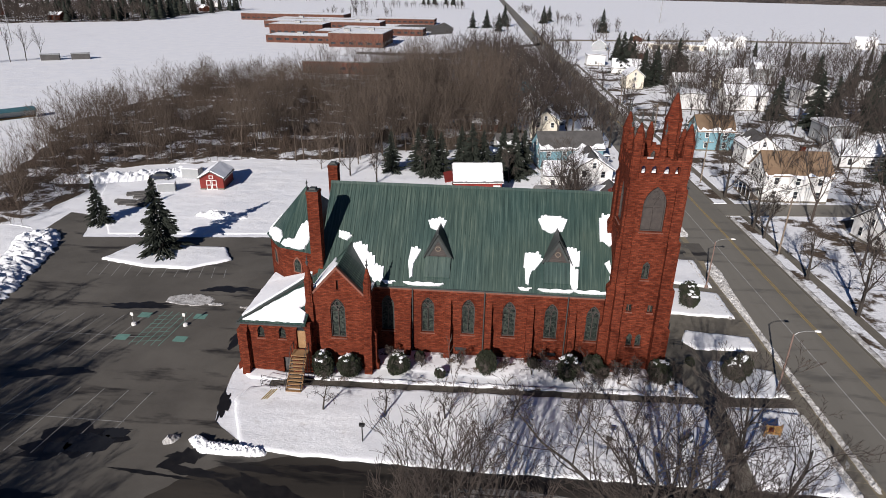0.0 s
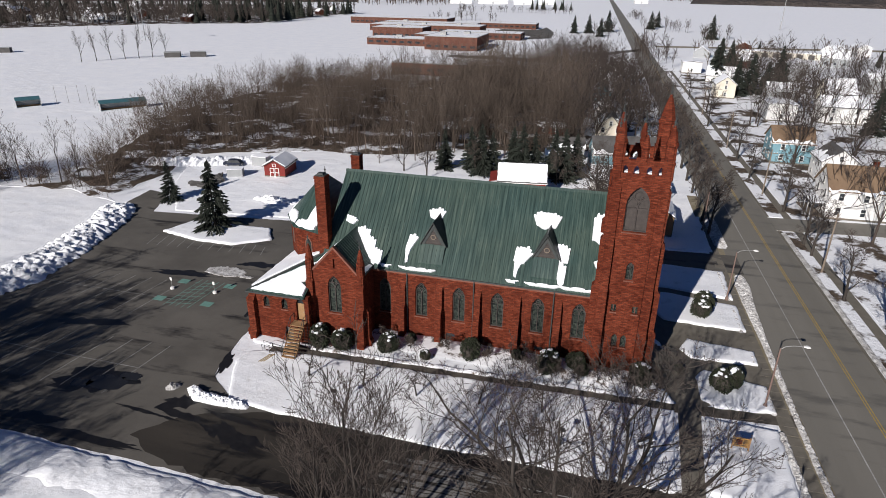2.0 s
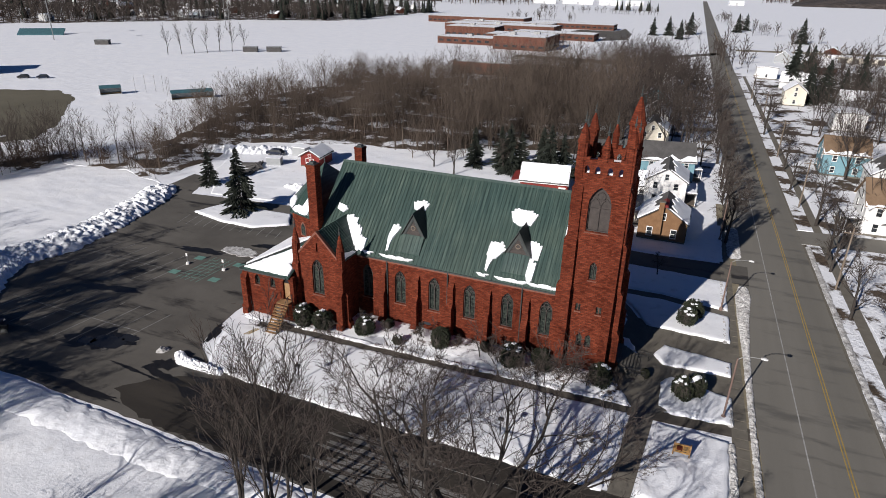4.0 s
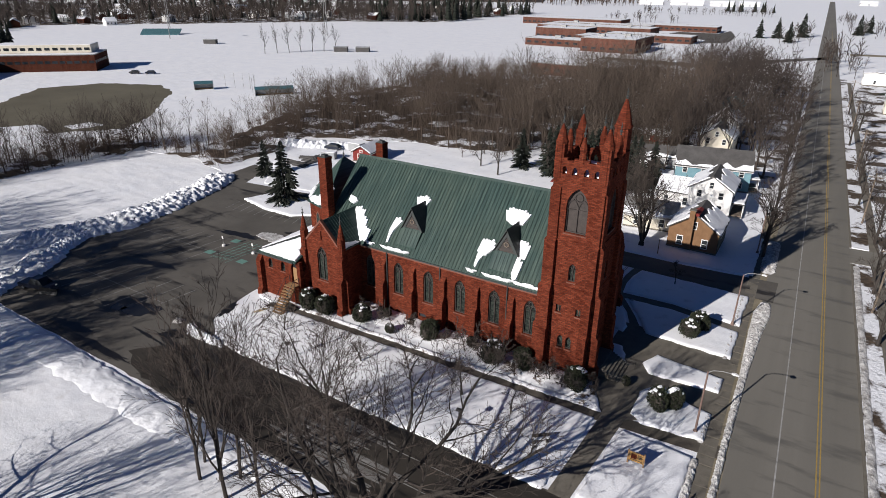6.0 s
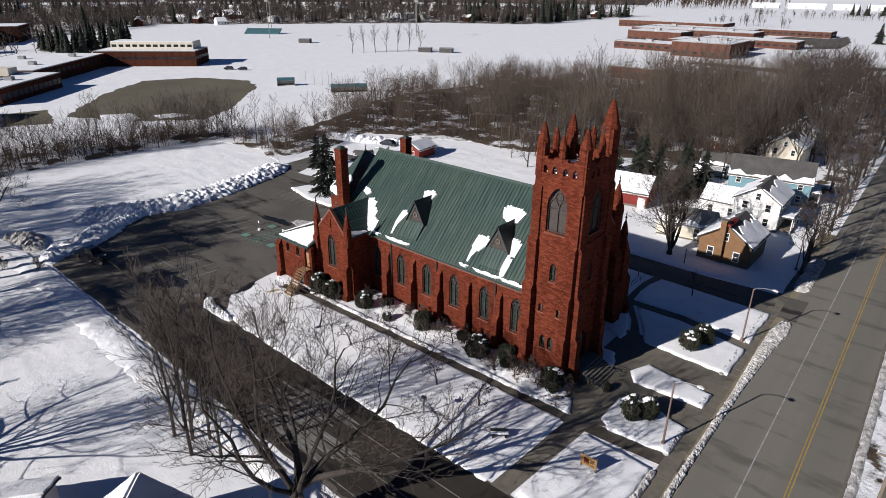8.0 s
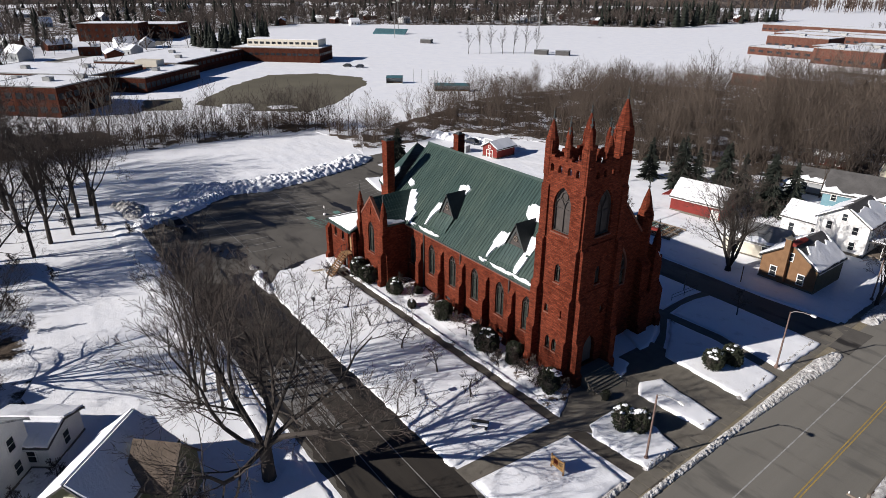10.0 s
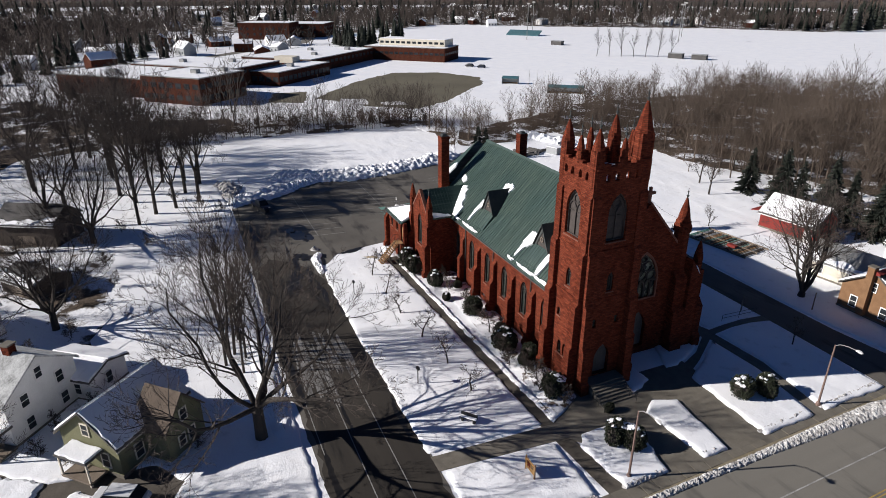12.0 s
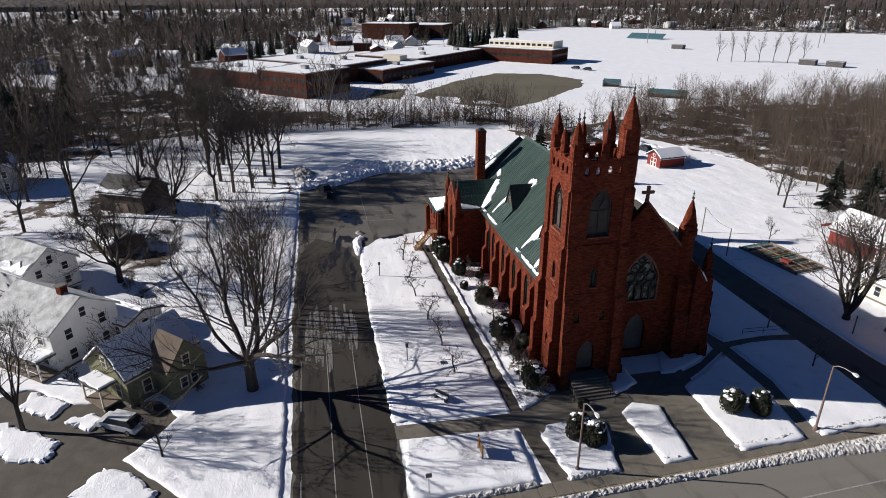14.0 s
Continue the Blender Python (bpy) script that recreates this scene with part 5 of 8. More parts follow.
def woods(name, kinds, spots, mat, label, size=(0.75, 1.2), seed=0, z_of=None):
    rnd = np.random.RandomState(seed)
    vs, fs, base = [], [], 0
    for i, (x, y) in enumerate(spots):
        v, f = kinds[i % len(kinds)]
        a, s = rnd.uniform(0, 6.28), rnd.uniform(*size)
        c, d = math.cos(a) * s, math.sin(a) * s
        w = np.stack((v[:, 0] * c - v[:, 1] * d + x, v[:, 0] * d + v[:, 1] * c + y, v[:, 2] * s * rnd.uniform(0.9, 1.1) + (z_of(x, y) if z_of else 0)), 1)
        vs.append(w)
        fs.append(f + base)
        base += len(v)
    v, f = np.concatenate(vs).astype(np.float32), np.concatenate(fs).astype(np.int32)
    me = bpy.data.meshes.new(name)
    me.vertices.add(len(v))
    me.vertices.foreach_set("co", v.ravel())
    me.loops.add(f.size)
    me.loops.foreach_set("vertex_index", f.ravel())
    me.polygons.add(len(f))
    me.polygons.foreach_set("loop_start", np.arange(0, f.size, 3, dtype=np.int32))
    me.update()
    me.validate()
    me.materials.append(mat)
    return tagged(new(name, me), label, "trees", kind="stuff")


def scatter(poly, n, seed, gap=0.0):
    rnd = random.Random(seed)
    xs, ys = [p[0] for p in poly], [p[1] for p in poly]
    out = []
    while len(out) < n:
        p = (rnd.uniform(min(xs), max(xs)), rnd.uniform(min(ys), max(ys)))
        if inside(p, poly) and (not gap or noise.noise(Vector((p[0] * 0.03, p[1] * 0.03, seed))) > -gap):
            out.append(p)
    return out


MID = [wood_arrays(s, h, (n, 6, 5), 1.0, 0.022, w, 0.012, fork=f) for s, h, n, w, f in ((51, 13.0, 5, 0.45, 0.25), (52, 12.0, 6, 0.6, 0.16), (53, 13.5, 4, 0.35, 0.35), (54, 11.0, 6, 0.75, 0.12), (55, 12.5, 5, 0.5, 0.3), (56, 14.0, 3, 0.3, 0.4))]
YARD = [wood_arrays(s, 12.5, (n, 5, 4), 1.0, 0.034, w, 0.016, fork=f) for s, n, w, f in ((56, 6, 0.7, 0.2), (57, 5, 0.55, 0.28), (58, 7, 0.85, 0.16))]
LOW = [wood_arrays(s, 4.6, (9, 5), 1.0, 0.026, 1.1, pieces=(3, 2, 1)) for s in (61, 62, 63)]
FAR = [wood_arrays(s, 14.0, (7, 3), 1.5, 0.14, 0.8, pieces=(2, 1, 1)) for s in (71, 72, 73)]
HILL = [wood_arrays(s, 14.0, (9,), 1.5, 0.3, 0.8, pieces=(1, 1)) for s in (74, 75, 76)]
WOOD_A = [(-80, 92), (-79, 106), (-84, 123), (-52, 135), (-38, 136), (-22, 147), (6, 152), (4, 190), (6, 235), (-38, 262), (-88, 252), (-119, 232), (-116, 206), (-121, 182), (-119, 156), (-102, 118), (-98, 100)]
WOOD_W = [(-76, 88), (-96, 98), (-112, 96), (-124, 84), (-128, 50), (-120, 10), (-112, 8), (-111, 52), (-108, 90), (-90, 92)]
WOOD_S = [(-80, -46), (-84, -20), (-108, -12), (-118, 12), (-128, 44), (-142, 40), (-150, 4), (-200, -20), (-230, -90), (-120, -90)]


def litter_material(name, cover):
    m, nt, b = material(name, 0.95)
    v = coords(nt)
    soil = ramp(nt, noise_tex(nt, v, 1.5, 6), ((0.3, (0.035, 0.025, 0.018)), (0.7, (0.11, 0.08, 0.055))))
    snowy = ramp(nt, noise_tex(nt, v, 0.11, 7, 0.68), ((cover, (0, 0, 0)), (cover + 0.05, (1, 1, 1))))
    nt.links.new(mix(nt, snowy, soil, (0.78, 0.79, 0.81)), b.inputs["Base Color"])
    bump(nt, b, noise_tex(nt, v, 2.0, 6), 0.6, 0.3)
    return m


LITTER = litter_material("leaf_litter_in_snow", 0.525)
THIN_SNOW = litter_material("thin_patchy_snow_on_lawn", 0.445)
for i, poly in enumerate((WOOD_A, WOOD_W, WOOD_S)):
    single("woodland_floor", sheet(ragged(poly, 3.0, 1.2, i), 0.06 + 0.01 * i), (LITTER, THIN_SNOW, LITTER)[i], "brown leaf litter showing through thin snow", "woodland floor", "woodland floors", "structure")
SPOTS = scatter(WOOD_A, 1050, 1, 0.3)
woods("woodland", MID, [p for p in SPOTS if p[0] > -62], SUNLIT_TWIG, "dense bare brown woodland behind the church", (0.5, 1.3), 1)
woods("tall_woodland", MID, scatter([(-24, 165), (5, 160), (6, 236), (-26, 252)], 26, 14) + scatter([(-70, 200), (-24, 190), (-26, 250), (-70, 250)], 10, 15), SUNLIT_TWIG, "tall bare trees standing above the woodland", (1.25, 1.7), 14)
woods("woodland", MID, [p for p in SPOTS if p[0] <= -62][::2] + [p for p in SPOTS if p[0] <= -62][1::4], SUNLIT_TWIG, "low bare brown woodland along the snowy field", (0.45, 0.9), 11)
woods("wood_edge_trees", MID, scatter([(-52, 134), (-38, 128), (-20, 134), (8, 136), (8, 154), (-22, 149)], 34, 12), SUNLIT_TWIG, "scattered bare trees at the edge of the woods", (0.6, 1.1), 12)
woods("underbrush", LOW, scatter(WOOD_A, 1300, 2) + [p for p in scatter(WOOD_A, 1500, 13) if p[0] < -35] + scatter(WOOD_W, 600, 3) + scatter(WOOD_S, 160, 9), BRUSH, "reddish bare underbrush between the trees", (0.5, 1.1), 2)
woods("hedgerow_trees", MID, scatter(WOOD_W, 115, 4), TWIG, "bare trees along the field edge", (0.5, 0.95), 3)
NEAR_EAST = [(3, 155), (28, 150), (26, 260), (0, 330), (-30, 300), (4, 235)]
GARDENS = ([(0, 150), (30, 146), (27, 262), (24, 330), (-30, 310), (2, 235)], [(50.6, 15), (140, 15), (240, 180), (240, 305), (41.6, 335), (45.4, 200)])
for i, poly in enumerate(GARDENS):
    single("garden_ground", sheet(ragged(poly, 3.0, 1.0, 7 + i), 0.045), THIN_SNOW, "thin patchy snow on winter lawns", "lawn", "garden lawns", "structure")
EAST = [(56, 66), (130, 60), (230, 180), (230, 300), (60, 330), (52, 200)]
woods("garden_trees", YARD, scatter(NEAR_EAST, 150, 5) + scatter(EAST, 330, 6), TWIG, "bare garden trees between the houses", (0.8, 1.45), 4)
SW_YARD = [(-62, -60), (-84, -60), (-84, 8), (-100, 24), (-76, 29), (-64, 8)]
woods("yard_woods", YARD, scatter(SW_YARD, 12, 7) + scatter(WOOD_S, 115, 8), TWIG, "bare trees in the yards beyond the driveway", (1.0, 1.5), 5)
for i, (x, y, s_) in enumerate(((-103, -38, 1.7), (-98, -44, 1.5), (-110, -30, 1.3), (-120, -46, 1.6), (-160, -44, 1.5), (-132, -36, 1.4), (-176, -50, 1.6))):
    plant_tree(SPRUCE[i % 2], x, y, s_, 60 * i, "tall dark conifer among the yard trees", "conifer", "conifers")
BRUSHY = [bare_tree_kind(s_, 2.6, 1.2, (10, 8, 6), first=0.05, trunk_r=0.02, wander=0.22) for s_ in (81, 82)]
for i, (x, y, s_) in enumerate(((-9.4, 55.8, 0.9), (-6.2, 55.0, 0.8), (-2.0, 56.0, 1.0), (2.8, 55.6, 0.8), (6.6, 55.6, 1.0), (8.0, 54.6, 0.9), (15.0, 54.6, 1.1), (10.6, 54.2, 1.1), (12.8, 53.9, 1.0), (16.4, 55.2, 1.2), (18.0, 54.4, 1.0), (20.8, 55.6, 0.9), (-52, 29.5, 0.9), (-56, 26, 1.0), (-33, 12, 1.2), (-30, 9, 1.1), (-26, 13, 1.0), (-22, 9, 1.1), (-40, 17, 0.9), (-48, 13, 1.0), (-62, 22, 1.1))):
    plant_tree(BRUSHY[i % 2], x, y, s_, 60 * i, "low bare brushy shrub in snow", "bare_shrub", "bare shrubs")
# thin snow whose dark patches also stand in for tree shadows on the yards
YARD_PATCH = [(-36, 10), (-22, 13), (-8, 11), (2, 13.5), (4, 11), (-5, 2), (2, -4), (-10, -22), (-40, -28), (-60, -18), (-58, 8)]
single("patchy_yard", sheet(ragged(YARD_PATCH, 2.0, 0.8, 17), 0.27), THIN_SNOW, "thin patchy snow on the house yards, also standing in for tree shade", "lawn", "garden lawns", "structure")
for i, (x, y, s_) in enumerate(((5.5, 9.5, 0.9), (8.6, 8.4, 0.8), (10.6, 11.2, 0.7), (-6, 8, 1.1), (-10, 5, 1.0), (-13, 9, 1.1), (13.0, 21.5, 0.6), (3.0, 12.5, 0.8), (-24, -2, 1.1), (-38, -4, 1.2), (-44, 8, 1.1))):
    plant_tree(BRUSHY[i % 2], x, y, s_, 60 * i, "low bare brushy shrub by a house", "bare_shrub", "bare shrubs")
# houses and other buildings
def framed_window(u, z, w, h, place, out, parent, frame_mat=WHITE):
    """A sash window set in its wall: pane, frame and sill."""
    out = Vector(out)
    p = lambda a, b: place(a, b) + out * 0.02
    win = part("window", plate(rect(u - w / 2, u + w / 2, z, z + h), p, out * 0.03), PANE, parent, "dark sash window in a pale frame")
    bm = B()
    pierced(bm, rect(u - w / 2 - 0.1, u + w / 2 + 0.1, z - 0.1, z + h + 0.12), [rect(u - w / 2 + 0.01, u + w / 2 - 0.01, z + 0.01, z + h - 0.01)], place, out * 0.08)
    part("frame", bm, frame_mat, win)
    part("sash_bar", plate(rect(u - w / 2, u + w / 2, z + h * 0.48, z + h * 0.48 + 0.06), p, out * 0.05), frame_mat, win)
    return win


def gable_house(name, at, turn, lx, ly, eave, ridge, wall, roof, label, snow=0.0, floors=2, cols=(3, 2), chimney_at=None, chimney_mat=None, porch=None, over=0.35, frame_mat=WHITE, base_mat=None, group="houses", cat="house"):
    """A house with its ridge along local x, built round its own middle and then set in place."""
    m = Matrix.Translation((*at, 0)) @ Matrix.Rotation(radians(turn), 4, "Z")
    t = thing(name, Matrix.Identity(4), label, cat, group)
    a, b = lx / 2, ly / 2
    bm = B()
    extrude(bm, [(-a, -b, 0), (-a, b, 0), (-a, b, eave), (-a, 0, ridge), (-a, -b, eave)], (lx, 0, 0))
    part("wall", bm, wall, t)
    k = (ridge - eave) / b
    for s in (-1, 1):
        bm = B()
        extrude(bm, [(-a - over, 0, ridge + 0.02), (-a - over, s * (b + over), eave - k * over + 0.02), (-a - over, s * (b + over), eave - k * over + 0.2), (-a - over, 0, ridge + 0.22)], (lx + 2 * over, 0, 0))
        part("roof", bm, roof, t)
        part("eave_board", box(B(), -a - over, a + over, *sorted((s * (b + over - 0.03), s * (b + over + 0.05))), eave - k * over - 0.12, eave - k * over + 0.018), frame_mat, t)
    h = min(1.4, eave / max(floors, 1) * 0.5)
    for f in range(floors):
        z = eave / floors * f + 0.9
        for s, place in ((-1, on_south(-b)), (1, on_south(b))):
            for c in range(cols[0]):
                framed_window(-a + lx * (c + 0.5) / cols[0], z, 0.8, h, place, (0, s, 0), t, frame_mat)
        for s, place in ((-1, on_east(-a)), (1, on_east(a))):
            for c in range(cols[1]):
                framed_window(-b + ly * (c + 0.5) / cols[1], z, 0.8, h, place, (s, 0, 0), t, frame_mat)
    if ridge - eave > 2 and floors:
        for s, place in ((-1, on_east(-a)), (1, on_east(a))):
            framed_window(0, eave + 0.25, 0.7, 1.1, place, (s, 0, 0), t, frame_mat)
    part("foundation", box(B(), -a - 0.06, a + 0.06, -b - 0.06, b + 0.06, 0, 0.4), CONCRETE, t)
    if chimney_at:
        cx, cy, cz = chimney_at
        ch = part("chimney", box(B(), cx - 0.4, cx + 0.4, cy - 0.4, cy + 0.4, 0.5, cz), chimney_mat or BRICK, t)
        part("chimney_cap", box(B(), cx - 0.5, cx + 0.5, cy - 0.5, cy + 0.5, cz + 0.002, cz + 0.15), CONCRETE, ch)
    if porch:
        px0, px1, py0, py1, pz = porch
        pr = part("porch_roof", box(B(), px0, px1, py0, py1, pz, pz + 0.22), SHINGLE, t)
        part("porch_floor", box(B(), px0 + 0.1, px1 - 0.1, py0 + 0.1, py1 - 0.1, 0.3, 0.5), POLE_WOOD, t)
        n = max(2, int(max(px1 - px0, py1 - py0) / 2.0) + 1)
        for i in range(n):
            if px1 - px0 > py1 - py0:
                x, y = px0 + 0.2 + (px1 - px0 - 0.4) * i / (n - 1), (py0 + 0.2 if abs(py0) > abs(py1) else py1 - 0.2)
            else:
                x, y = (px0 + 0.2 if abs(px0) > abs(px1) else px1 - 0.2), py0 + 0.2 + (py1 - py0 - 0.4) * i / (n - 1)
            part("porch_post", box(B(), x - 0.07, x + 0.07, y - 0.07, y + 0.07, 0, pz - 0.002), frame_mat, t)
        part("porch_rail", box(B(), px0 + 0.2, px1 - 0.2, *( (py0 + 0.15, py0 + 0.21) if abs(py0) > abs(py1) else (py1 - 0.21, py1 - 0.15)), 1.2, 1.28), frame_mat, t)
        sn = single("snow_on_roof", bed([(px0 + 0.05, py0 + 0.05), (px1 - 0.05, py0 + 0.05), (px1 - 0.05, py1 - 0.05), (px0 + 0.05, py1 - 0.05)], 0.18, 5, 0.5, 0.06, -0.02, 0.12), SNOW, "snow lying on a porch roof", "snow", "snow on roofs")
        sn.matrix_basis = m @ Matrix.Translation((0, 0, pz + 0.23))
    t.matrix_basis = m
    if snow:
        for s in (-1, 1):
            rnd = random.Random(int(abs(at[0]) * 7 + s))
            run = math.hypot(b + over, ridge - eave + k * over)
            lo = run * (1 - snow) if snow < 1 else 0.02
            outl = [(-a - over + 0.06, run * 0.985), (a + over - 0.06, run * 0.985), (a + over - 0.06, lo + 0.05)]
            outl += [(x, lo + (rnd.uniform(0, 0.35) * run if snow < 1 else 0)) for x in [a + over - 0.5 - (lx + 2 * over - 1) * j / 9 for j in range(10)]] + [(-a - over + 0.06, lo + 0.05)]
            sn = single("snow_on_roof", bed(outl, 0.14, int(at[1]) + s, 0.5, 0.08, -0.02, 0.1), SNOW, "snow lying on a house roof", "snow", "snow on roofs")
            tilt = math.atan2(ridge - eave, b)
            sn.matrix_basis = m @ Matrix.Translation((0, 0, ridge + 0.23)) @ Matrix.Rotation(-s * tilt, 4, "X") @ (Matrix.Identity(4) if s > 0 else Matrix.Rotation(math.pi, 4, "Z"))
    return t


def wing(t, x0, x1, y0, y1, eave, ridge, wall, roof, along_y=True):
    """A cross-gabled wing on a house, in the house's own coordinates."""
    bm = B()
    c = (x0 + x1) / 2
    extrude(bm, [(x0, y0, 0), (x1, y0, 0), (x1, y0, eave), (c, y0, ridge), (x0, y0, eave)], (0, y1 - y0, 0))
    w = part("wing_wall", bm, wall)
    w.parent = t
    for s, xe in ((-1, x0 - 0.25), (1, x1 + 0.25)):
        k = (ridge - eave) / (c - x0)
        ob = part("wing_roof", extrude(B(), [(c, y0, ridge + 0.02), (xe, y0, eave - 0.25 * k + 0.02), (xe, y0, eave - 0.25 * k + 0.18), (c, y0, ridge + 0.2)], (0, y1 - y0 + 0.3, 0)), roof)
        ob.parent = t
    for u, z in ((c, eave - 0.2), (c - 0.6, 0.9), (c + 0.6, 0.9)):
        wn_ = framed_window(u, z, 0.7, 1.1, on_south(y1), (0, 1, 0), None, CREAM)
        wn_.parent = t
    return w


g = gable_house("house", (9.2, 16.0), -44, 8.0, 6.4, 3.5, 6.1, OLIVE, SHINGLE, "olive green clapboard house with a snowy roof", 1.0, 1, (2, 2), frame_mat=CREAM, porch=(4.0, 5.9, -1.9, 1.6, 2.5))
wing(g, -3.2, 1.2, 2.0, 5.7, 3.5, 6.05, OLIVE, BROWN_SHINGLE)
gable_house("house", (0.2, 4.9), 53, 10.0, 8.0, 4.9, 7.4, WHITE, DUSTED, "white clapboard two-storey house with snow-dusted roof", 0, 2, (3, 2), (2.5, 0, 8.3), porch=(-3, 5.4, -6.2, -4.0, 2.6))
gable_house("rear_wing", (-2.2, 11.4), 53, 6.2, 5.0, 2.6, 3.4, WHITE, SHINGLE, "low white rear wing under an even sheet of snow", 1.0, 1, (2, 1), group="outbuildings", cat="outbuilding")
gable_house("house", (-17.5, -4.0), 50, 9.0, 7.0, 4.2, 6.6, WHITE, DUSTED, "white house with a snow-dusted roof among trees", 0.5, 2, (3, 2))
gable_house("garage", (-29.5, 3.5), 40, 7.0, 5.5, 2.3, 3.3, DARK_WOOD, SHINGLE, "dark low garage with snow on its roof", 0.6, 0, (0, 0), cat="garage")
gable_house("house", (-70, -30), 20, 12, 8, 4.8, 7.4, GREY, SHINGLE, "grey house among bare trees", 0.5, 2)
gable_house("house", (-112, -46), 10, 12, 8, 4.8, 7.4, WHITE, SHINGLE, "white house among bare trees", 0.6, 2)
gable_house("barn", (-50.0, 1.5), 62, 9.5, 7, 4.0, 6.2, DARK_WOOD, SHINGLE, "dark brown barn with a dark roof in the yard", 0.4, 0, (0, 0), cat="garage")
# north side of the church
# tan house
b1 = gable_house("house", (21.7, 104.0), 90, 8.0, 7.6, 3.6, 6.2, TAN, SHINGLE, "tan brick house with red roof trim and snow", 0.85, 1, (2, 2), (-4.3, 0.5, 7.0), TAN)
gable_house("house", (13.0, 108.5), 8, 8.5, 6.0, 2.7, 4.6, CREAM, STEEL, "low cream annex with a streaky metal roof", 0.45, 1, (2, 1))
the_barn = gable_house("barn", (-2.6, 118.3), 8, 9.4, 6.6, 2.9, 5.4, RED, SHINGLE, "red wooden barn with a snow-covered roof", 1.0, 0, (0, 0), cat="barn")
gable_house("house", (20.5, 123.5), 92, 9.0, 7.5, 5.0, 7.4, WHITE, SHINGLE, "white two-storey house with porches and snow", 0.9, 2, (3, 2), porch=(-3.5, 3.5, -6.0, -3.8, 2.6))
gable_house("house", (14.5, 123.0), 2, 7.0, 6.0, 3.2, 5.2, WHITE, SHINGLE, "white rear wing with a snowy roof", 1.0, 1, (2, 1))
gable_house("house", (17.4, 139.6), 12, 14.5, 8.0, 4.8, 7.8, BLUE, SHINGLE, "light blue two-storey house with dark shingles", 0.35, 2, (4, 2), porch=(7.1, 9.2, -3.5, 2.5, 2.7))
gable_house("house", (4.5, 149.0), 10, 7.0, 6.0, 2.8, 4.6, GREY, SHINGLE, "small grey cottage behind the blue house", 0.4, 1, (2, 2))
gable_house("shed", (2.0, 141.0), 5, 4.5, 4.0, 2.4, 3.6, GREY, SHINGLE, "small dark outbuilding with snow", 0.9, 1, (2, 1), cat="shed")
gable_house("house", (12.5, 188.0), 88, 10.0, 8.0, 5.2, 8.0, WHITE, SHINGLE, "white house with a snowy roof by the road", 0.9, 2)
gable_house("house", (14.0, 168.0), 90, 9.0, 7.5, 5.0, 7.6, CREAM, SHINGLE, "cream house with a snowy roof by the road", 0.8, 2)
gable_house("house", (10.0, 222.0), 90, 10.0, 8.0, 5.0, 7.8, TEAL, SHINGLE, "teal house by the road", 0.6, 2)
gable_house("house", (14.0, 250.0), 90, 10.0, 8.0, 5.0, 7.8, GREY, SHINGLE, "grey house by the road", 0.9, 2)
gable_house("shed", (-2.0, 172.0), 0, 7, 4.5, 2.6, 3.8, BRICK, SHINGLE, "low red outbuilding among trees", 0.9, 1, (2, 1), cat="shed")
# east side of the road
w1 = gable_house("house", (59.5, 122.3), 2, 12.5, 8.0, 5.6, 9.2, WHITE, BROWN_ROOF, "white two-storey house with brown shingles and bays", 0.12, 2, (3, 2), (1.8, 0.8, 10.2), porch=(-8.8, -6.3, -4.0, 4.0, 2.7))
wing(w1, 2.0, 5.0, 3.0, 4.9, 5.4, 8.0, WHITE, BROWN_ROOF)
gable_house("house", (67.5, 98.5), 8, 9.5, 8.5, 3.2, 6.4, WHITE, SHINGLE, "white house with a wide snowy roof and brick chimney", 1.0, 1, (3, 2), (-4.2, -4.4, 7.5), TAN)
gable_house("house", (56.5, 162.0), 0, 9.0, 9.0, 5.2, 8.2, BLUE, BROWN_ROOF, "blue house with an orange-brown roof", 0.3, 2, (2, 2))
gable_house("house", (62.0, 146.0), 90, 8.0, 7.0, 5.0, 7.6, WHITE, SHINGLE, "white house with dark roof and balcony", 0.6, 2, (2, 2))
rnd = random.Random(4)
for i, (x, y) in enumerate(((66, 218), (55, 258), (72, 245), (86, 150), (98, 118), (110, 155), (92, 172), (84, 218), (112, 232), (130, 190), (118, 290), (60, 300), (142, 250), (95, 262), (160, 205), (50, 330), (12, 285), (8, 318), (90, 320))):
    gable_house("house", (x, y), rnd.choice((0, 90, 12, -8)), rnd.uniform(9, 14), rnd.uniform(7, 9), rnd.choice((3.0, 5.2)), rnd.uniform(6.4, 8.2) if i % 3 else 5.6,
                (WHITE, CREAM, GREY, WHITE)[i % 4], SHINGLE, ("white house with a snowy roof among bare trees", "cream house with a snowy roof among bare trees", "grey house with a snowy roof among bare trees", "white house with a snowy roof among bare trees")[i % 4], 1.0, 1 if i % 3 == 0 else 2, (2, 1))
# red shed and yard things
the_shed = gable_house("shed", (-55.4, 114.4), 97, 6.6, 4.6, 2.5, 3.8, RED, SHINGLE, "red shed with white-trimmed double doors", 1.0, 0, (0, 0), cat="shed")


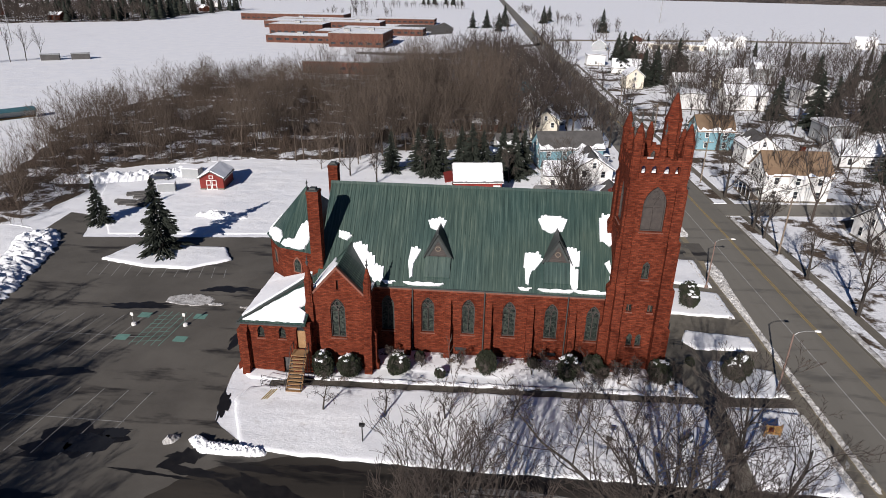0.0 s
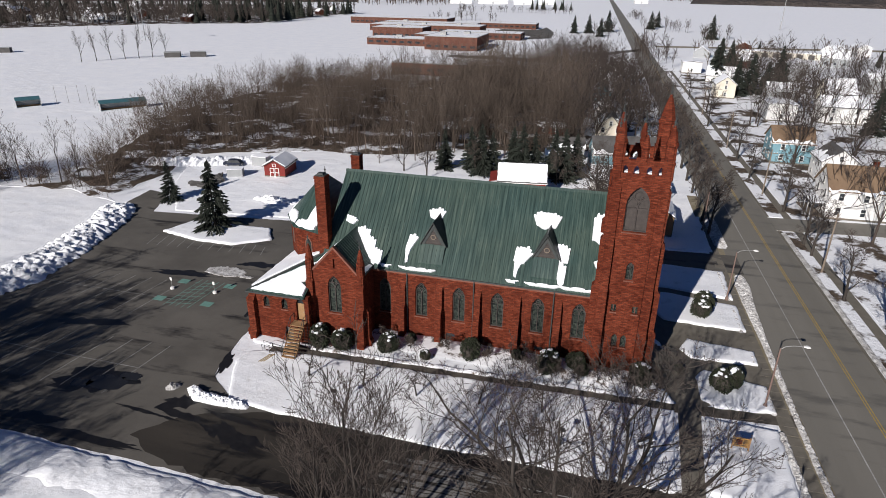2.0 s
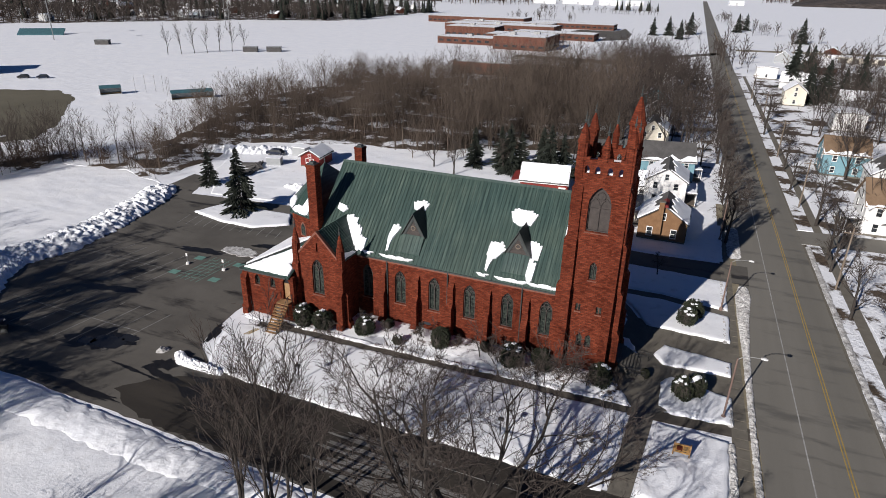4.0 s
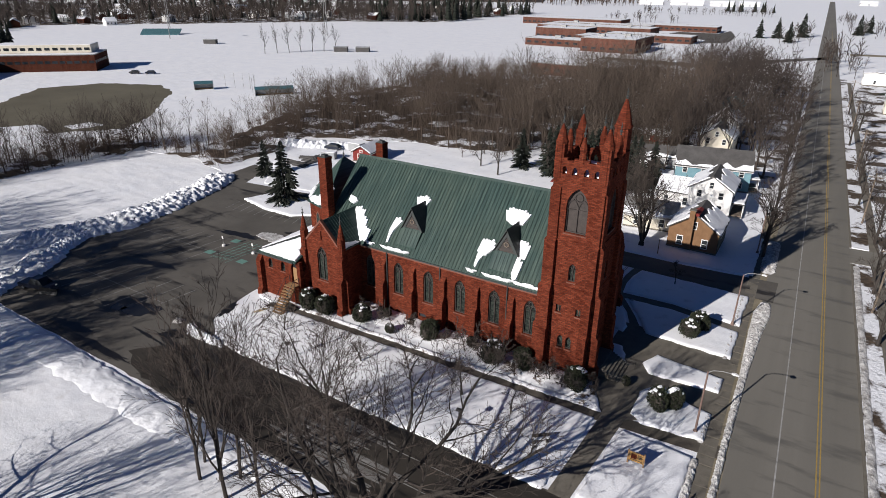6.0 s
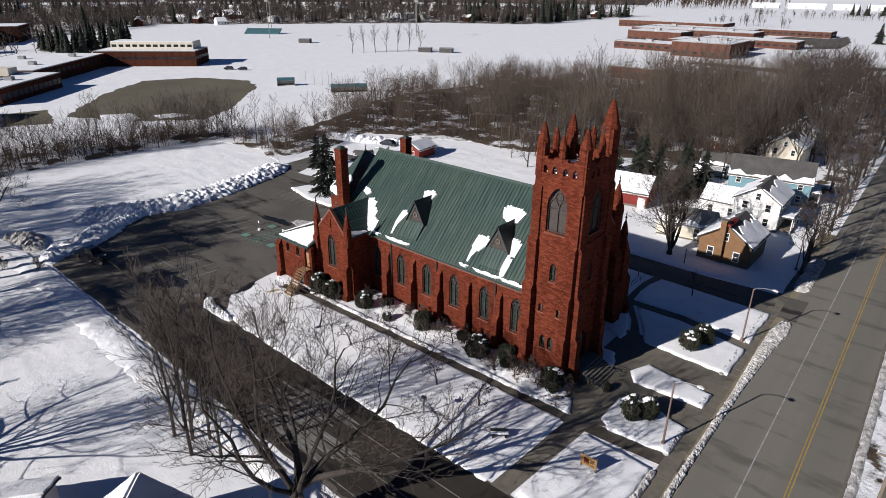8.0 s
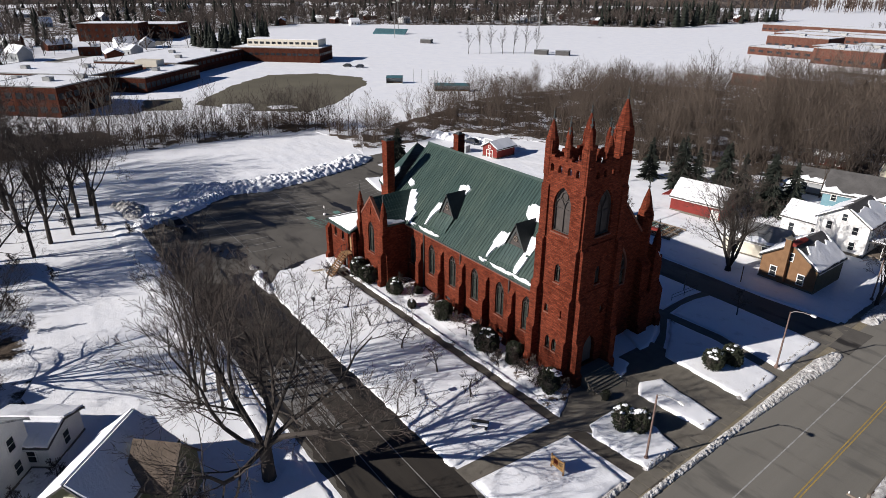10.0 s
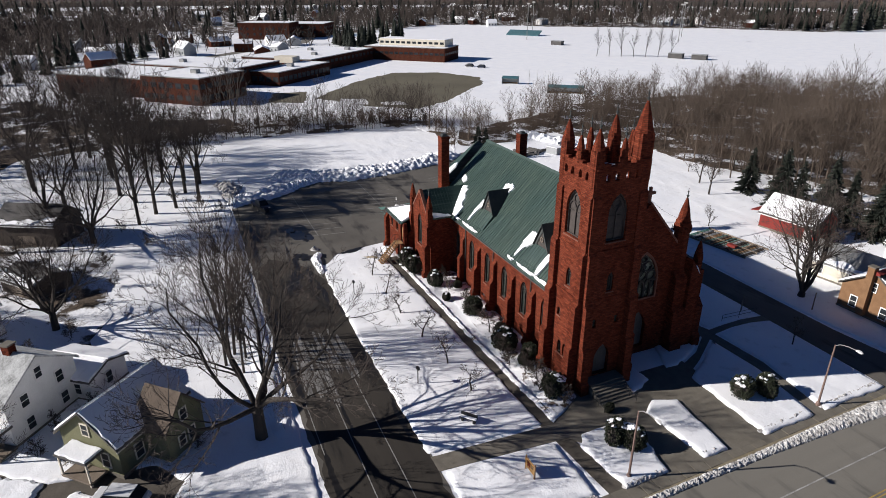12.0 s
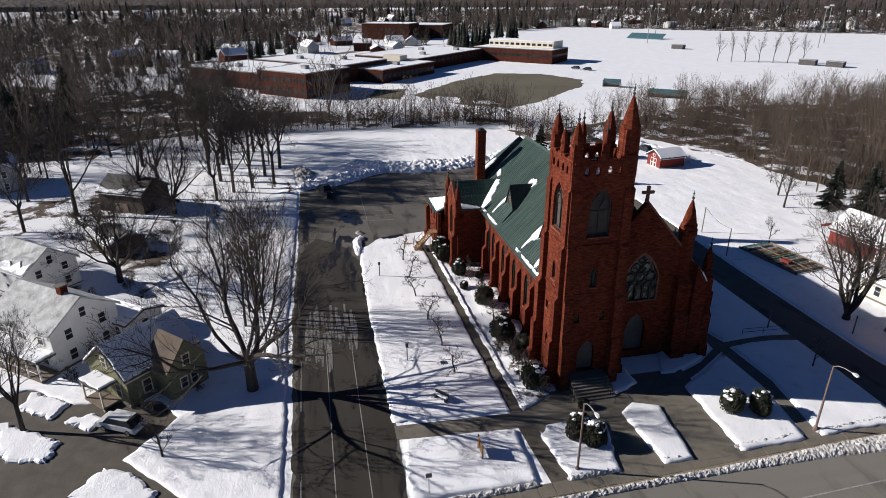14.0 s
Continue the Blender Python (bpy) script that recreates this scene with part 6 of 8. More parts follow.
def flat_block(t, x0, x1, y0, y1, z1, wall, bands=(), win=(1.6, 1.2), gap=2.6, parapet=0.35):
    """A flat-roofed block, in its building's own coordinates, with rows of windows and snow on the roof."""
    made = [part("wall", box(B(), x0, x1, y0, y1, 0, z1), wall)]
    bm = B()
    for b_ in ((x0 - 0.1, x1 + 0.1, y0 - 0.1, y0 + 0.3), (x0 - 0.1, x1 + 0.1, y1 - 0.3, y1 + 0.1), (x0 - 0.1, x0 + 0.3, y0 + 0.3, y1 - 0.3), (x1 - 0.3, x1 + 0.1, y0 + 0.3, y1 - 0.3)):
        box(bm, *b_, z1 + 0.002, z1 + parapet)
    made.append(part("parapet", bm, STEEL))
    for z in bands:
        for place, u0, u1, out in ((on_south(y0), x0, x1, (0, -1, 0)), (on_east(x1), y0, y1, (1, 0, 0))):
            n = max(1, int((u1 - u0) / gap))
            for i in range(n):
                u = u0 + (u1 - u0) * (i + 0.5) / n
                made.append(part("window", plate(rect(u - win[0] / 2, u + win[0] / 2, z, z + win[1]), place, Vector(out) * 0.06), PANE))
    for ob in made:
        ob.parent = t
    sn = single("snow_on_roof", box(B(), x0 + 0.3, x1 - 0.3, y0 + 0.3, y1 - 0.3, z1 + 0.004, z1 + 0.25), SNOW, "snow lying on a flat school roof", "snow", "snow on roofs")
    sn.matrix_basis = t.matrix_basis.copy()


school = thing("school", pose(-230, 80, 0, 0, 0, 45), "sprawling flat-roofed brick school with snowy roofs", "school")
flat_block(school, -64, -15, -71, -40, 6.6, SCHOOL_BRICK, (), gap=9)
flat_block(school, -14.8, 11.3, -76.4, -52, 9.0, SCHOOL_BRICK, (1.4, 5.4), (2.4, 1.8), 3.4)
flat_block(school, -58, -4, -39.8, -8, 7.4, SCHOOL_BRICK, (5.2,), (3.4, 1.2), 4)
flat_block(school, -3.8, 10, -29, 11, 5.4, SCHOOL_BRICK, (1.6,), (2.6, 2.0), 3.2)
flat_block(school, -40, 0, 11.2, 74.8, 6.0, SCHOOL_BRICK, (3.2,), (2.6, 1.4), 4)
flat_block(school, -5.4, 43, 75, 97, 7.0, SCHOOL_BRICK, (3.4,), (2.2, 1.2), 3.0)
up = part("upper_storey", box(B(), 0, 40, 83, 96, 7.36, 10.8), CREAM)
up.parent = school
for i in range(12):
    u = 40 * (i + 0.5) / 12
    part("window", plate(rect(u - 1.1, u + 1.1, 8.4, 9.6), on_south(83), (0, -0.06, 0)), PANE, up)
sn = single("snow_on_roof", box(B(), 0.1, 39.9, 83.1, 95.9, 10.802, 11.0), SNOW, "snow lying on a flat school roof", "snow", "snow on roofs")
sn.matrix_basis = school.matrix_basis.copy()
for x, y, z in ((-45, -60, 6.6), (-25, -50, 6.6), (0, -65, 9.0), (6, -57, 9.0), (-20, -20, 7.4), (-40, -28, 7.4), (3, -10, 5.4), (-10, 30, 6.0), (-25, 50, 6.0), (-8, 60, 6.0)):
    part("roof_unit", box(B(), x - 1.3, x + 1.3, y - 1.1, y + 1.1, z + 0.003, z + 1.6), STEEL).parent = school
part("stair_head", box(B(), -14, -4, 2, 8, 5.4, 8.2), CREAM).parent = school
north_school = thing("school", (0, 0, 0), "low flat-roofed brick school across the snowy field", "school")
for b_ in ((-104, -70, 387, 424, 8.0), (-150, -106, 405, 424, 4.4), (-168, -128, 462, 486, 7.5), (-126, -78, 436, 462, 5.2), (-118, -56, 476, 498, 4.6), (-196, -98, 528, 556, 5.4), (-200, -110, 572, 590, 5.0), (-252, -150, 618, 650, 6.0), (-140, -60, 600, 622, 4.6)):
    flat_block(north_school, *b_, HAZY_BRICK, (1.6,), (3.0, 1.3), 5.0)
for x, y, z in ((-95, 400, 8.0), (-82, 412, 8.0), (-130, 415, 4.4), (-150, 474, 7.5), (-100, 450, 5.2), (-150, 540, 5.4), (-120, 545, 5.4), (-180, 580, 5.0)):
    part("roof_unit", box(B(), x - 2, x + 2, y - 1.5, y + 1.5, z + 0.26, z + 1.8), STEEL).parent = north_school
brick_hall = thing("long_brick_hall", (0, 0, 0), "long low brick building behind the woods", "building")
flat_block(brick_hall, -86, -34, 274, 296, 5.0, HAZY_BRICK, (1.6,), (2.6, 1.4), 5.0)
far_hall = thing("brick_hall", pose(-455, 80, 0, 0, 0, 62), "tall flat-roofed brick building across the field", "building")
flat_block(far_hall, 0, 40, 0, 26, 12.0, SCHOOL_BRICK, (3.0, 7.0), (1.6, 1.8), 5.0)
flat_block(far_hall, 10, 60, 26.2, 60, 10.0, SCHOOL_BRICK, (3.0, 6.5), (1.6, 1.6), 5.0)
part("barn_door", box(B(), 3.0, 4.4, -3.38, -3.3, 0, 2.0), WHITE).parent = the_barn
part("lean_to_roof", extrude(B(), [(-6.6, -3.4, 2.6), (-6.6, 3.4, 2.6), (-4.72, 3.4, 3.0), (-4.72, -3.4, 3.0)], (0, 0, 0.15)), RED).parent = the_barn
# panel added over the east wall, its shade put into a dark colour
part("siding", box(B(), -4.0, 4.0, -3.9, -3.802, 0.4, 3.5), SHADED_SIDING).parent = b1
part("ridge_trim", extrude(B(), [(-4.4, -0.5, 6.22), (-4.4, 0.9, 5.9), (-4.4, 0.9, 6.05), (-4.4, 0, 6.66), (-4.4, -0.5, 6.42)], (3.6, 0, 0)), RED).parent = b1
for y in (-1.0, 0.08):
    bm = B()
    pierced(bm, rect(y, y + 0.95, 0.1, 2.1), [rect(y + 0.12, y + 0.83, 0.22, 1.05), rect(y + 0.12, y + 0.83, 1.17, 1.98)], on_east(-3.4), (0.09, 0, 0))
    part("shed_door", bm, WHITE).parent = the_shed
bm = B()
pierced(bm, rect(-0.4, 0.4, 2.35, 3.05), [rect(-0.3, 0.3, 2.45, 2.95)], on_east(-3.38), (0.07, 0, 0))
part("gable_vent", bm, WHITE).parent = the_shed


for gx, gy, ga, w in ((-29.5, 3.5, 40, 2.4), (-50.0, 1.5, 62, 2.6)):
    t = [o for o in bpy.data.objects if o.parent is None and (o.matrix_basis.translation.xy - Vector((gx, gy))).length < 0.01][0]
    part("big_door", box(B(), -w / 2, w / 2, *((-2.84, -2.76) if w < 2.5 else (-3.6, -3.5)), 0.05, 2.05), POLE_WOOD).parent = t
# fields, far woods and the town beyond
single("infield", sheet(ragged([(-224, 123), (-217, 144), (-194, 155), (-177, 148), (-143, 116), (-133, 101), (-145, 86), (-168, 74), (-200, 97)], 3, 0.8, 4), 0.03), MUD, "bare brown baseball infield", "sports field", kind="structure")
single("school_grass", sheet(ragged([(-186, 62), (-166, 56), (-160, 68), (-184, 74)], 2, 0.5, 4), 0.03), MUD, "bare grass patch beside the school", "grass", kind="structure")
for o in ([(-163, 82), (-152, 78), (-148, 88), (-158, 90)], [(-150, 93), (-144, 92), (-142, 101), (-149, 100)]):
    single("snow_bed", bed(o, 0.15, 9, 2, 0.4), SNOW, "snow patch on the bare infield", "snow", "snow beds", "structure")
single("side_street", sheet([(-1000, 330), (-410, 112), (-330, 40), (-300, -60), (-294, -60), (-322, 44), (-405, 122), (-1000, 342)], 0.02), ROAD, "grey street behind the school", "road", kind="structure")
single("cross_street", sheet([(rx(45.2, 109), 109), (240, 128), (240, 134), (rx(45.2, 115), 115.5)], 0.1), ROAD, "side street between the houses", "road", kind="structure")
single("school_drive", sheet([(-80, 352), (22, 340), (22, 347), (-20, 356), (30, 430), (30, 445), (-30, 362), (-80, 362)], 0.02), ASPHALT, "dark asphalt school driveway", "driveway", kind="structure")
single("railway_bed", sheet([(40, 462), (180, 486), (600, 500), (600, 512), (180, 500), (40, 474)], 0.03), GRASS, "brown strip of bare ground across the fields", "verge", kind="structure")
for y0, y1 in ((-60, 108.6), (116, 340)):
    single("kerb", strip(45.3, 45.55, y0, y1, 0.14, 4), CONCRETE, "pale concrete kerb beside the road", "kerb", "kerbs", "structure")
    single("verge", strip(45.55, 48.0, y0, y1, 0.11, 4), THIN_SNOW, "winter grass verge showing through snow", "verge", "verges", "structure")
single("east_sidewalk", strip(48.0, 49.4, 20, 330, 0.09, 4), CONCRETE, "concrete sidewalk across the road", "pavement", kind="structure")
single("snow_bank", bank([(rx(46.0, y), y, 1.0) for y in (30, 60, 90, 108)], 1.0, 0.25, 77), DIRTY_SNOW, "dirty ploughed snow ridge along the kerb", "snow bank", "ploughed snow banks", "structure")
for x, y, l in ((-171, 158, 7), (-140, 165, 14)):
    d = thing("dugout", pose(x, y, 0, 0, 0, 52), "teal-roofed open dugout beside the field", "shelter", "dugouts")
    for nm, bm, mat in (("roof", extrude(B(), [(-l / 2, -1.6, 2.3), (-l / 2, 1.4, 2.9), (-l / 2, 1.4, 3.05), (-l / 2, -1.6, 2.45)], (l, 0, 0)), TEAL), ("back_wall", box(B(), -l / 2, l / 2, 1.1, 1.25, 0, 2.8), GREY), ("side_wall", box(B(), -l / 2, -l / 2 + 0.15, -1.3, 1.1, 0, 2.4), GREY),
                        ("side_wall", box(B(), l / 2 - 0.15, l / 2, -1.3, 1.1, 0, 2.4), GREY), ("bench", box(B(), -l / 2 + 0.3, l / 2 - 0.3, 0.5, 0.9, 0, 0.45), WOOD)):
        part(nm, bm, mat).parent = d
for x, y in ((-219, 294), (-208, 301), (-318, 279)):
    t = thing("storage_shed", pose(x, y, 0, 0, 0, 30), "small dark storage shed in the snowy field", "shed", "field sheds")
    for nm, bm, mat in (("wall", box(B(), -4, 4, -2, 2, 0, 2.6), SHINGLE), ("roof", box(B(), -4.2, 4.2, -2.2, 2.2, 2.602, 2.8), GREY)):
        part(nm, bm, mat).parent = t
FIELD_TREE = bare_tree_kind(91, 15.0, 0.45, (10, 6, 4), first=0.25, trunk_r=0.014)
for k in range(7):
    plant_tree(FIELD_TREE, -246 + 3.6 * k, 259 + 6.0 * k, 0.95 + 0.05 * (k % 3), 60 * k, "bare tree in a row across the snowy field", group="field trees")
for x, y in ((-404, 311), (-335, 408), (-366, 283), (-300, 372)):
    p = thing("floodlight_mast", (x, y, 0), "tall thin floodlight mast by the sports field", "mast", "floodlight masts")
    part("pole", tube(B(), (x, y, 0), (x, y, 26), 0.28, 0.16, 6), STEEL, p)
    part("lamp_bar", box(B(), x - 2, x + 2, y - 0.2, y + 0.2, 25.2, 26.2), STEEL, p)
st = thing("bleachers", pose(-402, 300, 0, 0, 0, 40), "blue stepped bleachers beside the sports field", "bleachers")
for k in range(7):
    part("tier", box(B(), -14, 14, 1.4 * k, 1.4 * k + 1.0, 0.5 * k, 0.5 * k + 0.9), TEAL).parent = st
# backstop fence near the dugouts
fence = thing("backstop", (-155, 160, 0), "tall chain-link backstop behind home plate", "fence")
for k in range(7):
    a = radians(20 + 22 * k)
    x, y = -158 + 9 * math.cos(a), 160 + 9 * math.sin(a)
    part("post", tube(B(), (x, y, 0), (x, y, 6), 0.07, n=5), STEEL, fence)

FAR_W = [(-480, 160), (-570, 300), (-490, 395), (-410, 510), (-330, 565), (-330, 830), (-520, 1000), (-900, 900), (-1150, 400), (-1150, -350), (-500, -420), (-300, -260), (-325, -120), (-350, -50), (-480, 30), (-530, 80), (-530, 150)]
FRONT_W = [(-300, -200), (-316, -125), (-343, -45), (-470, 35), (-560, 60), (-640, -40), (-480, -240)]
FRONT_N = [(-478, 160), (-568, 300), (-488, 395), (-408, 510), (-328, 560), (-330, 660), (-480, 560), (-600, 420), (-680, 300), (-580, 150)]
single("woodland_floor", sheet(ragged(FAR_W, 12, 4, 5), 0.05), LITTER, "brown leaf litter showing through thin snow", "woodland floor", "woodland floors", "structure")
woods("far_woodland", FAR, scatter(FAR_W, 2300, 21) + scatter(FRONT_W, 800, 51) + scatter(FRONT_N, 650, 52), TWIG, "dark bare woods and gardens of the far town", (0.8, 1.3), 21)
hill_z = lambda x, y: max(0.0, math.hypot(x, y) - 1950) * 0.03
FAR_N = [(-1100, 950), (-300, 1150), (-300, 1500), (-1300, 1500)]
FAR_E = [(120, 1900), (545, 1730), (1100, 1450), (1500, 1700), (200, 2200)]
woods("hill_woodland", HILL, scatter(FAR_N, 800, 22) + scatter(FAR_E, 1500, 23) + scatter([(-1900, -500), (-1150, -350), (-1150, 420), (-900, 900), (-1500, 1400), (-2000, 800)], 1500, 24), BRUSH, "bare woods on the low far hills", (1.2, 1.8), 22, hill_z)
COPSES = ([(-200, 715), (-110, 715), (-110, 735), (-200, 735)], [(-220, 940), (-50, 940), (-50, 965), (-220, 965)], [(34, 600), (75, 620), (70, 720), (36, 700)], [(76, 535), (108, 560), (104, 585), (80, 570)], [(26, 800), (44, 820), (40, 940), (22, 900)], [(-6, 500), (18, 480), (16, 620), (-4, 640)])
woods("field_copse", FAR, sum([scatter(c, n, 25 + i) for i, (c, n) in enumerate(zip(COPSES, (26, 70, 22, 16, 18, 16)))], []) + scatter([(30, 340), (50, 335), (44, 480), (24, 480)], 34, 36) + scatter([(150, 300), (420, 240), (420, 300), (150, 345)], 80, 37) + scatter([(-560, -30), (-170, -70), (-300, -30)], 40, 38), TWIG, "scattered bare trees along far roads and fields", (0.5, 0.9), 23)


def conifer_mass(n, poly, seed, label, size):
    kinds = []
    for k in (1, 2):
        rr, vs, fs = random.Random(k), [], []
        for i in range(7):
            z, r = 0.8 + 1.7 * i, 2.9 * (1 - i / 7.5)
            base = len(vs)
            for j in range(7):
                a = 2 * math.pi * (j + rr.random() * 0.7) / 7
                vs.append((r * rr.uniform(0.7, 1.2) * math.cos(a), r * rr.uniform(0.7, 1.2) * math.sin(a), z - rr.uniform(0, 0.7)))
            vs.append((0, 0, z + 3.0))
            fs += [(base + j, base + (j + 1) % 7, base + 7) for j in range(7)] + [(base, base + 2, base + 1), (base, base + 3, base + 2), (base, base + 4, base + 3), (base, base + 5, base + 4), (base, base + 6, base + 5)]
        kinds.append((np.array(vs, dtype=np.float32), np.array(fs, dtype=np.int32)))
    return woods("conifer_grove", kinds, scatter(poly, n, seed), NEEDLES, label, size, seed)


conifer_mass(420, FAR_W, 31, "dark conifers scattered through the far town", (0.8, 1.6))
conifer_mass(60, [(-420, 560), (-320, 570), (-320, 800), (-480, 800)], 32, "dark conifer belt at the field edge", (1.2, 1.9))
conifer_mass(55, [(-345, 176), (-335, 150), (-350, 130), (-400, 140), (-390, 190)], 33, "dark conifer grove behind the school", (0.8, 1.3))
conifer_mass(14, [(-130, 1080), (-60, 1080), (-60, 1100), (-130, 1100)], 35, "dark conifers beside the far fields", (0.9, 1.4))
conifer_mass(26, [(-130, -30), (-100, -55), (-150, -60)], 34, "dark conifers among the yard trees", (0.6, 1.1))
SIDE_W = [(-150, -120), (-215, -50), (-268, -22), (-318, 28), (-395, 78), (-470, 40), (-343, -45), (-300, -200)]
BEHIND = [(-330, 62), (-300, 108), (-345, 130), (-400, 150), (-452, 66), (-400, 84)]
woods("town_trees", FAR, scatter(SIDE_W, 300, 61) + scatter(BEHIND, 22, 62), TWIG, "bare garden trees of the near town", (0.7, 1.1), 61)
conifer_mass(60, SIDE_W, 63, "dark conifers in the town gardens", (0.6, 1.2))


# wooded ridges that close the view
def ridge(a0, a1, r0, tall, seed, n=120):
    bm, rows = B(), []
    for i in range(n + 1):
        a = radians(a0 + (a1 - a0) * i / n)
        k = 0.7 + 0.5 * noise.noise(Vector((i * 0.06, seed, 0))) + 0.12 * noise.noise(Vector((i * 0.5, seed, 3)))
        end = min(1.0, i / 6, (n - i) / 6)
        row = []
        for r, h in ((0, -2), (20, 12), (90, 0.45 * tall), (260, 0.85 * tall), (480, tall), (900, 0.8 * tall)):
            d = r0 + r + 25 * noise.noise(Vector((i * 0.2, seed, r)))
            row.append(bm.verts.new((d * math.cos(a), d * math.sin(a), h if h < 0 else max(0.5, h * k * end + 4 * noise.noise(Vector((i * 0.9, seed + r, 1)))))))
        rows.append(row)
    for p, q in zip(rows, rows[1:]):
        for j in range(5):
            bm.faces.new((p[j], q[j], q[j + 1], p[j + 1]))
    return bm


FOREST = grained("far_bare_forest", (0.030, 0.026, 0.024), (0.105, 0.085, 0.074), 0.012, 0.09, 0.95, bump_by=1.0, dist=12.0)
single("wooded_ridge", ridge(112, 215, 1330, 62, 1), FOREST, "long low ridge covered with bare forest", "hill", "wooded ridges", "structure")
single("wooded_ridge", ridge(20, 84, 1650, 48, 2), FOREST, "long low ridge covered with bare forest", "hill", "wooded ridges", "structure")
EAST_FAR = [(60, 335), (270, 305), (330, 440), (190, 470), (54, 455)]
woods("far_garden_trees", FAR, scatter(EAST_FAR, 85, 71), SUNLIT_TWIG, "bare trees round the far farmsteads", (0.5, 0.95), 71)
conifer_mass(16, EAST_FAR, 72, "dark conifers round the far farmsteads", (0.5, 1.0))
single("school_lot", sheet(ragged([(-54, 486), (-36, 508), (-40, 570), (-54, 640), (-58, 598), (-90, 596), (-94, 562), (-54, 520)], 3, 0.8, 8), 0.025), ASPHALT, "dark asphalt lot beside the far school", "parking lot", kind="structure")
# houses of the far town
rnd = random.Random(12)
far_spots = scatter(FAR_W, 90, 41) + scatter(SIDE_W, 16, 43) + scatter(EAST_FAR, 15, 45) + scatter(BEHIND, 5, 44) + scatter([(-700, 380), (-520, 330), (-430, 460), (-500, 640)], 18, 42)
for i, (x, y) in enumerate(far_spots):
    lx, ly, ev, rg, a = rnd.uniform(9, 16), rnd.uniform(7, 9), rnd.uniform(3, 5.5), rnd.uniform(6, 8), rnd.uniform(0, 180)
    t = thing("house", pose(x, y, 0, 0, 0, a), ("white far house with a snowy roof", "grey far house with a snowy roof", "brick far house with a snowy roof")[i % 3], "house", "far houses")
    bm = B()
    extrude(bm, [(-lx / 2, -ly / 2, 0), (-lx / 2, ly / 2, 0), (-lx / 2, ly / 2, ev), (-lx / 2, 0, rg), (-lx / 2, -ly / 2, ev)], (lx, 0, 0))
    part("wall", bm, (WHITE, GREY, SCHOOL_BRICK)[i % 3]).parent = t
    for s in (-1, 1):
        part("snowy_roof", extrude(B(), [(-lx / 2 - 0.3, 0, rg + 0.02), (-lx / 2 - 0.3, s * (ly / 2 + 0.4), ev - 0.2), (-lx / 2 - 0.3, s * (ly / 2 + 0.4), ev + 0.1), (-lx / 2 - 0.3, 0, rg + 0.3)], (lx + 0.6, 0, 0)), SNOW).parent = t
    for k in range(3):
        part("window", box(B(), -lx / 2 + lx * (k + 0.3) / 3, -lx / 2 + lx * (k + 0.6) / 3, -ly / 2 - 0.05, -ly / 2 + 0.01, 1.0, 2.3), PANE).parent = t
        part("window", box(B(), -lx / 2 + lx * (k + 0.3) / 3, -lx / 2 + lx * (k + 0.6) / 3, ly / 2 - 0.01, ly / 2 + 0.05, 1.0, 2.3), PANE).parent = t

for x, y, l in ((-305, 1320, 46), (-240, 1335, 60), (-175, 1322, 40), (-130, 1345, 34), (60, 1600, 30)):
    t = thing("farm_building", pose(x, y, 0, 0, 0, 8), "long white far building with a snowy roof", "building", "far long buildings")
    for nm, bm, mat in (("wall", box(B(), -l / 2, l / 2, -7, 7, 0, 5), WHITE), ("roof", extrude(B(), [(-l / 2 - 1, -8, 5.002), (-l / 2 - 1, 8, 5.002), (-l / 2 - 1, 0, 9)], (l + 2, 0, 0)), SNOW), ("door", box(B(), -2, 2, -7.1, -7.002, 0, 4), GREY)):
        part(nm, bm, mat).parent = t
mast = thing("field_mast", (168, 700, 0), "tall thin pole standing in the far field", "mast")
part("pole", tube(B(), (168, 700, 0), (168, 700, 38), 0.35, 0.2, 6), STEEL, mast)
low = thing("storage_building", pose(112, 424, 0, 0, 0, -14), "long low pale building beside the far field", "building")
part("wall", box(B(), -26, 26, -5, 5, 0, 3.2), CREAM).parent = low
part("roof", box(B(), -26.5, 26.5, -5.5, 5.5, 3.202, 3.7), SNOW).parent = low
for k in range(8):
    part("door", box(B(), -24 + 6.2 * k, -20.6 + 6.2 * k, -5.08, -5.002, 0, 2.6), SHINGLE).parent = low
# snow on the church roof
def fan(w, h, drop=0.0, seed=0, n=30, lobes=0.45):
    """A rounded ragged outline, w wide and h long, narrower below for a positive drop."""
    rnd = random.Random(seed)
    m = max(2, round(w / lobes))
    up, low = [], []
    for i in range(m):
        x, half = -w / 2 + w * (i + 0.5) / m, w / m / 2
        e = math.sqrt(max(0.0, 1 - (x / (w / 2 + 0.1)) ** 2))
        top = 0.5 * h * e * rnd.uniform(0.8, 1.1)
        up += [(x - half * 0.95, top - 0.10), (x - half * 0.4, top - 0.01), (x + half * 0.4, top), (x + half * 0.95, top - 0.08)]
        low.append((x, -0.5 * h * e ** 0.6 * rnd.uniform(0.75, 1.1)))
    low.append((low[-1][0] + 0.02, 0.0)) if m < 3 else None
    return [(x * (1 + drop * y / h * 1.6), y) for x, y in low + up[::-1]]


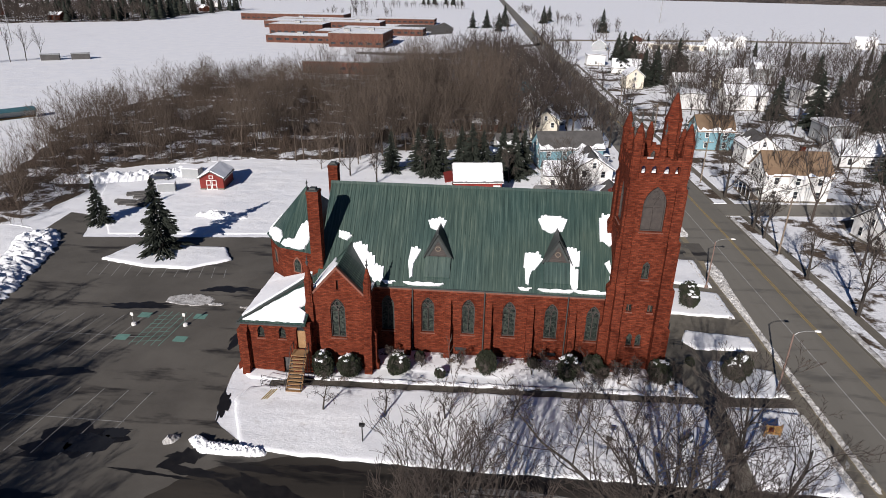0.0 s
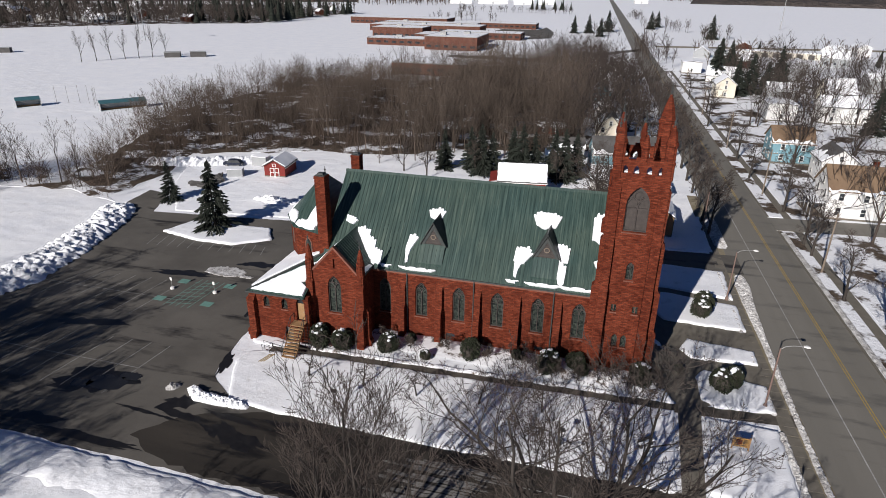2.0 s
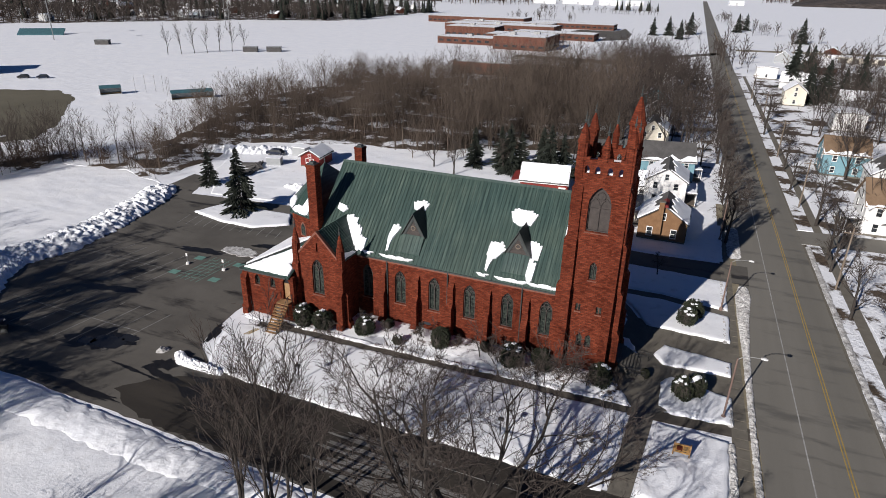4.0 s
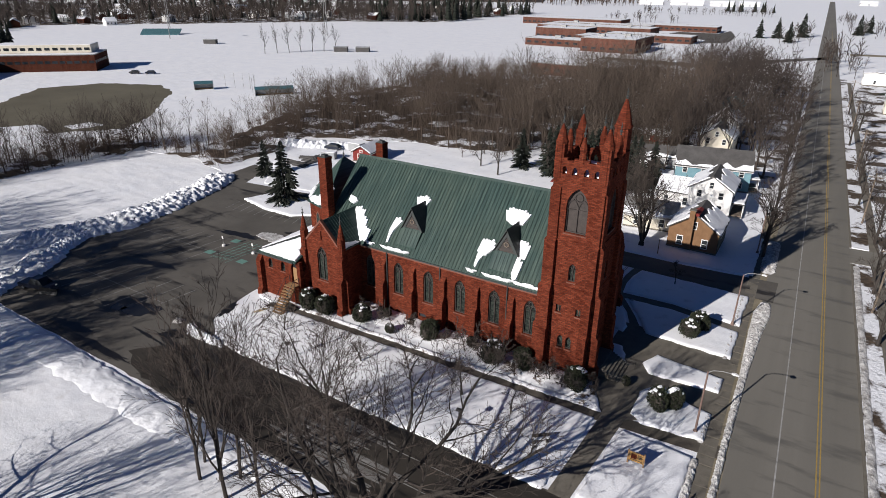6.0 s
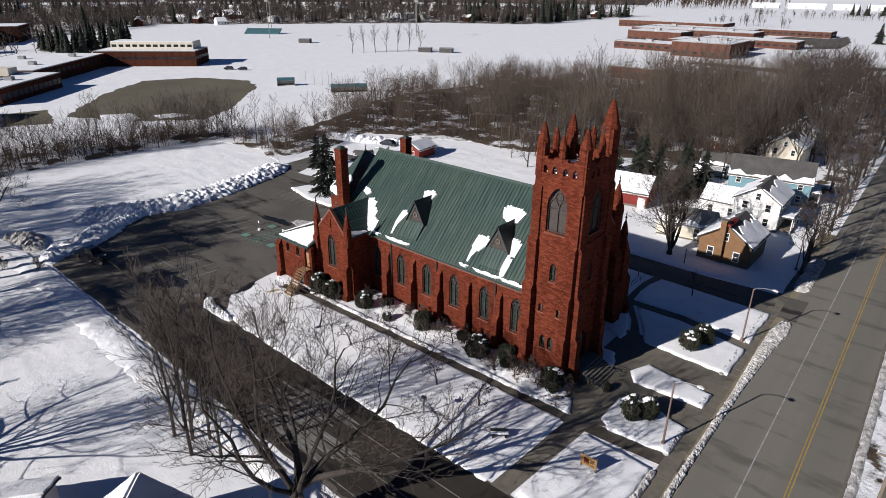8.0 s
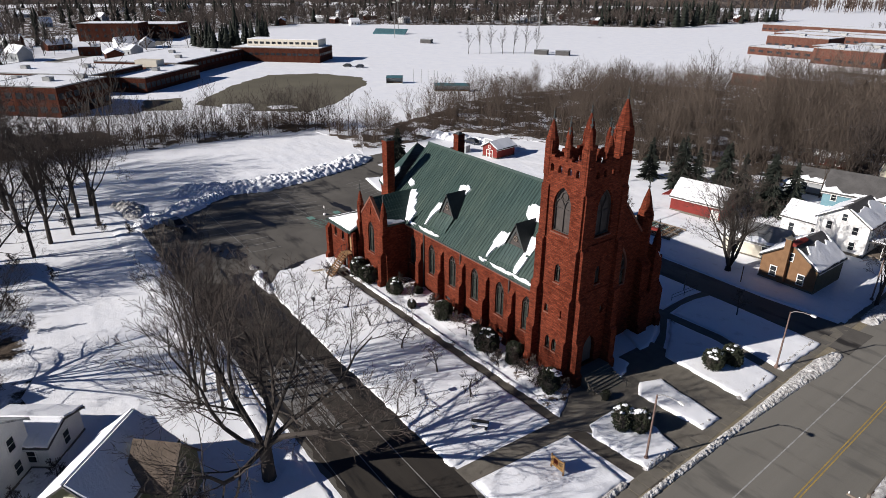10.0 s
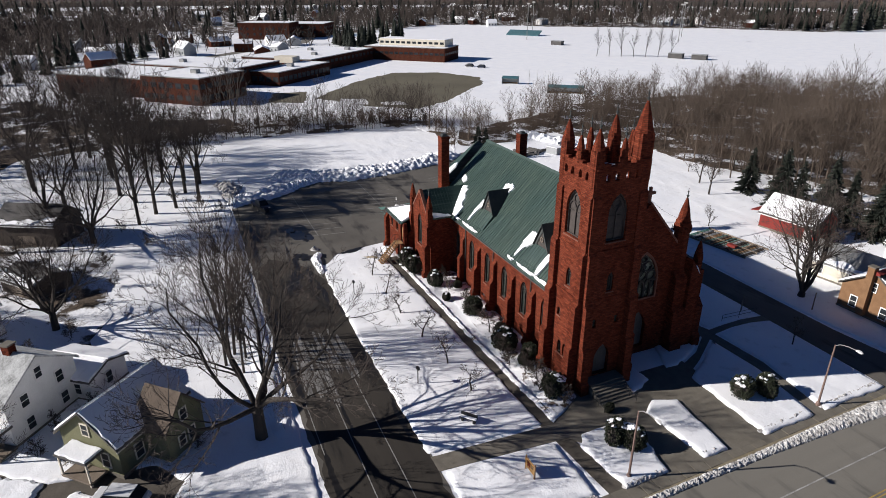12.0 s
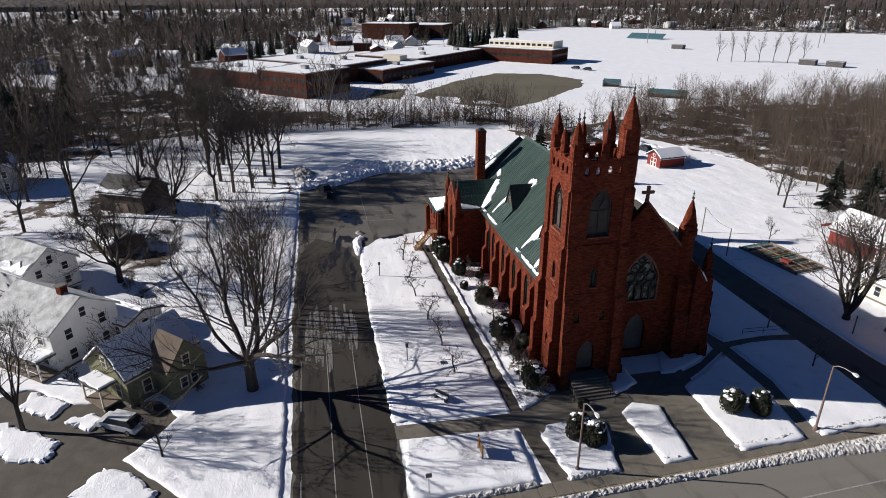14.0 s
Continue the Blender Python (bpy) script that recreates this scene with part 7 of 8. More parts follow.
def roof_snow(x, y, w, h, drop=0.0, turn=0.0, seed=0, z=None, tilt=45.1, yaw=0.0, thick=0.13, lobes=0.33):
    ob = single("roof_snow", bed(fan(w, h, drop, seed, 0, lobes), thick, seed, 0.5, 0.02, -0.06, 0.07), SNOW, "melting snow patch left on the church roof", "snow", "snow patches on the church roof")
    zz = slope(y) if z is None else z
    ob.matrix_basis = Matrix.Translation((x, y, zz + 0.06)) @ Matrix.Rotation(radians(yaw), 4, "Z") @ Matrix.Rotation(radians(tilt), 4, "X") @ Matrix.Rotation(radians(turn), 4, "Z")
    return ob


for i, (x, y, w, h, drop, turn) in enumerate((
        (-15.8, 61.9, 1.6, 1.1, 0.2, -20), (-13.8, 60.3, 1.9, 3.4, 0.2, 10), (-12.7, 59.5, 1.7, 3.2, 0.1, 10), (-11.6, 58.9, 1.6, 2.3, 0.1, 10), (-5.4, 63.25, 2.0, 1.7, 0.25, 0),
        (-7.75, 60.5, 1.1, 2.2, 0.2, -15), (-7.9, 59.3, 0.7, 2.0, 0, 5), (7.5, 63.7, 3.0, 2.5, 0.3, 0), (5.3, 60.5, 1.9, 2.4, 0.3, -20), (4.9, 59.3, 0.8, 2.2, 0.2, -5),
        (9.6, 60.9, 1.9, 2.6, 0.3, 10), (9.75, 59.3, 1.2, 3.0, 0.4, 8), (13.5, 63.5, 1.9, 4.2, -0.1, 0), (13.6, 60.3, 0.7, 1.6, 0, 20), (13.8, 59.0, 0.5, 2.2, 0, 0))):
    roof_snow(x, y, w, h, drop, turn, i)
for i, (x, w) in enumerate(((-10.2, 1.6), (-6.4, 4.6), (4.6, 1.6), (8.0, 4.2), (11.8, 4.4))):
    roof_snow(x, 58.2, w, 0.5, 0, 0, 40 + i, thick=0.2, lobes=1.3)
# annex roof: front slope, hip and side slope
front_tilt = math.degrees(math.atan2(9.1 - AZE, 59.2 - AY + 0.3))
ob = single("roof_snow", bed([(-24.9, 0.3), (-18.3, 0.3), (-18.3, 1.6), (-19.2, 2.2), (-18.4, 3.0), (-18.4, 5.6), (-20.2, 4.6), (-23.9, 1.2)], 0.2, 3, 0.4, 0.06, -0.03, 0.15), SNOW, "thick snow on the annex roof", "snow", "snow patches on the church roof")
ob.matrix_basis = Matrix.Translation((0, AY - 0.3, AZE)) @ Matrix.Rotation(radians(front_tilt), 4, "X")
side_tilt = math.degrees(math.atan2(9.1 - AZE, TX0 - 0.1 - AX + 0.3))
ob = single("roof_snow", bed([(0.2, 53.6), (0.2, 66), (6.9, 66), (7.2, 60.2), (4.0, 57.2)], 0.2, 4, 0.5, 0.06, -0.03, 0.15), SNOW, "thick snow on the annex roof", "snow", "snow patches on the church roof")
ob.matrix_basis = Matrix.Translation((AX - 0.3, 0, AZE)) @ Matrix.Rotation(radians(-side_tilt), 4, "Y")
# transept: shaded west slope keeps its snow
w_tilt = math.degrees(math.atan2(TZA - TZE, TXC - TX0 + 0.1))
ob = single("roof_snow", bed([(0.1, 55.0), (4.0, 55.0), (4.3, 56.2), (3.2, 58.0), (2.6, 60.2), (0.3, 60.4)], 0.16, 6, 0.4, 0.08, -0.03, 0.12), SNOW, "snow on the transept roof", "snow", "snow patches on the church roof")
ob.matrix_basis = Matrix.Translation((TX0 - 0.1, 0, TZE + 0.1)) @ Matrix.Rotation(radians(-w_tilt), 4, "Y")
ob = single("roof_snow", bed([(0.1, 55.2), (1.0, 55.2), (0.5, 57.5), (0.1, 58.0)], 0.12, 7, 0.4, 0.06, -0.03, 0.1), SNOW, "snow on the transept roof", "snow", "snow patches on the church roof")
ob.matrix_basis = Matrix.Translation((TX1 + 0.1, 0, TZE + 0.1)) @ Matrix.Rotation(radians(w_tilt), 4, "Y") @ Matrix.Diagonal((-1, 1, 1, 1))
# apse facets
for i, (k, w, h, up, side) in enumerate(((2.5, 3.4, 2.0, 0.16, 0), (3.5, 3.7, 1.5, 0.12, 0.1), (4.5, 2.0, 3.4, 0.27, 0.9), (4.5, 3.2, 1.3, 0.10, -0.2), (1.5, 2.4, 1.6, 0.2, 0))):
    a = math.pi / 2 + math.pi * k / 5
    d = (APR + 0.35) * math.cos(math.pi / 10)
    foot = Vector((APX + d * math.cos(a), APY + d * math.sin(a), APZ - 0.1))
    rise = Vector((APX - 2.3, APY, 16.6)) - foot
    along = Vector((-math.sin(a), math.cos(a), 0))
    u = (rise - along * rise.dot(along)).normalized()
    n = along.cross(u)
    n = n if n.z > 0 else -n
    at = foot + rise * up + along * side + n * 0.08
    ob = single("roof_snow", bed(fan(w, h, -0.3, 60 + i, 0, 0.36), 0.12, 60 + i, 0.5, 0.03, -0.06, 0.07), SNOW, "melting snow patch left on the church roof", "snow", "snow patches on the church roof")
    x_ax = u.cross(n)
    ob.matrix_basis = Matrix(((x_ax.x, u.x, n.x, at.x), (x_ax.y, u.y, n.y, at.y), (x_ax.z, u.z, n.z, at.z), (0, 0, 0, 1)))

# street lamps
def street_lamp(x, y):
    t = thing("street_lamp", (x, y, 0), "reddish-brown street lamp post with a curved arm", "street lamp", "street lamps")
    part("post", tube(B(), (x, y, 0.1), (x, y, 7.1), 0.11, 0.075, 8), RUST_POLE, t)
    part("base", spike(B(), x, y, [(0.0, 0.24), (0.35, 0.22), (0.5, 0.13)], 8), RUST_POLE, t)
    bm = B()
    pts = [(x, y, 7.0), (x + 0.4, y, 7.35), (x + 1.1, y, 7.55), (x + 2.0, y, 7.6)]
    for a, b in zip(pts, pts[1:]):
        tube(bm, a, b, 0.04, 0.035, 6)
    part("arm", bm, STEEL, t)
    h = part("lamp_head", loft(B(), [[(x + 1.9, y - 0.08, 7.56), (x + 1.9, y + 0.08, 7.56), (x + 1.9, y + 0.08, 7.66), (x + 1.9, y - 0.08, 7.66)],
                                    [(x + 2.2, y - 0.13, 7.53), (x + 2.2, y + 0.13, 7.53), (x + 2.2, y + 0.15, 7.72), (x + 2.2, y - 0.15, 7.72)],
                                    [(x + 2.5, y - 0.1, 7.54), (x + 2.5, y + 0.1, 7.54), (x + 2.5, y + 0.08, 7.64), (x + 2.5, y - 0.08, 7.64)]]), WHITE, t)
    part("lens", box(B(), x + 2.05, x + 2.42, y - 0.09, y + 0.09, 7.48, 7.523), PANE, h)


for x, y in ((31.5, 54.9), (31.25, 78.7), (31.0, 105.0)):
    street_lamp(x, y)


def utility_pole(x, y, h=9.5):
    t = thing("utility_pole", (x, y, 0), "weathered wooden utility pole with a crossarm", "utility pole", "utility poles")
    part("pole", tube(B(), (x, y, 0), (x, y, h), 0.16, 0.11, 8), POLE_WOOD, t)
    part("crossarm", box(B(), x - 1.1, x + 1.1, y - 0.18, y - 0.12, h - 0.8, h - 0.65), POLE_WOOD, t)
    for d in (-1.0, -0.4, 0.4, 1.0):
        part("insulator", spike(B(), x + d, y - 0.15, [(h - 0.65, 0.03), (h - 0.55, 0.06), (h - 0.45, 0.03)], 6), WHITE, t)


for y in (54, 92, 130, 170, 215, 262):
    utility_pole(rx(47.4, y), y)
for x, y in ((-6.0, 95.6), (-15.6, 97.7), (17.6, 95.8), (14.3, 86.9)):
    t = thing("wooden_post", (x, y, 0), "plain thin wooden pole beside the driveway", "pole", "driveway poles")
    part("pole", tube(B(), (x, y, 0), (x, y, 4.6 if x < 10 else 2.6), 0.09, 0.07, 6), POLE_WOOD, t)

# church sign
sign = thing("church_sign", (27.9, 47.3, 0), "mustard notice board between two wooden posts in snow", "sign")
for x in (27.2, 28.6):
    part("post", box(B(), x - 0.06, x + 0.06, 47.24, 47.36, 0, 1.75), WOOD, sign)
board = part("board", box(B(), 27.27, 28.53, 47.27, 47.33, 0.6, 1.55), GOLD, sign)
part("picture", box(B(), 27.45, 27.95, 47.255, 47.268, 0.9, 1.42), BRICK, board)
for z, w in ((1.42, 0.5), (1.3, 0.42), (1.18, 0.5), (1.06, 0.36), (0.8, 1.1)):
    part("text_bar", box(B(), 28.02 if w < 1 else 27.36, (28.02 if w < 1 else 27.36) + w * 0.96, 47.258, 47.268, z - 0.03, z + 0.03), BLACK, board)
part("rail", box(B(), 27.27, 28.53, 47.28, 47.32, 1.552, 1.62), WOOD, sign)

# lawn furniture
bench = thing("bench", pose(19.6, 45.5, 0.2, 0, 0, 40), "dark stone bench half buried in snow", "bench")
for nm, bm, mat in (("seat", box(B(), -0.85, 0.85, -0.22, 0.22, 0.38, 0.48), BLACK), ("leg", box(B(), -0.7, -0.5, -0.18, 0.18, -0.2, 0.378), BLACK), ("leg", box(B(), 0.5, 0.7, -0.18, 0.18, -0.2, 0.378), BLACK), ("backrest", box(B(), -0.85, 0.85, 0.18, 0.24, 0.482, 0.85), BLACK)):
    part(nm, bm, mat).parent = bench
ob = single("snow_on_bench", bed([(-0.84, -0.2), (0.84, -0.2), (0.84, 0.15), (-0.84, 0.15)], 0.1, 3, 0.3, 0.03, -0.01, 0.08), SNOW, "snow lying on the bench seat", "snow")
ob.matrix_basis = bench.matrix_basis @ Matrix.Translation((0, 0, 0.49))
for x, y in ((12.0, 43.3), (-10.2, 42.8)):
    t = thing("lawn_light", (x, y, 0), "dark square light post on the lawn", "lamp post", "lawn lights")
    part("post", tube(B(), (x, y, 0), (x, y, 2.0), 0.06, n=6), BLACK, t)
    part("lamp_box", box(B(), x - 0.25, x + 0.25, y - 0.14, y + 0.14, 2.002, 2.25), BLACK, t)
road_sign = thing("road_sign", (31.6, 42.0, 0), "small street sign on a thin post", "sign")
part("post", tube(B(), (31.6, 42.0, 0), (31.6, 42.0, 2.2), 0.035, n=6), STEEL, road_sign)
part("plate", box(B(), 31.58, 31.62, 41.75, 42.25, 2.0, 2.45), STEEL, road_sign)
for (x0, y0), (x1, y1) in (((-22.6, 50.7), (-20.0, 50.2)), ((-22.4, 49.9), (-20.2, 49.4)), ((15.1, 82.8), (15.4, 88.2)), ((21.6, 58.4), (23.6, 58.4)), ((21.6, 62.3), (23.6, 62.3))):
    t = thing("handrail", (x0, y0, 0), "dark metal pipe handrail", "handrail", "handrails")
    for k in range(3):
        x, y = x0 + (x1 - x0) * k / 2, y0 + (y1 - y0) * k / 2
        part("post", tube(B(), (x, y, 0), (x, y, 1.0), 0.03, n=5), BLACK, t)
    for z in (0.55, 1.0):
        part("rail", tube(B(), (x0, y0, z), (x1, y1, z), 0.028, n=5), BLACK, t)

# parking lot markings
def painted(a, b, w, z=0.029, mat=FADED_LINE, label="faded white parking line", group="parking lines"):
    a, b = Vector(a), Vector(b)
    s = Vector((-(b - a).y, (b - a).x)).normalized() * w / 2
    single("parking_line", sheet([tuple(a - s), tuple(b - s), tuple(b + s), tuple(a + s)], z, 0.004), mat, label, "marking", group, "structure")


for k in range(12):
    x = -57.2 + 1.78 * k
    painted((x + 0.9, 72.5 + 0.12 * k), (x, 76.6 + (0.2 * k if k < 6 else 2.4 - 0.2 * k)), 0.1)
for k in range(9):
    painted((-64 + 2.6 * k, 53.0), (-63.0 + 2.6 * k, 62.5), 0.1)
painted((-64, 57.8), (-40.5, 57.8), 0.1)
for k in range(9):
    painted((-55 + 2.6 * k, 38.5), (-54.0 + 2.6 * k, 48.0), 0.1)
painted((-56, 43.3), (-33.5, 43.3), 0.1)
for k in range(5):
    painted((-40.6 + 0.9 * k, 56.2), (-40.1 + 0.9 * k, 64.0), 0.09, mat=TEAL_PAINT, label="faded teal hatching line")
for k in range(7):
    painted((-40.5, 56.8 + 1.0 * k), (-37.2, 57.4 + 1.0 * k), 0.09, mat=TEAL_PAINT, label="faded teal hatching line")
for x, y in ((-42.2, 57.6), (-42.2, 62.8), (-35.2, 57.9), (-35.2, 63.2)):
    single("parking_symbol", box(B(), x - 0.75, x + 0.75, y - 0.6, y + 0.6, 0.02, 0.03), TEAL_PAINT, "worn teal square painted on the asphalt", "marking", "painted squares", "structure")
for x, y in ((-42.3, 60.4), (-36.0, 60.9)):
    t = thing("parking_sign", (x, y, 0), "small white parking sign on a post in a concrete foot", "sign", "parking signs")
    part("foot", spike(B(), x, y, [(0.02, 0.32), (0.3, 0.28), (0.34, 0.12)], 8), WHITE, t)
    part("post", tube(B(), (x, y, 0.3), (x, y, 1.7), 0.035, n=6), STEEL, t)
    part("plate", box(B(), x - 0.16, x + 0.16, y - 0.05, y - 0.036, 1.3, 1.75), WHITE, t)
for x, w in ((31.2, 0.0), (34.0, 0.0), (36.9, 0.0)):
    painted((6, x + 0.6), (33, x + 0.6), 0.09)
for i, (x, y, w, h) in enumerate(((-38.4, 67.2, 6.4, 3.0), (-34.6, 66.4, 2.2, 0.8), (-30.5, 66, 1.6, 0.5), (-28.8, 62.5, 0.7, 1.2))):
    ob = single("snow_bed", bed(fan(w, h, 0, i), 0.06, i, 0.4, 0.05, -0.01, 0.15), DIRTY_SNOW, "thin patch of slush on the asphalt", "snow", "snow beds", "structure")
    ob.location = (x, y, 0.03)


rnd = random.Random(14)
for k in range(60):
    y, x, l = rnd.uniform(32.2, 38.4), rnd.uniform(-4, 6), rnd.uniform(2.5, 7)
    ob = single("ice_streak", sheet(ragged([(0, -0.05), (l * 0.2, -0.12), (l * 0.8, -0.1), (l, -0.08), (l, 0.06), (l * 0.7, 0.16), (0, 0.1)], 0.5, 0.05, k), 0.006 + 0.0003 * k, 0.005), SLUSH, "thin streak of ice between the wheel tracks", "ice", "ice streaks on the driveway", "structure")
    ob.location = (x, y, 0.03)


def puddle_material():
    m, nt, b = material("melt_water", 0.04, 0, 0.5)
    b.inputs["Base Color"].default_value = (0.02, 0.02, 0.02, 1)
    return m


WATER = puddle_material()
for i, (x, y, w, h) in enumerate(((-35.0, 40.2, 4.4, 2.6), (-33.4, 41.8, 2.6, 1.4), (-37.6, 39.4, 2.4, 1.6))):
    ob = single("puddle", sheet(fan(w, h, 0, 20 + i), 0.004, 0.006), WATER, "melt-water puddle on the asphalt", "puddle", "puddles", "structure")
    ob.location = (x, y, 0.03)


def wet_material():
    m, nt, b = material("wet_asphalt", 0.45, 0, 0.4)
    v = coords(nt)
    nt.links.new(ramp(nt, noise_tex(nt, v, 1.2, 5), ((0.3, (0.007, 0.0065, 0.006)), (0.7, (0.019, 0.017, 0.015)))), b.inputs["Base Color"])
    return m


WET = wet_material()
WET_SPOTS = ((-36.5, 40.3, 10, 5.0, 14), (-25.4, 39.4, 4.5, 2.2, 30), (-25.2, 47, 1.2, 5.5, 12), (-24, 37.8, 6.5, 1.0, -6), (-17.5, 36.4, 8.5, 2.4, -12), (-19, 38.6, 7, 0.9, -8), (-27.5, 37.2, 9, 0.5, -4), (-13, 39.2, 8, 0.9, 0), (-8, 40.4, 9, 0.9, -2), (5, 40.0, 9, 0.7, -2), (16, 39.8, 8, 0.6, -2), (-44, 65, 9, 2.2, 8), (-35, 70.6, 8, 1.8, 6), (-28.6, 60, 1.6, 7, 0),
             (-30, 32.6, 14, 1.3, 0), (-10, 32.0, 13, 0.9, -1), (6, 31.7, 12, 0.8, 1), (22, 31.8, 12, 0.7, 0), (-50, 78.0, 10, 1.6, 4), (-58, 50, 3, 7, 10), (-46, 50, 10, 2.0, 12), (-38, 33.6, 8, 1.4, 3), (4, 36.6, 5, 0.5, 0), (14, 35.0, 6, 0.5, 0))
for i, (x, y, w, h, a) in enumerate(WET_SPOTS):
    rnd = random.Random(300 + i)
    o = [(w / 2 * math.cos(t) * rnd.uniform(0.55, 1.2), h / 2 * math.sin(t) * rnd.uniform(0.45, 1.25)) for t in [2 * math.pi * k / 26 for k in range(26)]]
    ob = single("wet_patch", sheet(ragged(o, 0.4, 0.08, i), 0.0025 + 0.0002 * i, 0.003), WET, "dark wet patch of melt water on the asphalt", "wet patch", "wet patches on the asphalt", "structure")
    ob.matrix_basis = pose(x, y, 0.024, 0, 0, a)
for k in range(3):
    painted((-21.6 + 0.25 * k, 47.7 + 0.1 * k), (-21.1 + 0.25 * k, 49.4 + 0.1 * k), 0.14, 0.24, YELLOW_LINE, "yellow painted line on the walk", "walk markings")
# cable between the driveway poles
bm = B()
pts = [Vector((-15.6, 97.7, 4.5)).lerp(Vector((-6.0, 95.6, 4.5)), k / 8) - Vector((0, 0, 0.5 * math.sin(math.pi * k / 8))) for k in range(9)]
for a, b in zip(pts, pts[1:]):
    tube(bm, a, b, 0.02, n=4)
single("overhead_cable", bm, BLACK, "thin black cable strung between two poles", "cable")
# vehicles
def car(name, at, turn, paint, label, length=4.4, tall=1.5, cab=(-0.9, 1.3), bed_len=0.0):
    t = thing(name, Matrix.Identity(4), label, "car")
    a, w = length / 2, 0.88
    prof = [(-a, 0.35), (-a, 0.85), (-a + 0.15, 0.95), (a - 0.9, 0.98), (a - 0.1, 0.75), (a, 0.5), (a, 0.35)]
    bm = extrude(B(), [(x, -w, z) for x, z in prof], (0, 2 * w, 0))
    bmesh.ops.bevel(bm, geom=list(bm.edges), offset=0.05, segments=2, affect="EDGES")
    part("body", bm, paint, t, smooth=False)
    c0, c1 = cab
    cabm = B()
    loft(cabm, [[(c0 - 0.55, -w + 0.06, 0.94), (c1 + 0.65, -w + 0.06, 0.94), (c1 + 0.65, w - 0.06, 0.94), (c0 - 0.55, w - 0.06, 0.94)], [(c0, -w + 0.2, tall), (c1, -w + 0.2, tall), (c1, w - 0.2, tall), (c0, w - 0.2, tall)]])
    part("cabin_glass", cabm, PANE, t)
    part("roof_panel", box(B(), c0 + 0.02, c1 - 0.02, -w + 0.2, w - 0.2, tall + 0.002, tall + 0.05), paint, t)
    for sx in (-1, 1):
        for sy in (-1, 1):
            x, y = sx * (a - 0.85), sy * (w - 0.1)
            wh = part("wheel", tube(B(), (x, y - 0.11, 0.33), (x, y + 0.11, 0.33), 0.33, n=16), BLACK, t)
            part("rim", tube(B(), (x, y + sy * 0.112, 0.33), (x, y + sy * 0.13, 0.33), 0.2, n=12), STEEL, wh)
    for sy in (-1, 1):
        part("headlight", box(B(), a - 0.06, a + 0.012, sy * 0.62 - 0.16, sy * 0.62 + 0.16, 0.58, 0.7), WHITE, t)
        part("tail_light", box(B(), -a - 0.012, -a + 0.05, sy * 0.7 - 0.12, sy * 0.7 + 0.12, 0.65, 0.85), RED, t)
    t.matrix_basis = pose(*at, 0, 0, 0, turn)
    return t


SILVER = grained("silver_car_paint", (0.50, 0.51, 0.52), (0.6, 0.61, 0.62), 0.5, 40, 0.35, 0.0, 0.05)
NAVY = grained("dark_blue_car_paint", (0.012, 0.016, 0.03), (0.02, 0.026, 0.045), 0.5, 40, 0.3, 0.1, 0.05)
car("parked_car", (17.2, 15.4), 62, SILVER, "silver hatchback parked beside the green house")
car("pickup_truck", (-51.8, 36.6), 15, NAVY, "dark pickup truck parked by the snow pile", 5.2, 1.75, (-0.2, 1.2))
car("parked_car", (-68.5, 116.5), 10, NAVY, "dark car parked near the red shed")
car("parked_car", (-224.5, 171.5), 40, NAVY, "dark car parked near the school")
car("parked_car", (-231.0, 168.0), 40, BLACK, "black car parked near the school")

# yard behind the lot
for i, (x, y, w, d, h) in enumerate(((-62.6, 118.6, 3.6, 2.2, 2.1), (-63.5, 109.5, 3.2, 2.0, 1.7))):
    t = thing("storage_box", pose(x, y, 0.1, 0, 0, 20 * i), "grey storage container topped with snow", "container", "yard containers")
    for nm, bm, mat in (("body", box(B(), -w / 2, w / 2, -d / 2, d / 2, 0, h), GREY), ("lid", box(B(), -w / 2 - 0.08, w / 2 + 0.08, -d / 2 - 0.08, d / 2 + 0.08, h + 0.002, h + 0.14), SNOW)):
        part(nm, bm, mat).parent = t
rnd = random.Random(5)
for i in range(10):
    x, y = -66 + rnd.uniform(-3, 3), 104 + rnd.uniform(-4, 4)
    t = thing("log_stack", pose(x, y, 0.1, 0, 0, rnd.uniform(0, 180)), "stack of dark timber dusted with snow", "timber", "timber stacks")
    for k in range(4):
        part("beam", box(B(), -1.8, 1.8, -0.5 + 0.27 * k, -0.27 + 0.27 * k, 0, rnd.uniform(0.3, 0.6)), SHINGLE).parent = t
single("snow_bank", bank([(-90, 112, 4), (-76, 116, 6), (-66, 121, 5), (-54, 122, 4)], 5, 1.2, 31, lumps=0.9), SNOW, "heaps of ploughed snow behind the yard", "snow bank", "ploughed snow banks", "structure")
single("snow_bank", bank([(-52, 98, 3), (-46, 96.5, 3), (-42, 97, 2)], 3, 0.8, 37, lumps=0.9), SNOW, "heaps of ploughed snow behind the yard", "snow bank", "ploughed snow banks", "structure")
# garden frames north of the driveway
frame_bed = thing("garden_frames", pose(-3.4, 103.2, 0.15, 0, 0, 8), "weathered garden frames and planks in the snow", "garden frame")
rnd = random.Random(17)
for k in range(34):
    x = -5.2 + 0.31 * k
    part("slat", box(B(), x, x + 0.13, -3.0 + rnd.uniform(0, 0.5), 2.9 - rnd.uniform(0, 0.7), 0.1, 0.2 + rnd.uniform(0, 0.08)), (POLE_WOOD, DARK_WOOD, TEAL_PAINT, POLE_WOOD, DARK_WOOD, GREY, WOOD)[rnd.randint(0, 6)]).parent = frame_bed
for y in (-3.1, -0.1, 2.9):
    part("rail", box(B(), -5.4, 5.5, y, y + 0.1, 0.0, 0.32), POLE_WOOD).parent = frame_bed
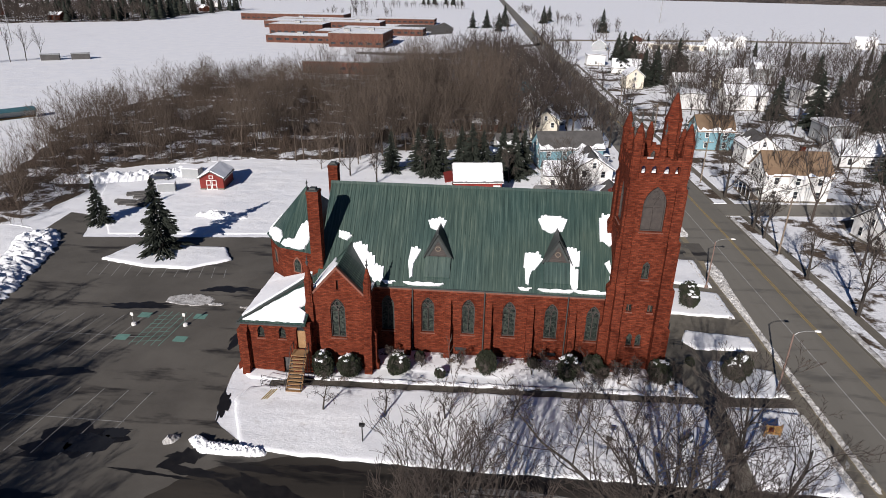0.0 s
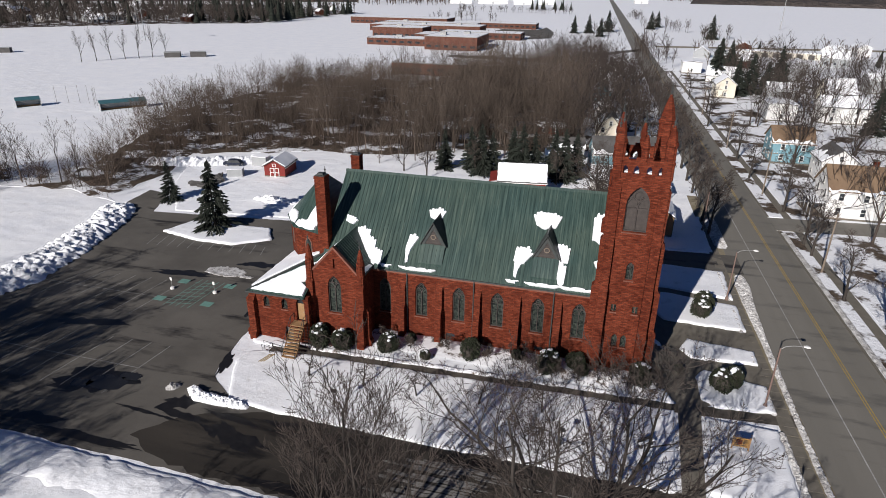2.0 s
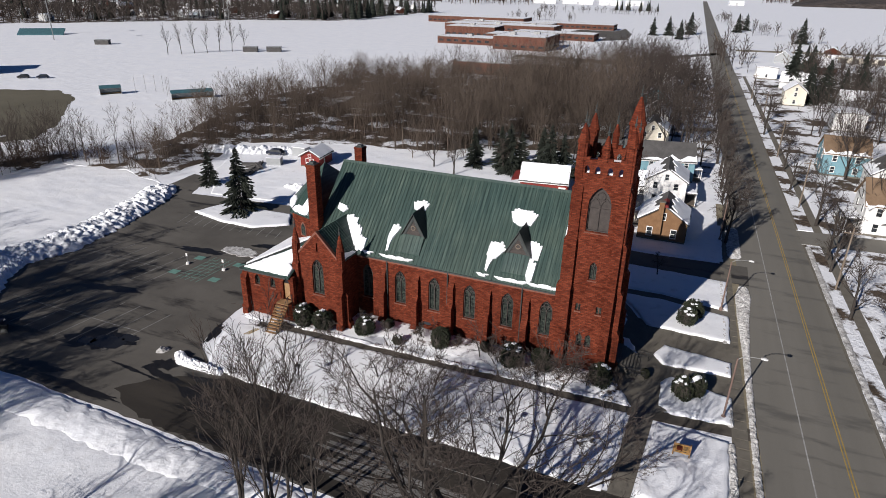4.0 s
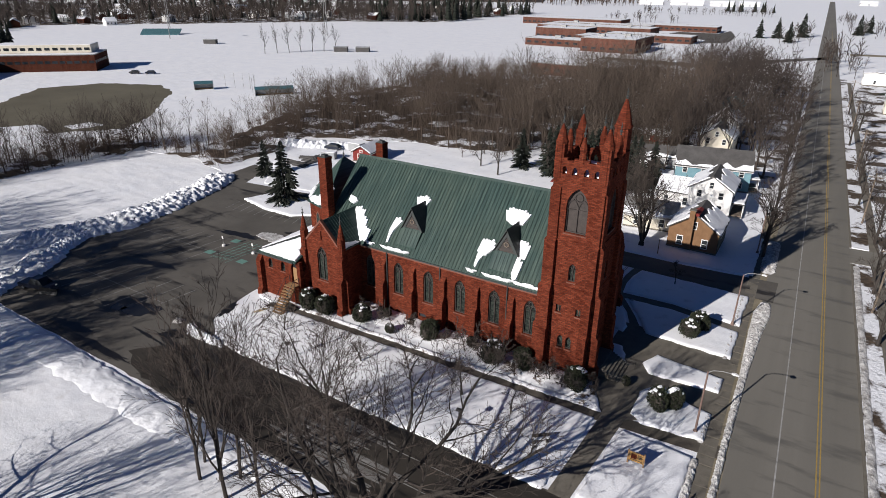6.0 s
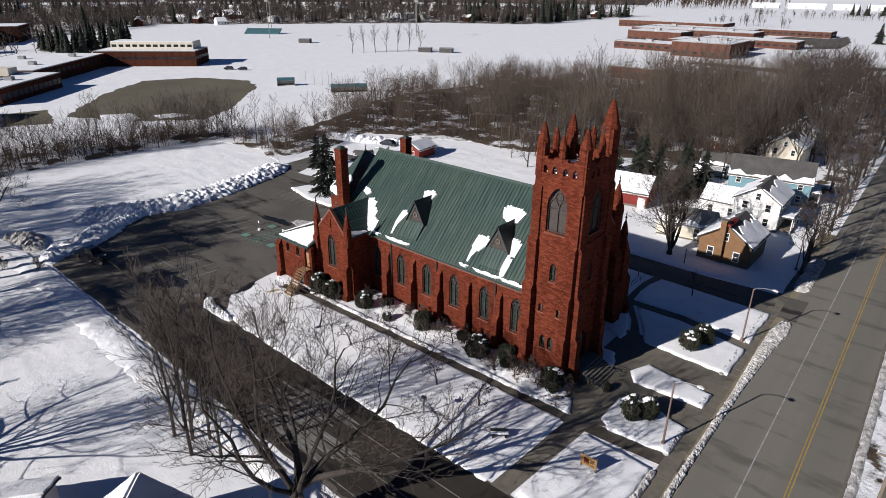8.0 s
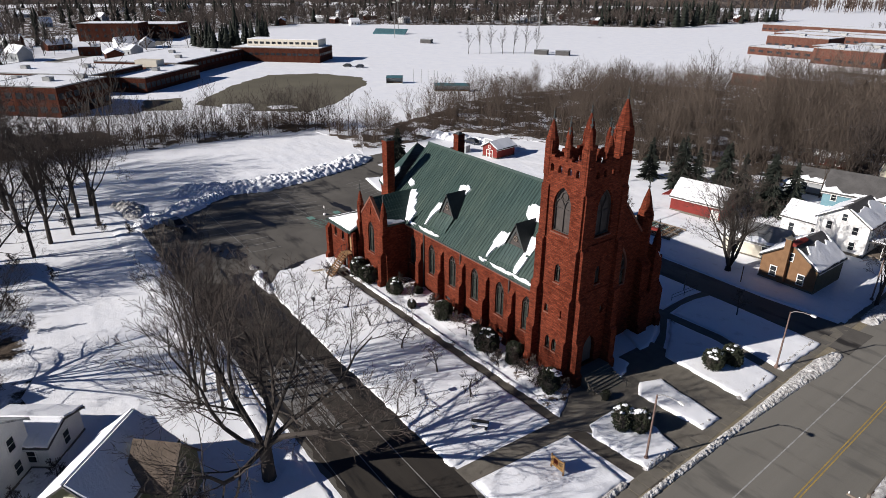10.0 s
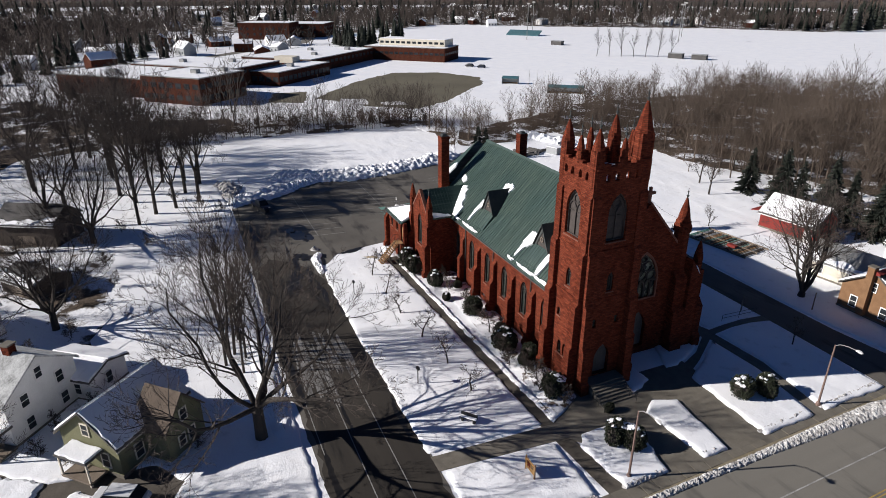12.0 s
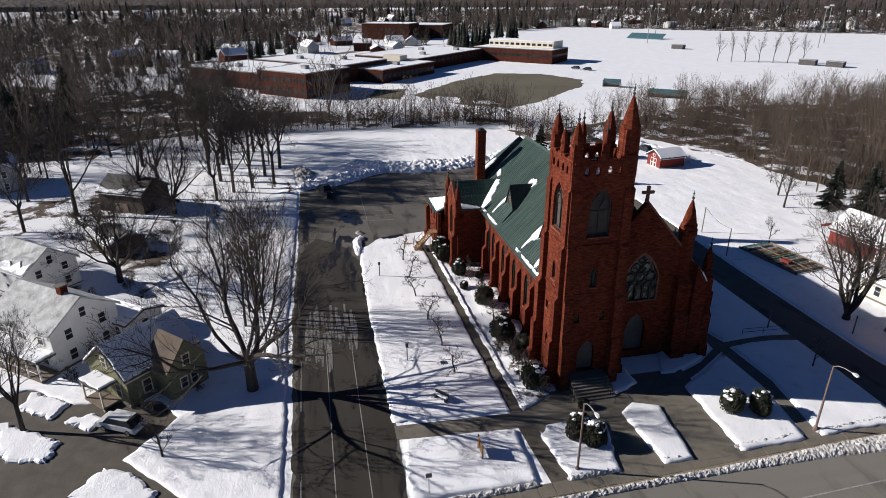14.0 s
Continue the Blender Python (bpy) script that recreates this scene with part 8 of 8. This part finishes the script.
part("bin", box(B(), 1.2, 2.6, -1.6, -0.9, 0.3, 0.7), RED).parent = frame_bed
# front corner of the side street
single("side_pavement", sheet([(8.4, 4.0), (12.0, -2.0), (35, -2.0), (35, 24.5), (27.6, 22.9), (22.4, 17.6), (16.9, 21.0), (13.0, 18.4), (12.0, 10.0)], 0.023), DAMP_SHADED_CONCRETE, "concrete driveway and pavement by the green house", "pavement", kind="structure")
for i, o in enumerate(([(14.4, 3.7), (15.5, 6.5), (18.3, 10.5), (20.8, 10.0), (20.1, 6.8), (19.1, 5.6)], [(25.6, 13.2), (22.7, 15.2), (23.7, 17.7), (26.6, 20.4), (29.5, 19.0)], [(15.3, 9.7), (14.4, 11.9), (15.6, 13.4), (17.2, 12.4)], [(9.4, 4.9), (12.2, 9.3), (14.6, 8.4), (12.3, 4.6)])):
    single("snow_bed", bed(o, 0.3, 80 + i, 0.3, 0.2, lip=0.5), SNOW, "ploughed snow heap between the drives", "snow", "snow beds", "structure")

# snow on the lean-to beside the front
ob = single("roof_snow", bed([(0.3, 0.3), (2.9, 0.2), (2.9, 2.6), (2.2, 3.2), (0.4, 3.0)], 0.14, 9, 0.4, 0.06, -0.03, 0.1), SNOW, "snow on the small front roof", "snow", "snow patches on the church roof")
ob.matrix_basis = Matrix.Translation((12.2, 77.6, 6.6)) @ Matrix.Rotation(radians(180 - 44.4), 4, "X") @ Matrix.Diagonal((1, 1, -1, 1))
for x, y, z, w, h, tilt, yaw, sd in ((17.0, 74.6, 9.7, 1.0, 1.9, 58, 180, 71), (15.0, 65.0, slope(65.0), 0.9, 2.4, 45.1, 0, 72)):
    ob = single("roof_snow", bed(fan(w, h, 0.1, sd, 0, 0.3), 0.12, sd, 0.5, 0.02, -0.06, 0.07), SNOW, "melting snow patch left on the church roof", "snow", "snow patches on the church roof")
    ob.matrix_basis = Matrix.Translation((x, y, z + 0.06)) @ Matrix.Rotation(radians(yaw), 4, "Z") @ Matrix.Rotation(radians(tilt), 4, "X")
cpart("front_shoulder", extrude(B(), [(16.35, 73.6, 0), (16.35, 75.2, 0), (16.35, 75.2, 8.8), (16.35, 73.6, 11.2)], (1.1, 0, 0)), BRICK)
# ragged heaps at the end of the drive
for i, line in enumerate(([(-60, 36, 3), (-57, 33.5, 4), (-53.5, 31, 3)], [(-66, 52, 3), (-63, 46, 3.5), (-60, 41, 3)], [(-71, 30, 3), (-66, 33, 4), (-60, 31.5, 3)])):
    single("snow_bank", bank(line, 3.4, 0.9, 90 + i, 0.25, 13, 1.0, 0.7), DIRTY_SNOW if i == 2 else SNOW, "ragged heap of ploughed snow by the drive", "snow bank", "ploughed snow banks", "structure")
t = thing("plough_blade", pose(-48.6, 36.2, 0, 0, 0, 20), "dark plough blade parked beside the pickup truck", "plough")
for nm, bm, mat in (("blade", extrude(B(), [(-1.4, 0, 0.1), (-1.4, 0.25, 0.5), (-1.4, 0.2, 1.0), (-1.4, 0.12, 1.0), (-1.4, 0.15, 0.5), (-1.4, -0.08, 0.1)], (2.8, 0, 0)), BLACK), ("frame", box(B(), -0.5, 0.5, 0.26, 1.4, 0.2, 0.45), BLACK)):
    part(nm, bm, mat).parent = t
